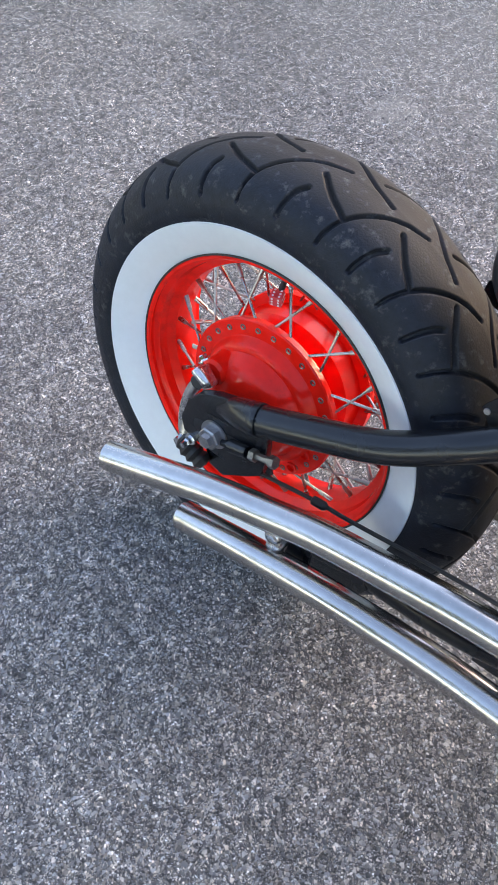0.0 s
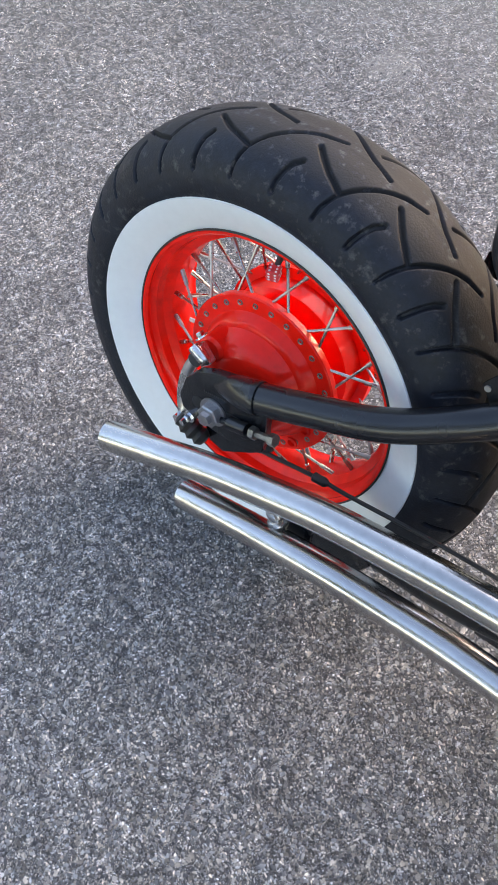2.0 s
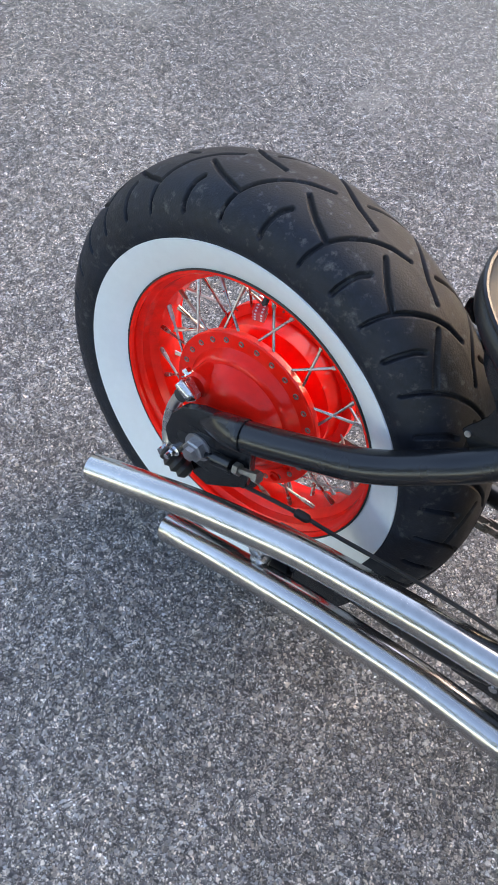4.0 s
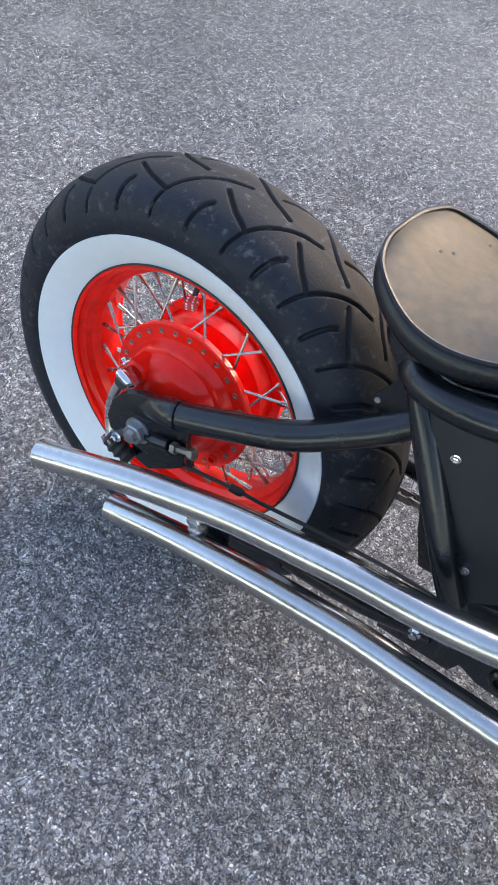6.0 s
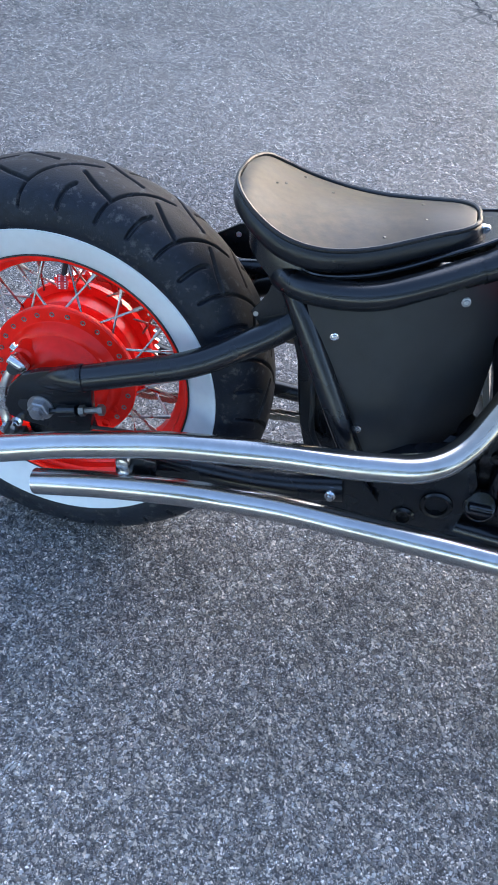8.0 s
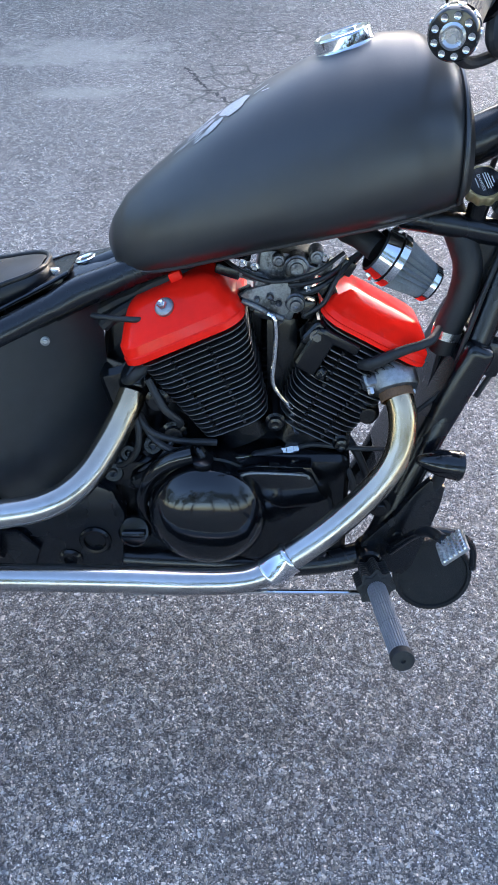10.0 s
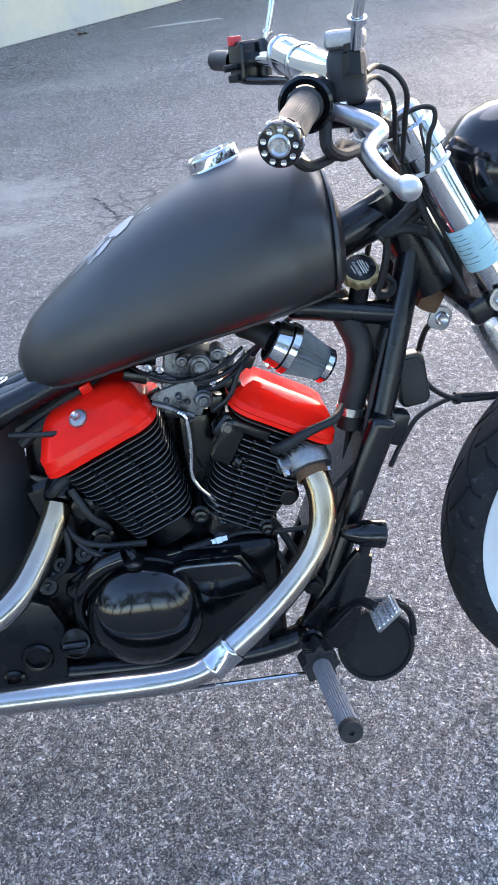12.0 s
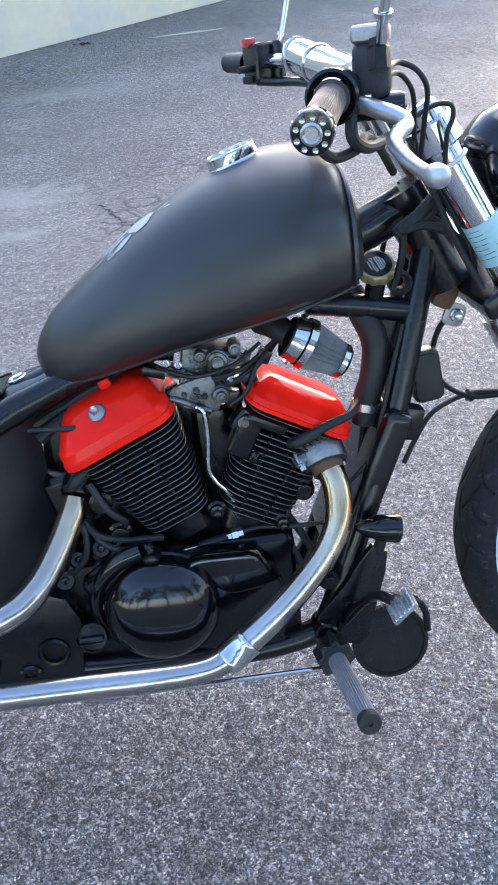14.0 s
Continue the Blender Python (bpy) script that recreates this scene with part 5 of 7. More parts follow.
bike_tube("clutch_cable", [(.892, -.077, .441), (.918, -.076, .446), (.967, -.085, .446), (1.008, -.09, .448), (1.047, -.08, .45), (1.085, -.03, .52), (1.11, .0, .66), (1.14, .02, .80), (1.17, .02, .90)], .0038, BLACK_RUBBER, seg=8)
# oil line
bike_tube("oil_line", [(.852, -.076, .648), (.861, -.080, .640), (.862, -.080, .60), (.858, -.080, .555), (.866, -.080, .532), (.884, -.076, .505), (.889, -.074, .472), (.911, -.070, .455)], .0034, CHROME, "thin bright oil line", seg=10)
# carburettor group
bm = nb()
box(bm, (.070, .060, .060), Matrix.Translation((.872, -.018, .690)) @ Matrix.Rotation(radians(12), 4, "Y"), .006)
carb = part("carburettor", bm, CARB, bike, "dull alloy carburettor body")
for x, y, z, r, L in ((.889, -.056, .704, .0165, .012), (.888, -.058, .658, .0135, .020), (.845, -.050, .680, .012, .012), (.858, -.052, .658, .008, .016), (.866, -.050, .712, .009, .012), (.915, -.048, .716, .010, .012)):
    bm = nb()
    lathe(bm, [(-.02, r), (L * .4, r), (L * .5, r * .86), (L * .7, r * .82), (L * .75, r * .55), (L, r * .5), (L, r * .25), (L * .8, 0)], right(x, y, z), 24)
    part("carburettor_cover", bm, CARB, carb)
for x, z, w, h in ((.830, .692, .030, .016), (.846, .652, .036, .030), (.872, .640, .03, .018), (.905, .690, .018, .030), (.925, .700, .02, .024)):
    bm = nb()
    box(bm, (w, .028, h), Matrix.Translation((x, -.040, z)) @ Matrix.Rotation(radians(18), 4, "Y"), .004)
    part("linkage", bm, CARB, carb)
bm = nb()
plate(bm, [(.816, .668), (.824, .676), (.876, .690), (.882, .676), (.880, .650), (.872, .630), (.866, .624), (.852, .638), (.836, .652)], .006, right(0, -.060, 0), .002)
side = part("side_plate", bm, CARB, carb, "three-cornered cast cover plate")
for x, z, r in ((.838, .664, .0045), (.855, .668, .0055), (.866, .658, .0045), (.868, .634, .0040)):
    bm = nb()
    lathe(bm, [(0, r), (.005, r), (.006, r * .8), (.004, r * .45), (.002, 0)], right(x, -.063, z), 14)
    part("boss", bm, CARB, side)
bm = nb()
tube(bm, [(.818, -.066, .662), (.836, -.069, .655), (.854, -.069, .645), (.872, -.066, .636)], .0042, 10)
part("throttle_link", bm, CARB, carb)
for x, z in ((.819, .708), (.835, .703), (.905, .672), (.925, .715)):
    bolt(carb, right(x, -.054, z), .004, .006, CHROME)
bike_tube("throttle_cable", [(.82, -.055, .695), (.87, -.062, .682), (.92, -.060, .688), (.96, -.045, .71), (1.02, -.03, .745), (1.09, -.03, .775)], .0036, BLACK_RUBBER, seg=8)
bike_tube("throttle_cable", [(.83, -.045, .665), (.90, -.056, .668), (.945, -.050, .690), (.98, -.03, .72)], .0050, BLACK_RUBBER, seg=8)
for pts, r in (([(.600, -.02, .618), (.626, -.02, .634), (.649, -.02, .646), (.671, -.02, .655), (.693, -.02, .667), (.724, -.02, .680), (.78, 0, .70)], .0105), ([(.625, -.03, .612), (.647, -.03, .630), (.674, -.03, .646), (.701, -.03, .658), (.730, -.02, .672), (.80, .02, .70)], .0095), ([(.618, -.060, .640), (.650, -.072, .641), (.682, -.080, .642), (.695, -.06, .635)], .0040),
               ([(.69, -.09, .56), (.71, -.10, .52), (.73, -.09, .49), (.70, -.08, .47)], .0055), ([(.655, -.06, .54), (.68, -.095, .49), (.72, -.10, .47), (.78, -.095, .462)], .005), ([(.96, -.06, .46), (.985, -.075, .42), (1.0, -.07, .37), (.985, -.06, .33)], .006), ([(.93, -.06, .44), (.95, -.085, .41), (.955, -.08, .37)], .005)):
    bike_tube("hose", pts, r, BLACK_RUBBER, seg=10)
for x, y, z, w, h, a_ in ((.800, -.040, .695, .034, .014, 20), (.822, -.052, .668, .020, .012, -25), (.852, -.056, .640, .040, .012, 15), (.905, -.058, .648, .016, .026, 10), (.930, -.050, .672, .022, .018, -30), (.818, -.03, .715, .026, .016, 10), (.955, -.045, .700, .018, .02, 30)):
    bm = nb()
    box(bm, (w, .020, h), Matrix.Translation((x, y, z)) @ Matrix.Rotation(radians(a_), 4, "Y"), .003)
    part("linkage", bm, BLACK_ENGINE, carb)
for pts, r in (([(.790, -.03, .71), (.82, -.062, .70), (.86, -.072, .69), (.91, -.07, .70), (.95, -.05, .72)], .0028), ([(.90, -.066, .64), (.925, -.07, .66), (.94, -.066, .69), (.96, -.05, .71)], .0034)):
    bike_tube("throttle_cable", pts, r, BLACK_RUBBER, seg=8)
# leads and caps at the heads
bm = nb()
tube(bm, [(.975, -.088, .580, .007), (.985, -.101, .586, .0085), (1.000, -.106, .595, .0080), (1.016, -.106, .603, .0070), (1.034, -.103, .609, .0064), (1.052, -.099, .613, .0060), (1.066, -.090, .616, .0062), (1.080, -.06, .618, .005)], .007, 12)
part("plug_lead", bm, BLACK_RUBBER, bike, "thick black ignition lead")
bm = nb()
tube(bm, [(.70, -.07, .585, .008), (.680, -.088, .572, .009), (.664, -.085, .556, .007), (.65, -.06, .545, .006)], .01, 12)
part("plug_lead", bm, BLACK_RUBBER, bike)
bm = nb()
lathe(bm, [(-.004, .0130), (.001, .0130), (.003, .011), (.004, .009), (.004, 0)], MR @ Matrix.Translation((-.010, -.081, .2035)) @ Matrix.Rotation(radians(36), 4, "X"), 28)
part("cover_washer", bm, ZINC, cover_r)
bm = nb()
lathe(bm, [(.003, .0068), (.009, .0066), (.011, .005), (.009, .003), (.007, 0)], MR @ Matrix.Translation((-.010, -.081, .2035)) @ Matrix.Rotation(radians(36), 4, "X"), 6)
part("cover_bolt", bm, STEEL, cover_r)
bm = nb()
box(bm, (.018, .012, .014), MR @ Matrix.Translation((.012, -.040, .2225)), .004)
part("cover_lug", bm, RED, cover_r)
# rows of fin spacers
for m, cols, n_, d_ in ((MR, (-.030, .024), 13, .103), (MF, (-.03, .02), 14, .095)):
    for cx_ in cols:
        for i in range(n_):
            bm = nb()
            z = .012 + i * .0104
            box(bm, (.004, .006, .004), m @ Matrix.Translation((cx_ * (.75 + .25 * i / n_), -d_ * (.92 + .08 * i / n_) + .001, z)), 0)
            part("fin_spacer", bm, BLACK_SATIN, engine)
# head studs and bosses between the cylinders
for x, y, z, r in ((.862, -.085, .49, .010), (.90, -.07, .475, .008), (.955, -.085, .455, .009), (.70, -.085, .525, .012), (.72, -.09, .475, .013), (.99, -.08, .50, .012)):
    bm = nb()
    lathe(bm, [(-.05, r * 1.5), (.0, r * 1.4), (.002, r), (.010, r), (.011, r * .6), (.008, 0)], right(x, y, z), 18)
    part("boss", bm, BLACK_ENGINE, engine)
# dark castings, covers and plugs between the gearbox and the rear cylinder
for x, y, z, r, L_ in ((.690, -.085, .455, .020, .016), (.655, -.080, .440, .018, .022), (.630, -.085, .410, .022, .018), (.745, -.100, .448, .012, .012)):
    bm = nb()
    lathe(bm, [(-.05, r * 1.2), (-.006, r * 1.15), (0, r), (L_ * .6, r * .95), (L_ * .75, r * .7), (L_, r * .6), (L_, r * .3), (L_ * .7, 0)], right(x, y, z) @ Matrix.Rotation(radians(-20), 4, "X"), 22)
    lump = part("casting", bm, BLACK_ENGINE, engine)
    bolt(lump, right(x + r * .9, y - .002, z - r * .8), .0045, .007, BLACK_ENGINE)
for x, y, z in ((.676, -.108, .372), (.735, -.112, .452)):
    bolt(engine, right(x, y, z), .005, .009, ZINC)
for pts, r in (([(.66, -.085, .52), (.672, -.10, .49), (.668, -.105, .455), (.648, -.10, .43), (.628, -.09, .42)], .0048), ([(.72, -.10, .47), (.70, -.112, .445), (.672, -.112, .425), (.655, -.10, .39)], .0040), ([(.745, -.108, .455), (.715, -.112, .462), (.690, -.10, .475), (.672, -.08, .50)], .0050), ([(.955, -.08, .43), (.972, -.095, .40), (.975, -.095, .365), (.962, -.085, .34)], .0045)):
    bike_tube("hose", pts, r, BLACK_RUBBER, seg=8)
# oil filler
bm = nb()
lathe(bm, [(-.05, .020), (.0, .020), (.002, .024), (.014, .024), (.017, .021), (.018, 0)], right(.656, -.112, .322) @ Matrix.Rotation(radians(-25), 4, "X"), 26)
filler = part("oil_filler", bm, BLACK_GLOSS, bike, "black screw cap of the oil filler")
bm = nb()
box(bm, (.034, .008, .010), right(.656, -.135, .330) @ Matrix.Rotation(radians(-25), 4, "X") @ Matrix.Rotation(radians(90), 4, "X"), .003)
part("grip_bar", bm, BLACK_GLOSS, filler)
# pivot plate
bm = nb()
plate(bm, [(.470, .372), (.465, .300), (.490, .262), (.53, .242), (.60, .238), (.632, .255), (.640, .31), (.645, .36), (.630, .398), (.600, .412), (.555, .398), (.51, .382)], .022, right(0, -.102, 0), .008)
pivot = part("pivot_plate", bm, BLACK_SATIN, bike, "black cast swing arm pivot plate")
bm = nb()
lathe(bm, [(-.01, .024), (.004, .024), (.007, .021), (.006, .0165), (-.006, .015), (-.006, .008), (-.003, .007), (-.003, 0)], right(.597, -.124, .312), 30)
part("pivot_bolt", bm, BLACK_ENGINE, pivot)
bm = nb()
lathe(bm, [(-.01, .018), (.003, .018), (.006, .014), (.005, .010), (.0, .009), (.0, 0)], right(.556, -.124, .276), 26)
part("boss", bm, BLACK_ENGINE, pivot)
# pale plate added where bright ground shows through below the pivot
bm = nb()
plate(bm, [(.612, .222), (.640, .262), (.655, .245), (.650, .212)], .003, right(0, -.07, 0), .001)
part("ground_gap_plate", bm, ALU, pivot)
# brake rod under the engine
bike_tube("brake_rod", [(.66, -.150, .236), (.85, -.150, .233), (1.0, -.150, .231)], .0040, CHROME, "thin chromed brake rod", seg=10)
bm = nb()
box(bm, (.05, .03, .03), Matrix.Translation((.66, -.135, .238)), .005)
part("rod_mount", bm, STEEL, bike)

# air filter
fa, fb = V(.998, -.060, .722), V(1.070, -.060, .676)
fm = along(fa, fb)
bm = nb()
rings = []
for h, r in ((.016, .0335), (.020, .0340), (.066, .0245), (.070, .0235)):
    rings.append([fm @ V((r * (1.02 if i % 2 else .80)) * math.cos(2 * math.pi * i / 48), (r * (1.02 if i % 2 else .80)) * math.sin(2 * math.pi * i / 48), h) for i in range(48)])
loft(bm, rings)
filt = part("air_filter", bm, FILTER, bike, "pleated grey cone air filter with chrome ends", sharp=20)
bm = nb()
lathe(bm, [(.068, .0258), (.076, .0258), (.080, .022), (.081, 0)], fm, 40)
part("end_cap", bm, CHROME, filt)
bm = nb()
lathe(bm, [(.010, .0360), (.020, .0362), (.020, .0335), (.010, .0335)], fm, 40, closed=True)
lathe(bm, [(-.010, .0300), (.008, .0330), (.008, .0300), (-.010, .0275)], fm, 40, closed=True)
part("hose_clamp", bm, CHROME, filt)
bm = nb()
lathe(bm, [(-.012, .0275), (.016, .0285)], fm, 36)
part("rubber_neck", bm, BLACK_RUBBER, filt)
bolt(filt, fm @ Matrix.Translation((-.006, -.026, .0)) @ Matrix.Rotation(radians(90), 4, "X"), .005, .010, CHROME, "clamp_screw")
bike_tube("intake_duct", [(.955, -.02, .742), (.972, -.04, .739), (.992, -.057, .727)], .018, BLACK_RUBBER, seg=18)

# radiator, hose and reservoir cap
rm_ = Matrix.Translation((1.086, 0, .478)) @ Matrix.Rotation(radians(22), 4, "Y")
bm = nb()
box(bm, (.040, .19, .27), rm_, .014, 4)
rad = part("radiator", bm, BLACK_SATIN, bike, "black radiator between the frame tubes")
for i in range(24):
    bm = nb()
    box(bm, (.006, .15, .0016), rm_ @ Matrix.Translation((.019, 0, -.125 + i * .0106)), 0)
    part("radiator_fin", bm, BLACK_SATIN, rad)
bm = nb()
box(bm, (.030, .030, .050), Matrix.Translation((1.155, -.058, .576)) @ Matrix.Rotation(radians(16), 4, "Y"), .006)
part("radiator_tank", bm, BLACK_SATIN, rad)
bike_tube("coolant_hose", [(1.085, -.015, .765), (1.100, -.028, .735), (1.114, -.034, .695), (1.110, -.036, .650), (1.098, -.036, .610), (1.094, -.034, .575)], .0195, BLACK_RUBBER, "ribbed black coolant hose", seg=20)
bm = nb()
lathe(bm, [(-.006, .0205), (.006, .0205), (.006, .0195), (-.006, .0195)], along((1.0965, -.036, .602), (1.103, -.036, .63)), 28, closed=True)
part("hose_band", bm, STEEL, bike)
bike_tube("wire", [(1.15, -.05, .72), (1.130, -.062, .66), (1.113, -.070, .60), (1.095, -.075, .54), (1.06, -.075, .50)], .0035, BLACK_RUBBER, seg=8)
cn = V(0, -.62, .78).normalized()
cc = V(1.116, -.052, .806)
cmx = along(cc, cc + cn)
bm = nb()
rings = []
for h, k_ in ((-.012, .95), (-.010, 1), (.002, 1), (.004, .94)):
    rings.append([cmx @ V(.0250 * k_ * (1 + .05 * math.cos(10 * a)) * math.cos(a), .0250 * k_ * (1 + .05 * math.cos(10 * a)) * math.sin(a), h) for a in [2 * math.pi * i / 80 for i in range(80)]])
loft(bm, rings)
rcap = part("radiator_cap", bm, BRASS, bike, "scalloped brass filler cap with a black warning disc")
bm = nb()
lathe(bm, [(.003, .0208), (.0050, .0208), (.0052, .0198), (.0052, 0)], cmx, 40)
part("warning_disc", bm, BLACK_SATIN, rcap)
tilt = cmx @ Matrix.Rotation(radians(-75), 4, "Z")
curve = bpy.data.curves.new("warning_word", "FONT")
curve.body, curve.size, curve.align_x, curve.align_y, curve.extrude = "DANGER", .0062, "CENTER", "CENTER", .0001
tmp = bpy.data.objects.new("tmp", curve)
scene.collection.objects.link(tmp)
deps = bpy.context.evaluated_depsgraph_get()
wm_ = bpy.data.meshes.new_from_object(tmp.evaluated_get(deps))
bpy.data.objects.remove(tmp)
wm_.materials.append(WHITE_PAINT)
wm_.transform(tilt @ Matrix.Translation((.001, -.0055, .0054)))
word = new("warning_word", wm_)
word.parent = rcap
for i, (y, L) in enumerate(((.010, .010), (.0065, .020), (.0035, .024), (.0005, .022), (-.0105, .014))):
    bm = nb()
    box(bm, (L, .0013, .0002), tilt @ Matrix.Translation((0, y, .0054)), 0)
    part("text_bar", bm, WHITE_PAINT, rcap)
bike_tube("filler_neck", [(1.117, -.048, .800), (1.118, -.040, .785), (1.115, -.03, .755)], .0135, BLACK_ENGINE, seg=18)
bm = nb()
lathe(bm, [(-.008, .0165), (.008, .0165), (.010, .013), (.004, .008), (-.008, .0075)], right(1.152, -.032, .775), 24)
part("rubber_grommet", bm, BLACK_RUBBER, bike)
# gusset plate between neck tubes
bm = nb()
plate(bm, [(1.085, .742), (1.178, .734), (1.172, .70), (1.150, .625), (1.138, .600), (1.132, .625), (1.126, .670), (1.110, .715)], .012, right(0, -.026, 0), .004)
part("gusset_plate", bm, BLACK_SATIN, bike)

# ---------- front end details ----------
def ring_on_fork(name, s0, length, r, mat, parent, y, label="", r_in=.0232):
    a = FT + V(0, y, 0) + fdir * s0
    bm = nb()
    lathe(bm, [(0, r_in), (0, r - .002), (.002, r), (length - .002, r), (length, r - .002), (length, r_in)], along(a, a + fdir), 36, closed=True)
    return part(name, bm, mat, parent, label)


UP = -fdir
for y in (-.1, .1):
    ring_on_fork("fork_clamp", .012, .036, .032, CHROME, bike, y, "chromed upper fork clamp")
    bm = nb()
    o = FT + V(0, y, 0)
    lathe(bm, [(-.002, .0205), (.004, .022), (.010, .018), (.012, 0)], along(o, o + UP), 28)
    part("fork_cap", bm, CHROME, bike)
bm = nb()
tm = along(FT + fdir * .030, FT + fdir * .03 + fdir)
box(bm, (.17, .050, .020), tm @ Matrix.Translation((0, -.018, 0)), .008, 3)
part("top_yoke", bm, CHROME, bike, "polished top yoke")
lo = FT + fdir * .262
bm = nb()
box(bm, (.235, .075, .034), along(lo, lo + fdir) @ Matrix.Translation((0, -.016, 0)), .012, 3)
yoke = part("lower_yoke", bm, BLACK_SATIN, bike, "black lower yoke")
for y in (-.1, .1):
    ring_on_fork("yoke_clamp", .245, .036, .030, BLACK_SATIN, yoke, y)
b_at = FT + fdir * .262 + V(-.012, -.128, 0)
bolt(yoke, right(*b_at), .010, .010, STEEL)
ring_on_fork("zip_tie", .066, .005, .0265, WHITE_PAINT, bike, -.1, "white cable tie round the fork", .0236)
# foil sleeve with lines of small print
sl0 = FT + V(0, -.1, 0) + fdir * .152
sm = along(sl0, sl0 + fdir)
bm = nb()
n = 28
ang = [radians(-180 + 360 * i / n) for i in range(n + 1)]
g = [[bm.verts.new(sm @ V(r * math.cos(a), r * math.sin(a), h)) for a in ang] for h, r in ((0, .0237), (.060, .0237), (.060, .0241), (0, .0241))]
for a_, b_ in zip(g, g[1:] + g[:1]):
    for i in range(n):
        bm.faces.new((a_[i], a_[i + 1], b_[i + 1], b_[i]))
sticker = part("foil_label", bm, FOIL, bike, "pale blue printed foil label on the fork")
rr = random.Random(2)
for i in range(7):
    h = .006 + i * .0068
    a0 = radians(-165 + rr.uniform(0, 15))
    for k_ in range(8):
        a1 = a0 + radians(rr.uniform(18, 42))
        bm = nb()
        m_ = 6
        u = [[bm.verts.new(sm @ V(.0244 * math.cos(a0 + (a1 - a0) * j / m_), .0244 * math.sin(a0 + (a1 - a0) * j / m_), h + dh)) for j in range(m_ + 1)] for dh in (0, .0008)]
        for j in range(m_):
            bm.faces.new((u[0][j], u[0][j + 1], u[1][j + 1], u[1][j]))
        part("text_bar", bm, DARK_GREY, sticker)
        a0 = a1 + radians(6)
# ignition lock and its bracket
bm = nb()
plate(bm, rounded(.032, .034, .010), .005, right(1.237, -.006, .712) @ Matrix.Rotation(radians(-20), 4, "Z"), .002)
lock = part("lock_bracket", bm, ZINC, bike, "weathered steering lock on its bracket")
bm = nb()
lathe(bm, [(-.01, .0100), (.005, .0100), (.0065, .008), (.004, .0035), (.004, 0)], right(1.2385, -.011, .712), 26)
part("lock_barrel", bm, STEEL, lock)
bm = nb()
box(bm, (.034, .034, .036), Matrix.Translation((1.222, -.004, .742)) @ Matrix.Rotation(radians(28), 4, "Y"), .010)
part("lock_casting", bm, RUST, lock)
for pts in ([(1.236, 0, .705), (1.221, .010, .69), (1.215, .028, .64), (1.235, .038, .590), (1.281, .048, .558), (1.33, .052, .552), (1.42, .05, .55)], [(1.165, .02, .47), (1.19, .030, .510), (1.22, .038, .545), (1.281, .050, .562), (1.34, .054, .556), (1.42, .052, .553)]):
    bike_tube("front_cable", pts, .0042, BLACK_RUBBER, "black cable to the front wheel", seg=10)
bm = nb()
lathe(bm, [(-.004, .010), (.004, .010)], along((1.281, .049, .559), (1.32, .052, .553)), 12)
part("cable_tie", bm, BLACK_RUBBER, bike)
# small rounded black reflector below the neck
bm = nb()
plate(bm, rounded(.046, .080, .012), .020, right(1.187, -.020, .634) @ Matrix.Rotation(radians(8), 4, "Z"), .005)
refl = part("side_reflector", bm, BLACK_SATIN, bike, "rounded rectangular black side reflector")
bm = nb()
plate(bm, rounded(.037, .070, .009), .003, right(1.187, -.0405, .634) @ Matrix.Rotation(radians(8), 4, "Z"), .001)
part("reflector_face", bm, BLACK_RUBBER, refl)
# turn signal
bm = nb()
lathe(bm, [(0, 0), (.004, .006), (.018, .013), (.034, .0185), (.050, .0205), (.062, .0205), (.066, .0195), (.066, 0)], along((1.052, -.130, .456), (1.124, -.130, .443)), 32)
sig = part("turn_signal", bm, BLACK_GLOSS, bike, "black bullet turn signal")
bm = nb()
lathe(bm, [(.058, .0212), (.064, .0212), (.064, .0200), (.058, .0200)], along((1.052, -.130, .456), (1.124, -.130, .443)), 32, closed=True)
part("signal_ring", bm, BLACK_SATIN, sig)
bm = nb()
tube(bm, [(1.092, -.128, .440), (1.090, -.124, .420), (1.086, -.118, .400)], .0085, 14)
part("signal_stalk", bm, BLACK_RUBBER, sig)
# foot peg bracket
bm = nb()
plate(bm, [(1.078, .418), (1.100, .405), (1.096, .372), (1.066, .262), (1.052, .246), (.998, .262), (.984, .285), (.992, .310), (1.035, .358), (1.060, .398)], .011, right(0, -.116, 0), .003)
pegplate = part("peg_bracket", bm, BLACK_SATIN, bike, "black flat bracket for the foot peg")
bolt(pegplate, right(1.039, -.127, .325), .0085, .008, BLACK_ENGINE)
bolt(pegplate, right(1.012, -.116, .365), .010, .010, BLACK_ENGINE)
bm = nb()
lathe(bm, [(-.02, .018), (.018, .018), (.022, .015), (.022, 0)], right(1.000, -.122, .285), 26)
part("bracket_boss", bm, BLACK_ENGINE, pegplate)
# ribbed rubber mount and peg
pa, pb = V(1.003, -.150, .266), V(1.016, -.360, .311)
pm = along(pa, pb)
L = (pb - pa).length
bm = nb()
rings = []
for i in range(7):
    for h, k_ in ((i * .006, 1.0), (i * .006 + .003, 1.0), (i * .006 + .0035, .78), (i * .006 + .0055, .78)):
        rings.append([pm @ V(.025 * k_ * (1 + .14 * math.cos(8 * a)) * math.cos(a), .026 * k_ * (1 + .14 * math.cos(8 * a)) * math.sin(a), h) for a in [2 * math.pi * j / 48 for j in range(48)]])
loft(bm, rings)
peg = part("foot_peg", bm, BLACK_RUBBER, bike, "foot peg with ribbed grey rubber sleeve")
bm = nb()
rings = []
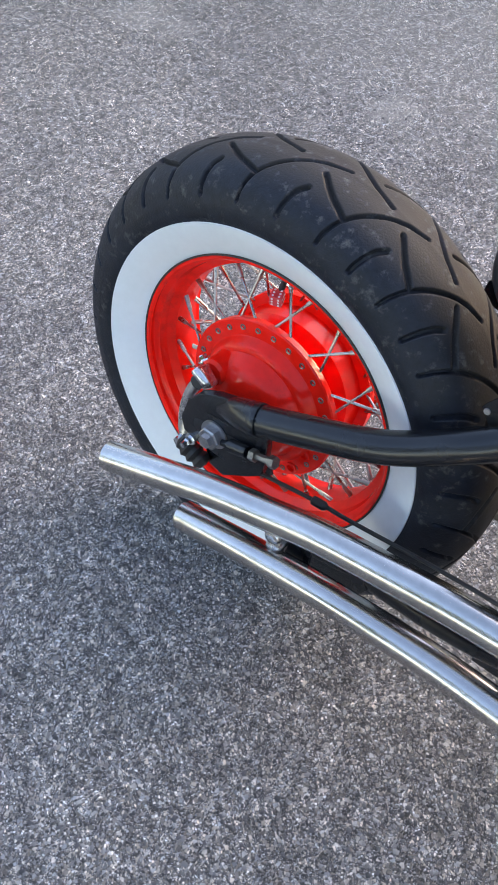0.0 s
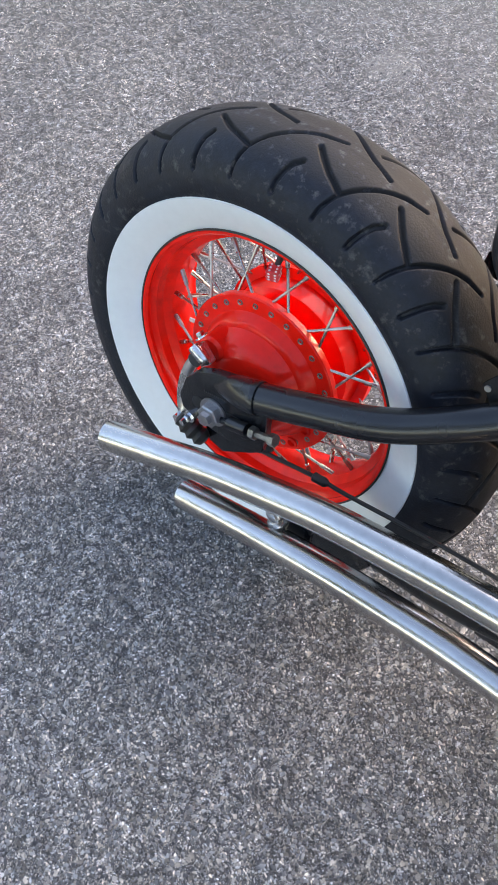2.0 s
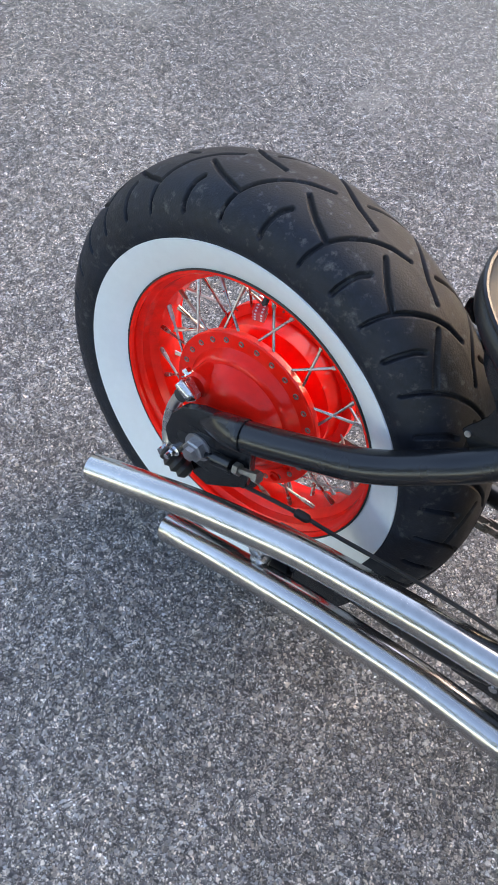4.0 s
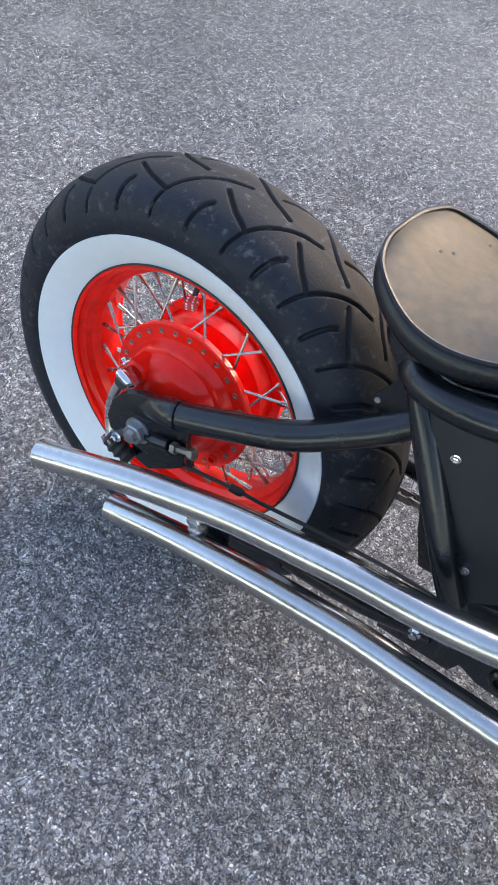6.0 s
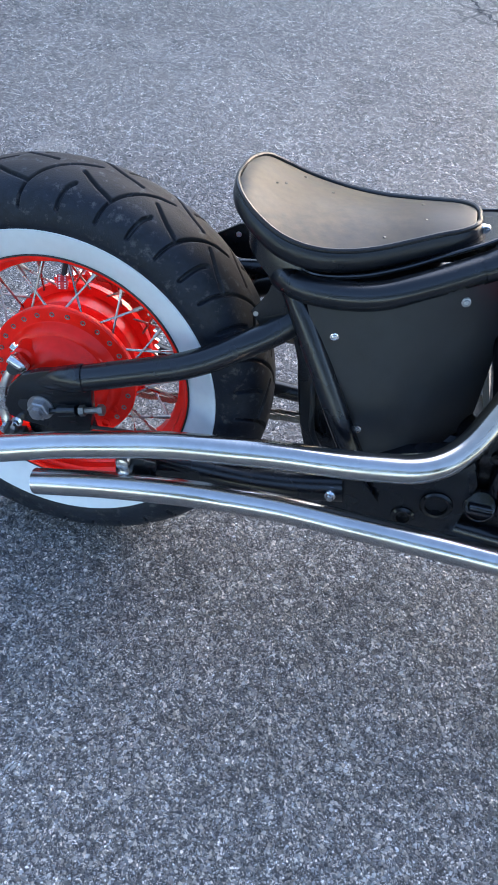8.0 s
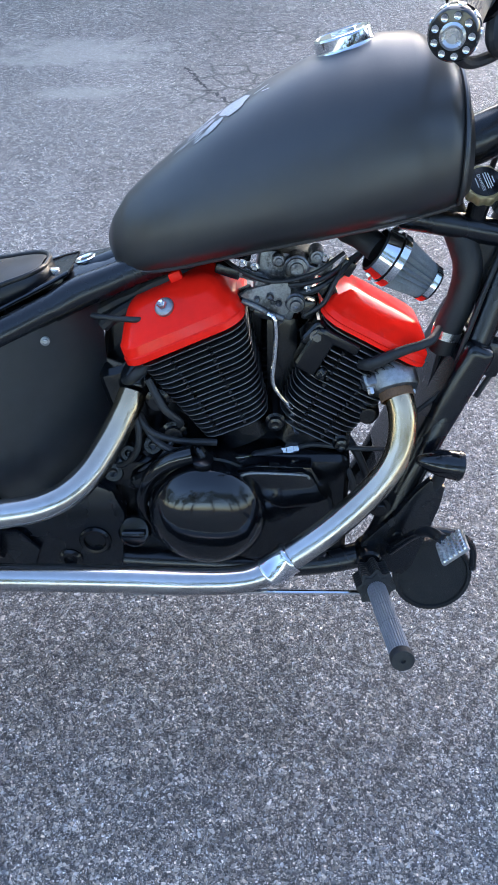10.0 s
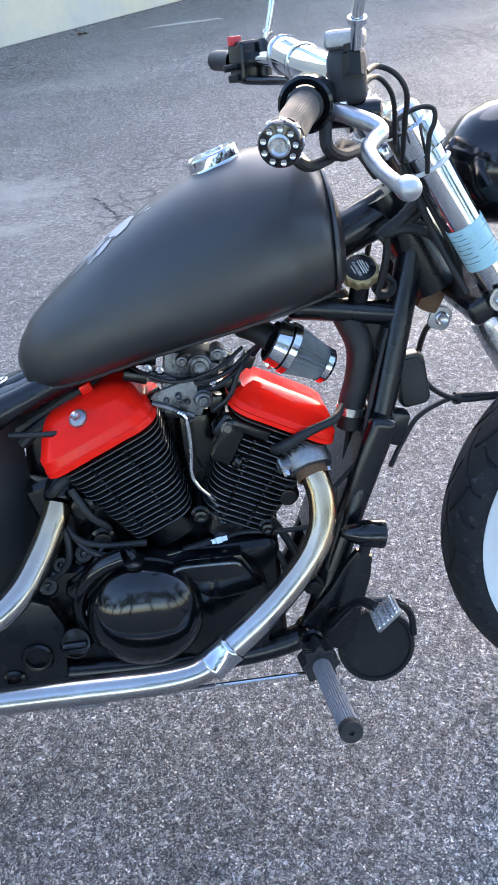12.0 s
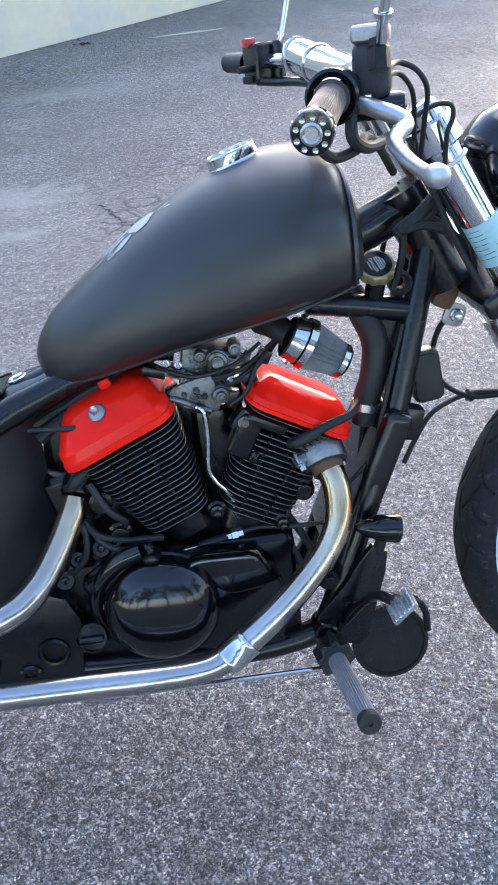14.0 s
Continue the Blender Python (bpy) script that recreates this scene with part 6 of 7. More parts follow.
for h, k_ in ((.040, .90), (.043, 1), (.093, 1), (.094, 1.06), (.098, 1.06), (.099, 1), (.135, 1), (.136, 1.06), (.140, 1.06), (.141, 1), (L - .012, 1.0), (L - .010, .95)):
    rings.append([pm @ V(.0138 * k_ * (1 if j % 3 else .88) * math.cos(2 * math.pi * j / 72), .0138 * k_ * (1 if j % 3 else .88) * math.sin(2 * math.pi * j / 72), h) for j in range(72)])
loft(bm, rings)
part("peg_sleeve", bm, GREY_RUBBER, peg, "ribbed grey rubber sleeve", sharp=20)
bm = nb()
lathe(bm, [(L - .012, .0148), (L - .002, .0152), (L, .0142), (L, .0035), (L - .003, .003), (L - .003, 0)], pm, 36)
part("peg_end", bm, BLACK_RUBBER, peg)
# brake pedal with studded pad
bike_tube("brake_pedal", [(1.03, -.135, .300), (1.052, -.160, .345), (1.068, -.190, .378), (1.082, -.220, .388)], .0075, BLACK_SATIN, "bent black steel brake pedal", seg=12)
padm = Matrix(((0.088, 0.718, -0.690, 1.091), (-0.988, -0.025, -0.152, -.236), (-0.127, 0.695, 0.707, .388), (0, 0, 0, 1)))
bm = nb()
box(bm, (0.035, .042, .007), padm, .002)
pad = part("pedal_pad", bm, BRIGHT_ALU, bike, "studded alloy pedal pad")
for i in range(5):
    for j in range(6):
        bm = nb()
        lathe(bm, [(0, .0032), (.003, .0024), (.0034, 0)], padm @ Matrix.Translation((-0.0147 + j * 0.0059, -.0160 + i * .0080, .003)), 8)
        part("pad_stud", bm, STEEL, pad)
# round horn with a milled edge
hm = right(1.107, -.085, .214) @ Matrix.Rotation(radians(-12), 4, "X")
bm = nb()
rings = []
for h, k_ in ((-.020, .86), (-.004, .98), (0, 1.0), (.008, 1.0), (.010, .97), (.011, .90), (.007, .87), (.009, .5), (.010, .2)):
    rings.append([hm @ V(.0605 * k_ * (1 + (.018 if k_ > .95 and j % 2 else 0)) * math.cos(2 * math.pi * j / 120), .0605 * k_ * (1 + (.018 if k_ > .95 and j % 2 else 0)) * math.sin(2 * math.pi * j / 120), h) for j in range(120)])
loft(bm, rings)
horn = part("horn", bm, HORN, bike, "round black horn with a milled edge", sharp=25)
bike_tube("horn_bracket", [(1.165, -.100, .235), (1.160, -.100, .275), (1.135, -.105, .305), (1.09, -.105, .315)], .0055, BLACK_SATIN, seg=10)

# ---------- handlebar controls ----------
g0, g1 = V(1.012, -.352, 1.031), V(.974, -.470, 1.0135)
gm = along(g0, g1)
GL = (g1 - g0).length
bm = nb()
rings = []
for h, k_ in ((0, 1.15), (.004, 1.15), (.006, 1.0), (GL - .012, 1.0), (GL - .010, .9)):
    rings.append([gm @ V(.0142 * k_ * (1 if j % 2 or k_ > 1.1 else .965) * math.cos(2 * math.pi * j / 96), .0142 * k_ * (1 if j % 2 or k_ > 1.1 else .965) * math.sin(2 * math.pi * j / 96), h) for j in range(96)])
loft(bm, rings)
grip = part("throttle_grip", bm, DARK_GREY, bike, "dark grey ribbed rubber throttle grip", sharp=20)
bm = nb()
lathe(bm, [(GL - .012, .0150), (GL - .009, .0170), (GL + .004, .0170), (GL + .006, .0156), (GL + .007, .008)], gm, 40)
part("bar_end", bm, BLACK_GLOSS, grip, "black drilled bar end weight")
bm = nb()
lathe(bm, [(GL + .004, .0088), (GL + .008, .0088), (GL + .009, .007), (GL + .007, .005), (GL + .007, 0)], gm, 24)
part("end_bolt", bm, STEEL, grip)
for i in range(9):
    a = 2 * math.pi * i / 9
    bm = nb()
    lathe(bm, [(0, .0026), (.0016, .0024), (.0006, 0)], gm @ Matrix.Translation((.0124 * math.cos(a), .0124 * math.sin(a), GL + .0060)), 12)
    part("end_dimple", bm, CHROME, grip)
    bm = nb()
    lathe(bm, [(0, .0030), (.0012, .0028), (.0004, 0)], gm @ Matrix.Rotation(a, 4, "Z") @ Matrix.Translation((.0167, 0, GL - .003)) @ Matrix.Rotation(radians(90), 4, "Y"), 12)
    part("end_dimple", bm, CHROME, grip)
bm = nb()
lathe(bm, [(-.030, .020), (-.028, .023), (-.008, .0245), (-.002, .0245), (.0, .022), (-.002, .017)], gm, 36)
house = part("throttle_housing", bm, BLACK_GLOSS, bike, "black throttle housing")
bm = nb()
box(bm, (.038, .034, .050), gm @ Matrix.Translation((.004, -.004, -.030)), .008, 3)
part("switch_block", bm, BLACK_SATIN, house)
mc = V(1.058, -.315, 1.048)
bm = nb()
box(bm, (.035, .034, .050), Matrix.Translation(mc + V(0, 0, .002)) @ Matrix.Rotation(radians(-18), 4, "Z"), .013, 4)
master = part("brake_reservoir", bm, DARK_GREY, bike, "black brake fluid reservoir with a dull metal lid")
bm = nb()
box(bm, (.0355, .0345, .016), Matrix.Translation(mc + V(0, 0, .032)) @ Matrix.Rotation(radians(-18), 4, "Z"), .006, 3)
part("lid", bm, ZINC, master, "cloudy grey lid")
bm = nb()
lathe(bm, [(-.03, .012), (.03, .012), (.034, .010), (.034, 0)], along(mc + V(-.004, 0, -.03), mc + V(.05, -.02, -.03)), 20)
part("master_cylinder", bm, BLACK_SATIN, master)
bm = nb()
lathe(bm, [(0, .010), (.018, .010), (.020, .0075), (.026, .0075), (.026, 0)], pose(1.060, -.335, 1.050, -8, 0, 0), 6)
part("mirror_socket", bm, BLACK_SATIN, master)
bm = nb()
tube(bm, [(1.034, -.325, 1.024, .0070), (1.046, -.335, 1.021, .0078), (1.060, -.345, 1.015, .0080), (1.072, -.356, 1.009, .0078), (1.0755, -.364, 1.003, .0074), (1.066, -.374, .998, .0072), (1.059, -.385, .993, .0070), (1.058, -.400, .987, .0068), (1.060, -.430, .979, .0064), (1.063, -.458, .974, .0062), (1.0640, -.472, .973, .0070), (1.0650, -.480, .9728, .0092), (1.0660, -.488, .9726, .0098), (1.0670, -.494, .9724, .0080), (1.0675, -.4975, .972, .003)], .007, 18, step=5)
lever = part("brake_lever", bm, BRIGHT_ALU, bike, "cast alloy brake lever with a ball end")
bolt(lever, pose(1.050, -.325, 1.024), .006, .006)
for pts, r in (([(.996, -.352, 1.004), (1.000, -.362, .988), (1.015, -.350, .980), (1.040, -.33, .985), (1.055, -.29, .99), (1.09, -.2, .97), (1.13, -.1, .93)], .0050), ([(1.03, -.345, 1.015), (1.03, -.350, .995), (1.045, -.335, .985), (1.065, -.31, .985)], .0060),
               ([(1.085, -.27, 1.050), (1.108, -.22, 1.053), (1.127, -.22, 1.044), (1.138, -.22, 1.025), (1.141, -.20, .995), (1.15, -.15, .95)], .0030), ([(1.085, -.26, 1.040), (1.108, -.21, 1.043), (1.122, -.20, 1.034), (1.132, -.19, 1.015), (1.14, -.16, .97)], .0028),
               ([(1.115, -.17, .975), (1.141, -.155, .993), (1.168, -.150, 1.004), (1.186, -.150, 1.002), (1.189, -.148, .988), (1.183, -.145, .97), (1.185, -.13, .93)], .0030), ([(1.06, -.30, 1.02), (1.10, -.22, 1.005), (1.135, -.15, .99), (1.155, -.08, .97)], .0060),
               ([(1.145, -.060, .847), (1.163, -.062, .855), (1.188, -.062, .868), (1.21, -.05, .89)], .0060), ([(1.163, -.062, .855), (1.188, -.062, .862), (1.206, -.062, .850), (1.225, -.062, .832), (1.238, -.060, .815), (1.236, -.06, .835), (1.225, -.06, .88), (1.205, -.06, .92)], .0042), ([(1.165, -.085, .950), (1.18, -.09, .91), (1.20, -.09, .86), (1.225, -.09, .81), (1.245, -.10, .77)], .0045),
               ([(1.175, -.075, .945), (1.195, -.085, .90), (1.23, -.085, .83), (1.245, -.07, .78)], .0055)):
    bike_tube("control_cable", pts, r, BLACK_RUBBER, seg=10)
for pts, r in (([(1.142, -.060, .846), (1.152, -.064, .856), (1.170, -.066, .868), (1.19, -.06, .885)], .0080), ([(1.150, -.066, .852), (1.172, -.068, .856), (1.196, -.068, .850), (1.212, -.068, .842)], .0065), ([(1.150, -.060, .852), (1.152, -.056, .83), (1.148, -.05, .80), (1.140, -.04, .77)], .0050)):
    pts = [(q[0], q[1], q[2], r * (1.0 + .14 * (i % 2))) for i, q in enumerate([tuple(v[:3]) for v in spline(pts, 5)])]
    bike_tube("wrapped_loom", pts, r, BLACK_RUBBER, "cloth-taped wiring loom", seg=9, step=2)
# mirrors
def mirror(stem, centre, facing, up, w, h, parent_label):
    ob = bike_tube("mirror_stem", stem, .0052, CHROME, parent_label, seg=14)
    z = Vector(facing).normalized()
    x = Vector(up).cross(z).normalized()
    y = z.cross(x)
    m = Matrix(((x.x, y.x, z.x, centre[0]), (x.y, y.y, z.y, centre[1]), (x.z, y.z, z.z, centre[2]), (0, 0, 0, 1)))
    out = rounded(w, h, w * .38, 7)
    bm = nb()
    loft(bm, [[m @ V(px_ * k_, py_ * k_, dz) for px_, py_ in out] for dz, k_ in ((.004, .96), (.005, 1.0), (-.002, 1.02), (-.006, .98), (-.010, .85), (-.012, .5), (-.0125, .2))])
    shell = part("mirror_shell", bm, CHROME, ob)
    bm = nb()
    vs = [bm.verts.new(m @ V(px_ * .94, py_ * .94, .0052)) for px_, py_ in out]
    bm.faces.new(vs)
    part("mirror_glass", bm, MIRROR, ob)
    s = stem[0]
    bm = nb()
    lathe(bm, [(0, .006), (.0, .0085), (.004, .0085), (.004, .006)], along(s, stem[1]) @ Matrix.Translation((0, 0, .022)), 24)
    part("stem_nut", bm, CHROME, ob)
    return ob


mirror([(1.062, -.338, 1.072), (1.062, -.348, 1.094), (1.066, -.358, 1.122), (1.078, -.360, 1.152), (1.087, -.361, 1.170), (1.080, -.364, 1.178), (1.056, -.376, 1.180), (1.036, -.395, 1.176)], (1.034, -.402, 1.190), (-.76, .56, .42), (0, 0, 1), .052, .094, "chromed mirror on a bent stem")
mirror([(1.055, .325, 1.085), (1.064, .320, 1.108), (1.076, .320, 1.155), (1.086, .321, 1.200), (1.082, .330, 1.216), (1.072, .350, 1.226), (1.062, .372, 1.236)], (1.054, .392, 1.244), (-.60, -.78, -.05), (0, 0, 1), .074, .098, "chromed mirror on a bent stem")
# left grip and switch
l0, l1 = V(1.013, .385, 1.0705), V(.986, .455, 1.0745)
lm_ = along(l0, l1)
bm = nb()
lathe(bm, [(-.004, .019), (.0, .019), (.002, .0165), ((l1 - l0).length, .0165), ((l1 - l0).length + .004, .013), ((l1 - l0).length + .004, 0)], lm_, 32)
part("left_grip", bm, BLACK_RUBBER, bike, "black rubber grip")
bm = nb()
box(bm, (.050, .050, .062), Matrix.Translation((1.032, .348, 1.068)) @ Matrix.Rotation(radians(22), 4, "Z"), .009, 3)
sw = part("switch_gear", bm, BLACK_SATIN, bike, "black switch housing with a red switch")
bm = nb()
box(bm, (.020, .014, .014), Matrix.Translation((1.012, .345, 1.100)) @ Matrix.Rotation(radians(22), 4, "Z"), .003)
part("red_switch", bm, RED_POST, sw)
bm = nb()
lathe(bm, [(0, .005), (.022, .0055), (.024, 0)], along((1.010, .335, 1.062), (.98, .32, 1.06)), 12)
box(bm, (.016, .016, .012), Matrix.Translation((1.004, .34, 1.045)), .003)
part("switch_knob", bm, BLACK_RUBBER, sw)
bm = nb()
lathe(bm, [(-.03, .010), (.018, .010), (.024, .008), (.024, 0)], pose(1.056, .325, 1.075), 20)
part("mirror_clamp", bm, BLACK_SATIN, sw)
bm = nb()
tube(bm, [(1.02, .33, 1.042), (1.05, .30, 1.038), (1.075, .26, 1.036), (1.10, .20, 1.03)], .007, 12)
part("clutch_perch", bm, BLACK_SATIN, sw)
for y in (.195, .262):
    i = min(range(len(BAR)), key=lambda q: abs(BAR[q][1] - y))
    a = V(*BAR[i][:3]); b = V(*BAR[min(i + 1, len(BAR) - 1)][:3])
    bm = nb()
    lathe(bm, [(-.005, .0245), (-.005, .0275), (-.003, .0285), (.003, .0285), (.005, .0275), (.005, .0245)], along(a, b), 32)
    part("bar_ring", bm, CHROME, bar)
for y in (-.04, .04):
    bm = nb()
    tube(bm, [(1.120, y, 1.030), (1.128, y, 1.000), (1.14, y, .975)], .016, 18)
    part("riser", bm, CHROME, bike, "chromed handlebar riser")
# red dice valve cap on the far side of the rear rim
bm = nb()
box(bm, (.016, .016, .016), Matrix.Translation((-.003, -.034, AX + .156)) @ Matrix.Rotation(radians(20), 4, "Z") @ Matrix.Rotation(radians(15), 4, "X"), .002)
die = part("valve_cap", bm, RED_POST, rear_rim, "red dice-shaped valve cap with white pips")
dm = Matrix.Translation((-.003, -.034, AX + .156)) @ Matrix.Rotation(radians(20), 4, "Z") @ Matrix.Rotation(radians(15), 4, "X")
bm = nb()
for face in (Matrix(), Matrix.Rotation(radians(90), 4, "X"), Matrix.Rotation(radians(-90), 4, "Y"), Matrix.Rotation(radians(90), 4, "Y")):
    for px_ in (-.004, .004):
        for py_ in (-.0048, 0, .0048):
            lathe(bm, [(.0078, .0017), (.0083, .0014), (.0084, 0)], dm @ face @ Matrix.Translation((px_, py_, 0)), 8)
pips = part("pips", bm, WHITE_PAINT, rear_rim)
pips["kind"] = "stuff"
bike_tube("valve_stem", [(-.003, -.030, AX + .160), (-.004, -.018, AX + .178)], .004, BLACK_RUBBER, parent=rear_rim, seg=10)
# side stand on the far side
bm = nb()
tube(bm, [(.70, .12, .26), (.66, .20, .13), (.63, .262, .058)], .011, 14)
stand = part("side_stand", bm, BLACK_SATIN, bike, "black side stand folded out")

# ---------- yard ----------
def red_post():
    bm = nb()
    lathe(bm, [(0, 0), (0, .115), (.02, .118), (.06, .112), (2.6, .112), (2.62, .10), (2.62, 0)], Matrix.Translation((4.62, 9.50, 0)), 40)
    return tagged(link_mesh("post", bm, RED_POST), "red painted round steel post near the wall", "post")


red_post()


def flat_patch(name, centre, rx, ry, ang, mat, z, label, cat, seed):
    r = random.Random(seed)
    bm = nb()
    n = 40
    pts = []
    for i in range(n):
        a = 2 * math.pi * i / n
        k_ = 1 + r.uniform(-.10, .10)
        x, y = rx * k_ * math.cos(a), ry * k_ * math.sin(a)
        pts.append((centre[0] + x * math.cos(ang) - y * math.sin(ang), centre[1] + x * math.sin(ang) + y * math.cos(ang)))
    lowv = [bm.verts.new((x, y, .0005)) for x, y in pts]
    topv = [bm.verts.new((centre[0] + (x - centre[0]) * .985, centre[1] + (y - centre[1]) * .985, z)) for x, y in pts]
    for i in range(n):
        bm.faces.new((lowv[i], lowv[(i + 1) % n], topv[(i + 1) % n], topv[i]))
    bm.faces.new(topv)
    return tagged(link_mesh(name, bm, mat), label, cat, kind="structure")


CONCRETE = material("pale_concrete", (0.42, 0.39, 0.33), 0.85, var=0.15, scale=5, bump=0.4, bump_scale=80, spec=0.25)
flat_patch("pavement_patch", (4.55, 9.15), .95, .34, .55, CONCRETE, .006, "pale worn concrete patch in the asphalt", "concrete patch", 3)
flat_patch("pavement_strip", (1.10, 6.52), .30, .03, .10, CONCRETE, .005, "thin pale strip of concrete in the asphalt", "concrete patch", 5)
# leaves and dirt at the wall's foot
r5 = random.Random(5)
LEAF = material("dry_leaf", (0.10, 0.055, 0.03), 0.7, var=0.35, scale=30)
bm = nb()
for i in range(160):
    t = r5.uniform(0, 13)
    p = WALL_A + wdir * (t - 5) + V(wdir.y, -wdir.x, 0) * abs(r5.gauss(0, .09)) + V(wdir.y, -wdir.x, 0) * .02
    s = r5.uniform(.008, .026)
    a = r5.uniform(0, 6.3)
    q = [V(s * math.cos(a + k_ * math.pi / 2) * (1 if k_ % 2 else .55), s * math.sin(a + k_ * math.pi / 2) * (1 if k_ % 2 else .55), .001 + r5.uniform(0, .012)) for k_ in range(4)]
    vs = [bm.verts.new(p + v) for v in q]
    bm.faces.new((vs[0], vs[1], vs[2])); bm.faces.new((vs[0], vs[2], vs[3]))
tagged(link_mesh("leaf_litter", bm, LEAF), "dry brown leaves and dirt along the wall", "leaves", kind="stuff")
bm = nb()
for i in range(14):
    p = V(.27, 6.50, 0) + V(r5.gauss(0, .04), r5.gauss(0, .03), 0)
    s = r5.uniform(.015, .03)
    a = r5.uniform(0, 6.3)
    vs = [bm.verts.new(p + V(s * math.cos(a + k_ * 1.57) * (1 if k_ % 2 else .5), s * math.sin(a + k_ * 1.57) * (1 if k_ % 2 else .5), .002 + r5.uniform(0, .02))) for k_ in range(4)]
    bm.faces.new((vs[0], vs[1], vs[2])); bm.faces.new((vs[0], vs[2], vs[3]))
tagged(link_mesh("leaf_heap", bm, LEAF), "small heap of dark dry leaves on the asphalt", "leaves", kind="stuff")
# ragged crack
TAR = material("crack_tar", (0.05, 0.05, 0.052), 0.8, var=0.3, scale=40, bump=0.4)
bm = nb()
pts = [V(.52, 2.74, 0), V(.56, 2.64, 0), V(.60, 2.55, 0), V(.65, 2.45, 0), V(.72, 2.36, 0), V(.79, 2.27, 0), V(.86, 2.19, 0), V(.93, 2.14, 0), V(1.02, 2.06, 0)]
line = [Vector(q) for q in spline([tuple(p) for p in pts], 10)]
prev = None
for i, p in enumerate(line):
    w = .0042 * r5.uniform(.3, 1.6)
    o = V(r5.uniform(-.014, .014), r5.uniform(-.014, .014), .0012)
    cur = (bm.verts.new(p + o + V(w, w, 0)), bm.verts.new(p + o - V(w, w, 0)))
    if prev:
        bm.faces.new((prev[0], cur[0], cur[1], prev[1]))
    prev = cur
tagged(link_mesh("ground_crack", bm, TAR), "thin dark crack in the asphalt", "crack", kind="structure")


# ---------- trees behind: four for the mirror, six added unseen as shade ---
BARK = material("bark", (0.09, 0.07, 0.05), 0.9, var=0.4, scale=6, bump=0.8, bump_scale=30)
LEAVES = material("foliage", (0.055, 0.085, 0.028), 0.6, var=0.4, scale=1.5, spec=0.3)


def tree(name, x, y, height, seed):
    r = random.Random(seed)
    root = new(name)
    root.location = (x, y, 0)
    tagged(root, "leafy green tree at the edge of the yard, out of direct view", "tree", "trees by the yard")
    bm = nb()
    tube(bm, [(0, 0, 0, .20), (.05, .02, height * .25, .15), (-.05, .05, height * .5, .11), (0, 0, height * .8, .05)], .15, 12)
    for i in range(7):
        a = r.uniform(0, 6.3)
        z0 = height * r.uniform(.3, .6)
        L_ = height * r.uniform(.2, .35)
        tube(bm, [(0, 0, z0, .06), (L_ * .5 * math.cos(a), L_ * .5 * math.sin(a), z0 + L_ * .4, .04), (L_ * math.cos(a), L_ * math.sin(a), z0 + L_ * .9, .015)], .05, 7, step=3)
    part("trunk", bm, BARK, root)
    verts, faces = [], []
    centres = [(r.gauss(0, height * .17), r.gauss(0, height * .17), height * r.uniform(.36, .98), height * r.uniform(.07, .14)) for _ in range(34)]
    for cx_, cy_, cz_, rad_ in centres:
        for i in range(130):
            u = Vector((r.gauss(0, 1), r.gauss(0, 1), r.gauss(0, 1))).normalized() * rad_ * r.uniform(.5, 1.15)
            p = Vector((cx_, cy_, cz_)) + u
            a = Vector((r.gauss(0, 1), r.gauss(0, 1), r.gauss(0, 1))).normalized() * r.uniform(.05, .10)
            b = a.cross(Vector((r.gauss(0, 1), r.gauss(0, 1), r.gauss(0, 1)))).normalized() * r.uniform(.03, .06)
            n0 = len(verts)
            verts += [p - a, p + b, p + a, p - b]
            faces.append((n0, n0 + 1, n0 + 2, n0 + 3))
    me = bpy.data.meshes.new("crown")
    me.from_pydata([tuple(v) for v in verts], [], faces)
    me.materials.append(LEAVES)
    ob = new("crown", me)
    ob.parent = root


# the last six are unseen, added to darken near ground and reflections
for i, (x, y, h) in enumerate(((-11.5, -4.2, 5.6), (-12.5, -7.4, 6.4), (-10.6, -1.4, 4.6), (-9.0, -10.5, 6.0), (-5.0, -10.0, 6.6), (-1.6, -7.6, 6.0), (1.2, -8.2, 6.8), (4.2, -7.4, 6.2), (7.2, -7.8, 6.6), (10.0, -5.0, 6.0))):
    tree("tree", x, y, h, 20 + i)

# ---------- loose stone chips standing proud of the asphalt ----------
CHIP = material("stone_chip", (0.16, 0.16, 0.163), 0.75, var=0.25, scale=60, spec=0.35)


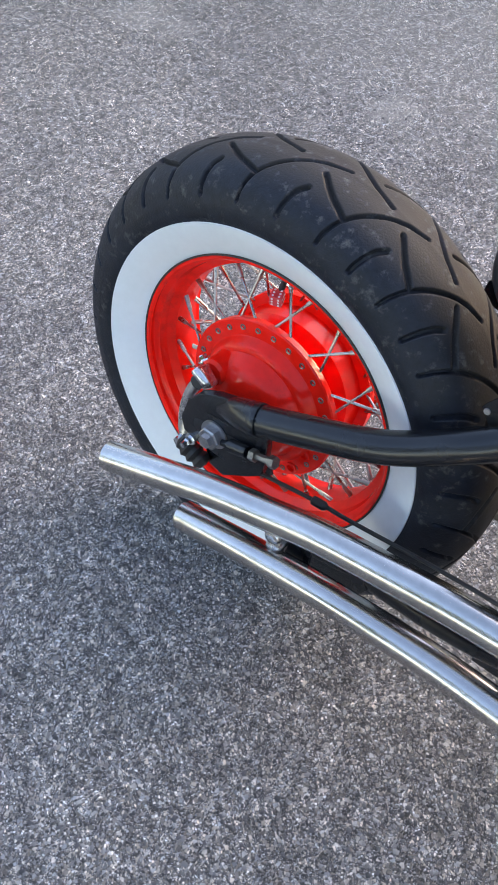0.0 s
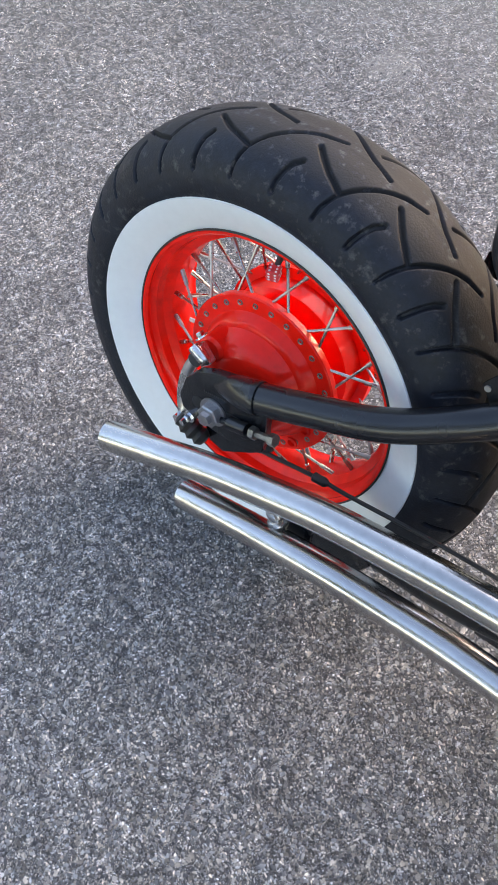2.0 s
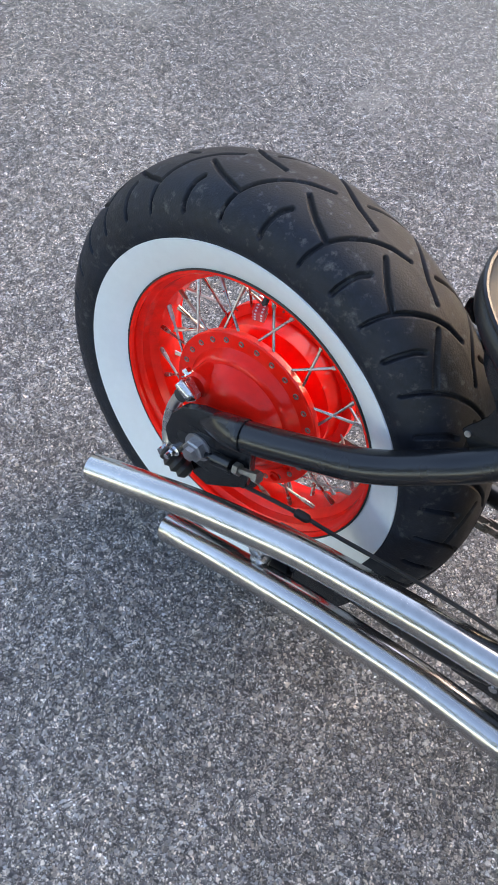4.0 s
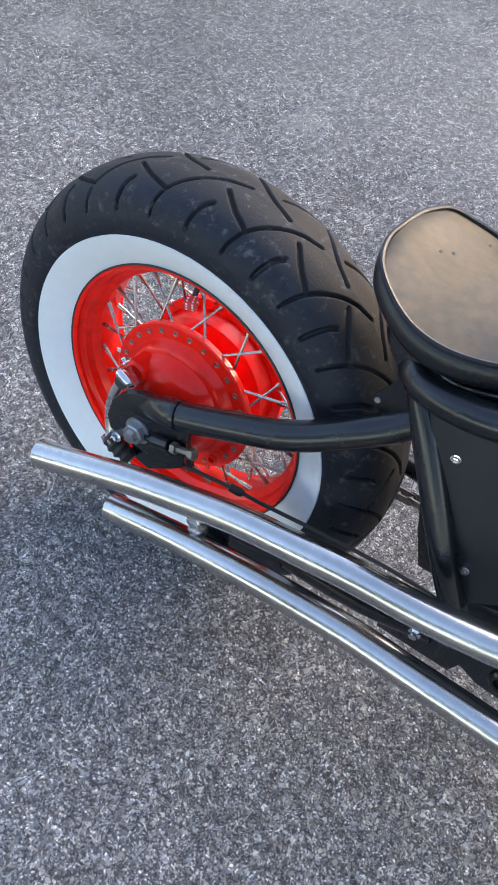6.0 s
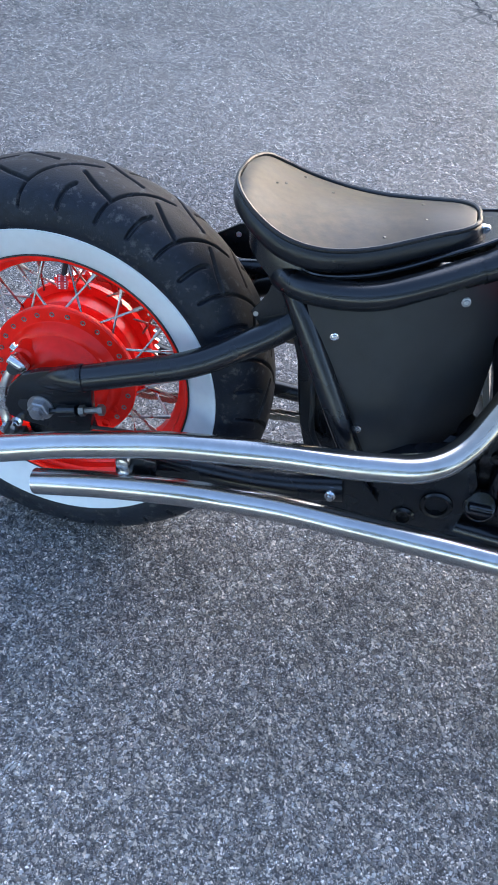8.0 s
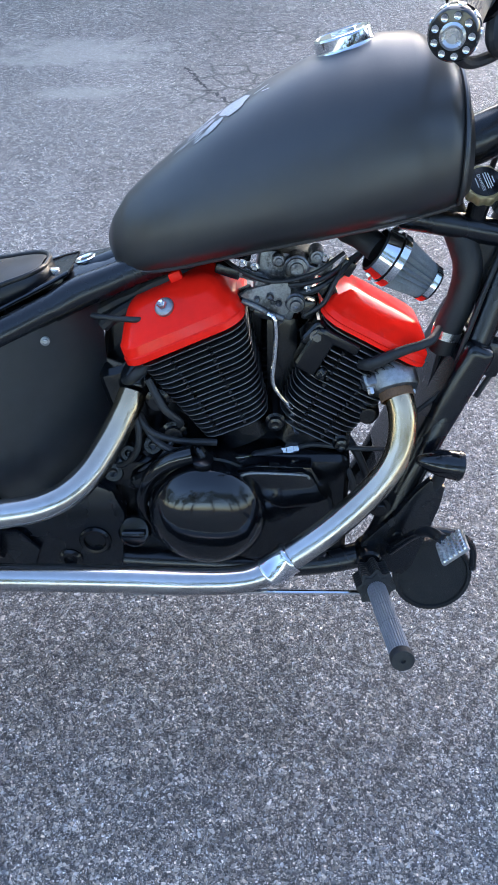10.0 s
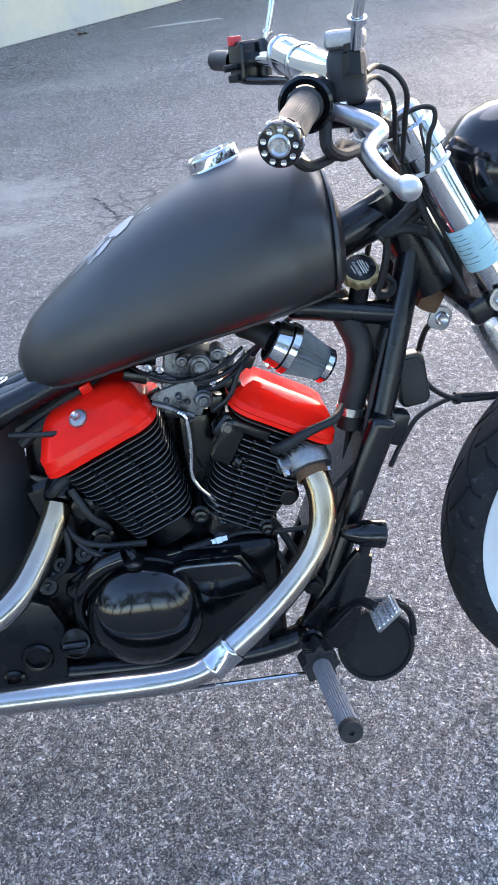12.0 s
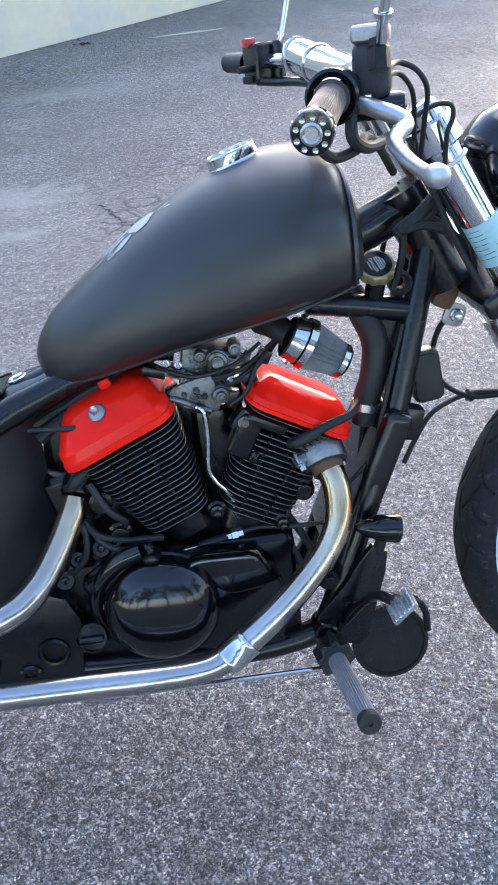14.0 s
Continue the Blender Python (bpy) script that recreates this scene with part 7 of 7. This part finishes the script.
def chip_tones(m):
    n, k = m.node_tree.nodes, m.node_tree.links
    b = n["Principled BSDF"]
    geo = n.new("ShaderNodeNewGeometry")
    ramp = n.new("ShaderNodeValToRGB")
    e = ramp.color_ramp.elements
    e[0].position, e[0].color = 0.0, (0.05, 0.051, 0.055, 1)
    e[1].position, e[1].color = 1.0, (0.50, 0.49, 0.47, 1)
    for pos, col in ((0.45, (0.13, 0.131, 0.135, 1)), (0.8, (0.22, 0.219, 0.217, 1)), (0.95, (0.33, 0.325, 0.32, 1))):
        q = ramp.color_ramp.elements.new(pos); q.color = col
    k.new(geo.outputs["Random Per Island"], ramp.inputs["Fac"])
    k.new(ramp.outputs[0], b.inputs["Base Color"])


chip_tones(CHIP)
rng = np.random.default_rng(7)
N = 70000
cx_ = rng.uniform(-.75, 2.0, N)
cy_ = -.75 + 1.95 * rng.uniform(0, 1, N) ** 1.6
size = np.clip(rng.lognormal(math.log(.0021), .40, N), .001, .0056)
sides = 5
ang0 = rng.uniform(0, 2 * math.pi, N)
stretch = rng.uniform(.55, 1.0, N)
verts = np.zeros((N, sides * 2, 3))
for j in range(sides):
    a = 2 * math.pi * j / sides + rng.uniform(-.5, .5, N)
    rad = size * rng.uniform(.60, 1.25, N)
    u, w = rad * np.cos(a), rad * np.sin(a) * stretch
    x = u * np.cos(ang0) - w * np.sin(ang0)
    y = u * np.sin(ang0) + w * np.cos(ang0)
    top = rng.uniform(.55, .85, N)
    verts[:, j] = np.stack([cx_ + x, cy_ + y, np.full(N, -.0006)], -1)
    verts[:, sides + j] = np.stack([cx_ + x * top, cy_ + y * top, size * rng.uniform(.15, .5, N)], -1)
base = (np.arange(N) * sides * 2)[:, None]
quads = np.array([[j, (j + 1) % sides, sides + (j + 1) % sides, sides + j] for j in range(sides)])
cap_ = np.array([sides + j for j in range(sides)])
loops = np.concatenate([(base[:, :, None] + quads[None]).reshape(N, -1), base + cap_[None]], 1).ravel().astype(np.int32)
counts = np.tile(np.array([4] * sides + [sides], np.int32), N)
me = bpy.data.meshes.new("asphalt_chips")
me.vertices.add(N * sides * 2); me.vertices.foreach_set("co", verts.ravel())
me.loops.add(len(loops)); me.loops.foreach_set("vertex_index", loops)
me.polygons.add(len(counts))
me.polygons.foreach_set("loop_start", np.r_[0, np.cumsum(counts)[:-1]].astype(np.int32))
me.update(calc_edges=True); me.validate()
me.materials.append(CHIP)
tagged(new("asphalt_chips", me), "small angular stone chips bedded in the asphalt", "stone chips", kind="stuff")
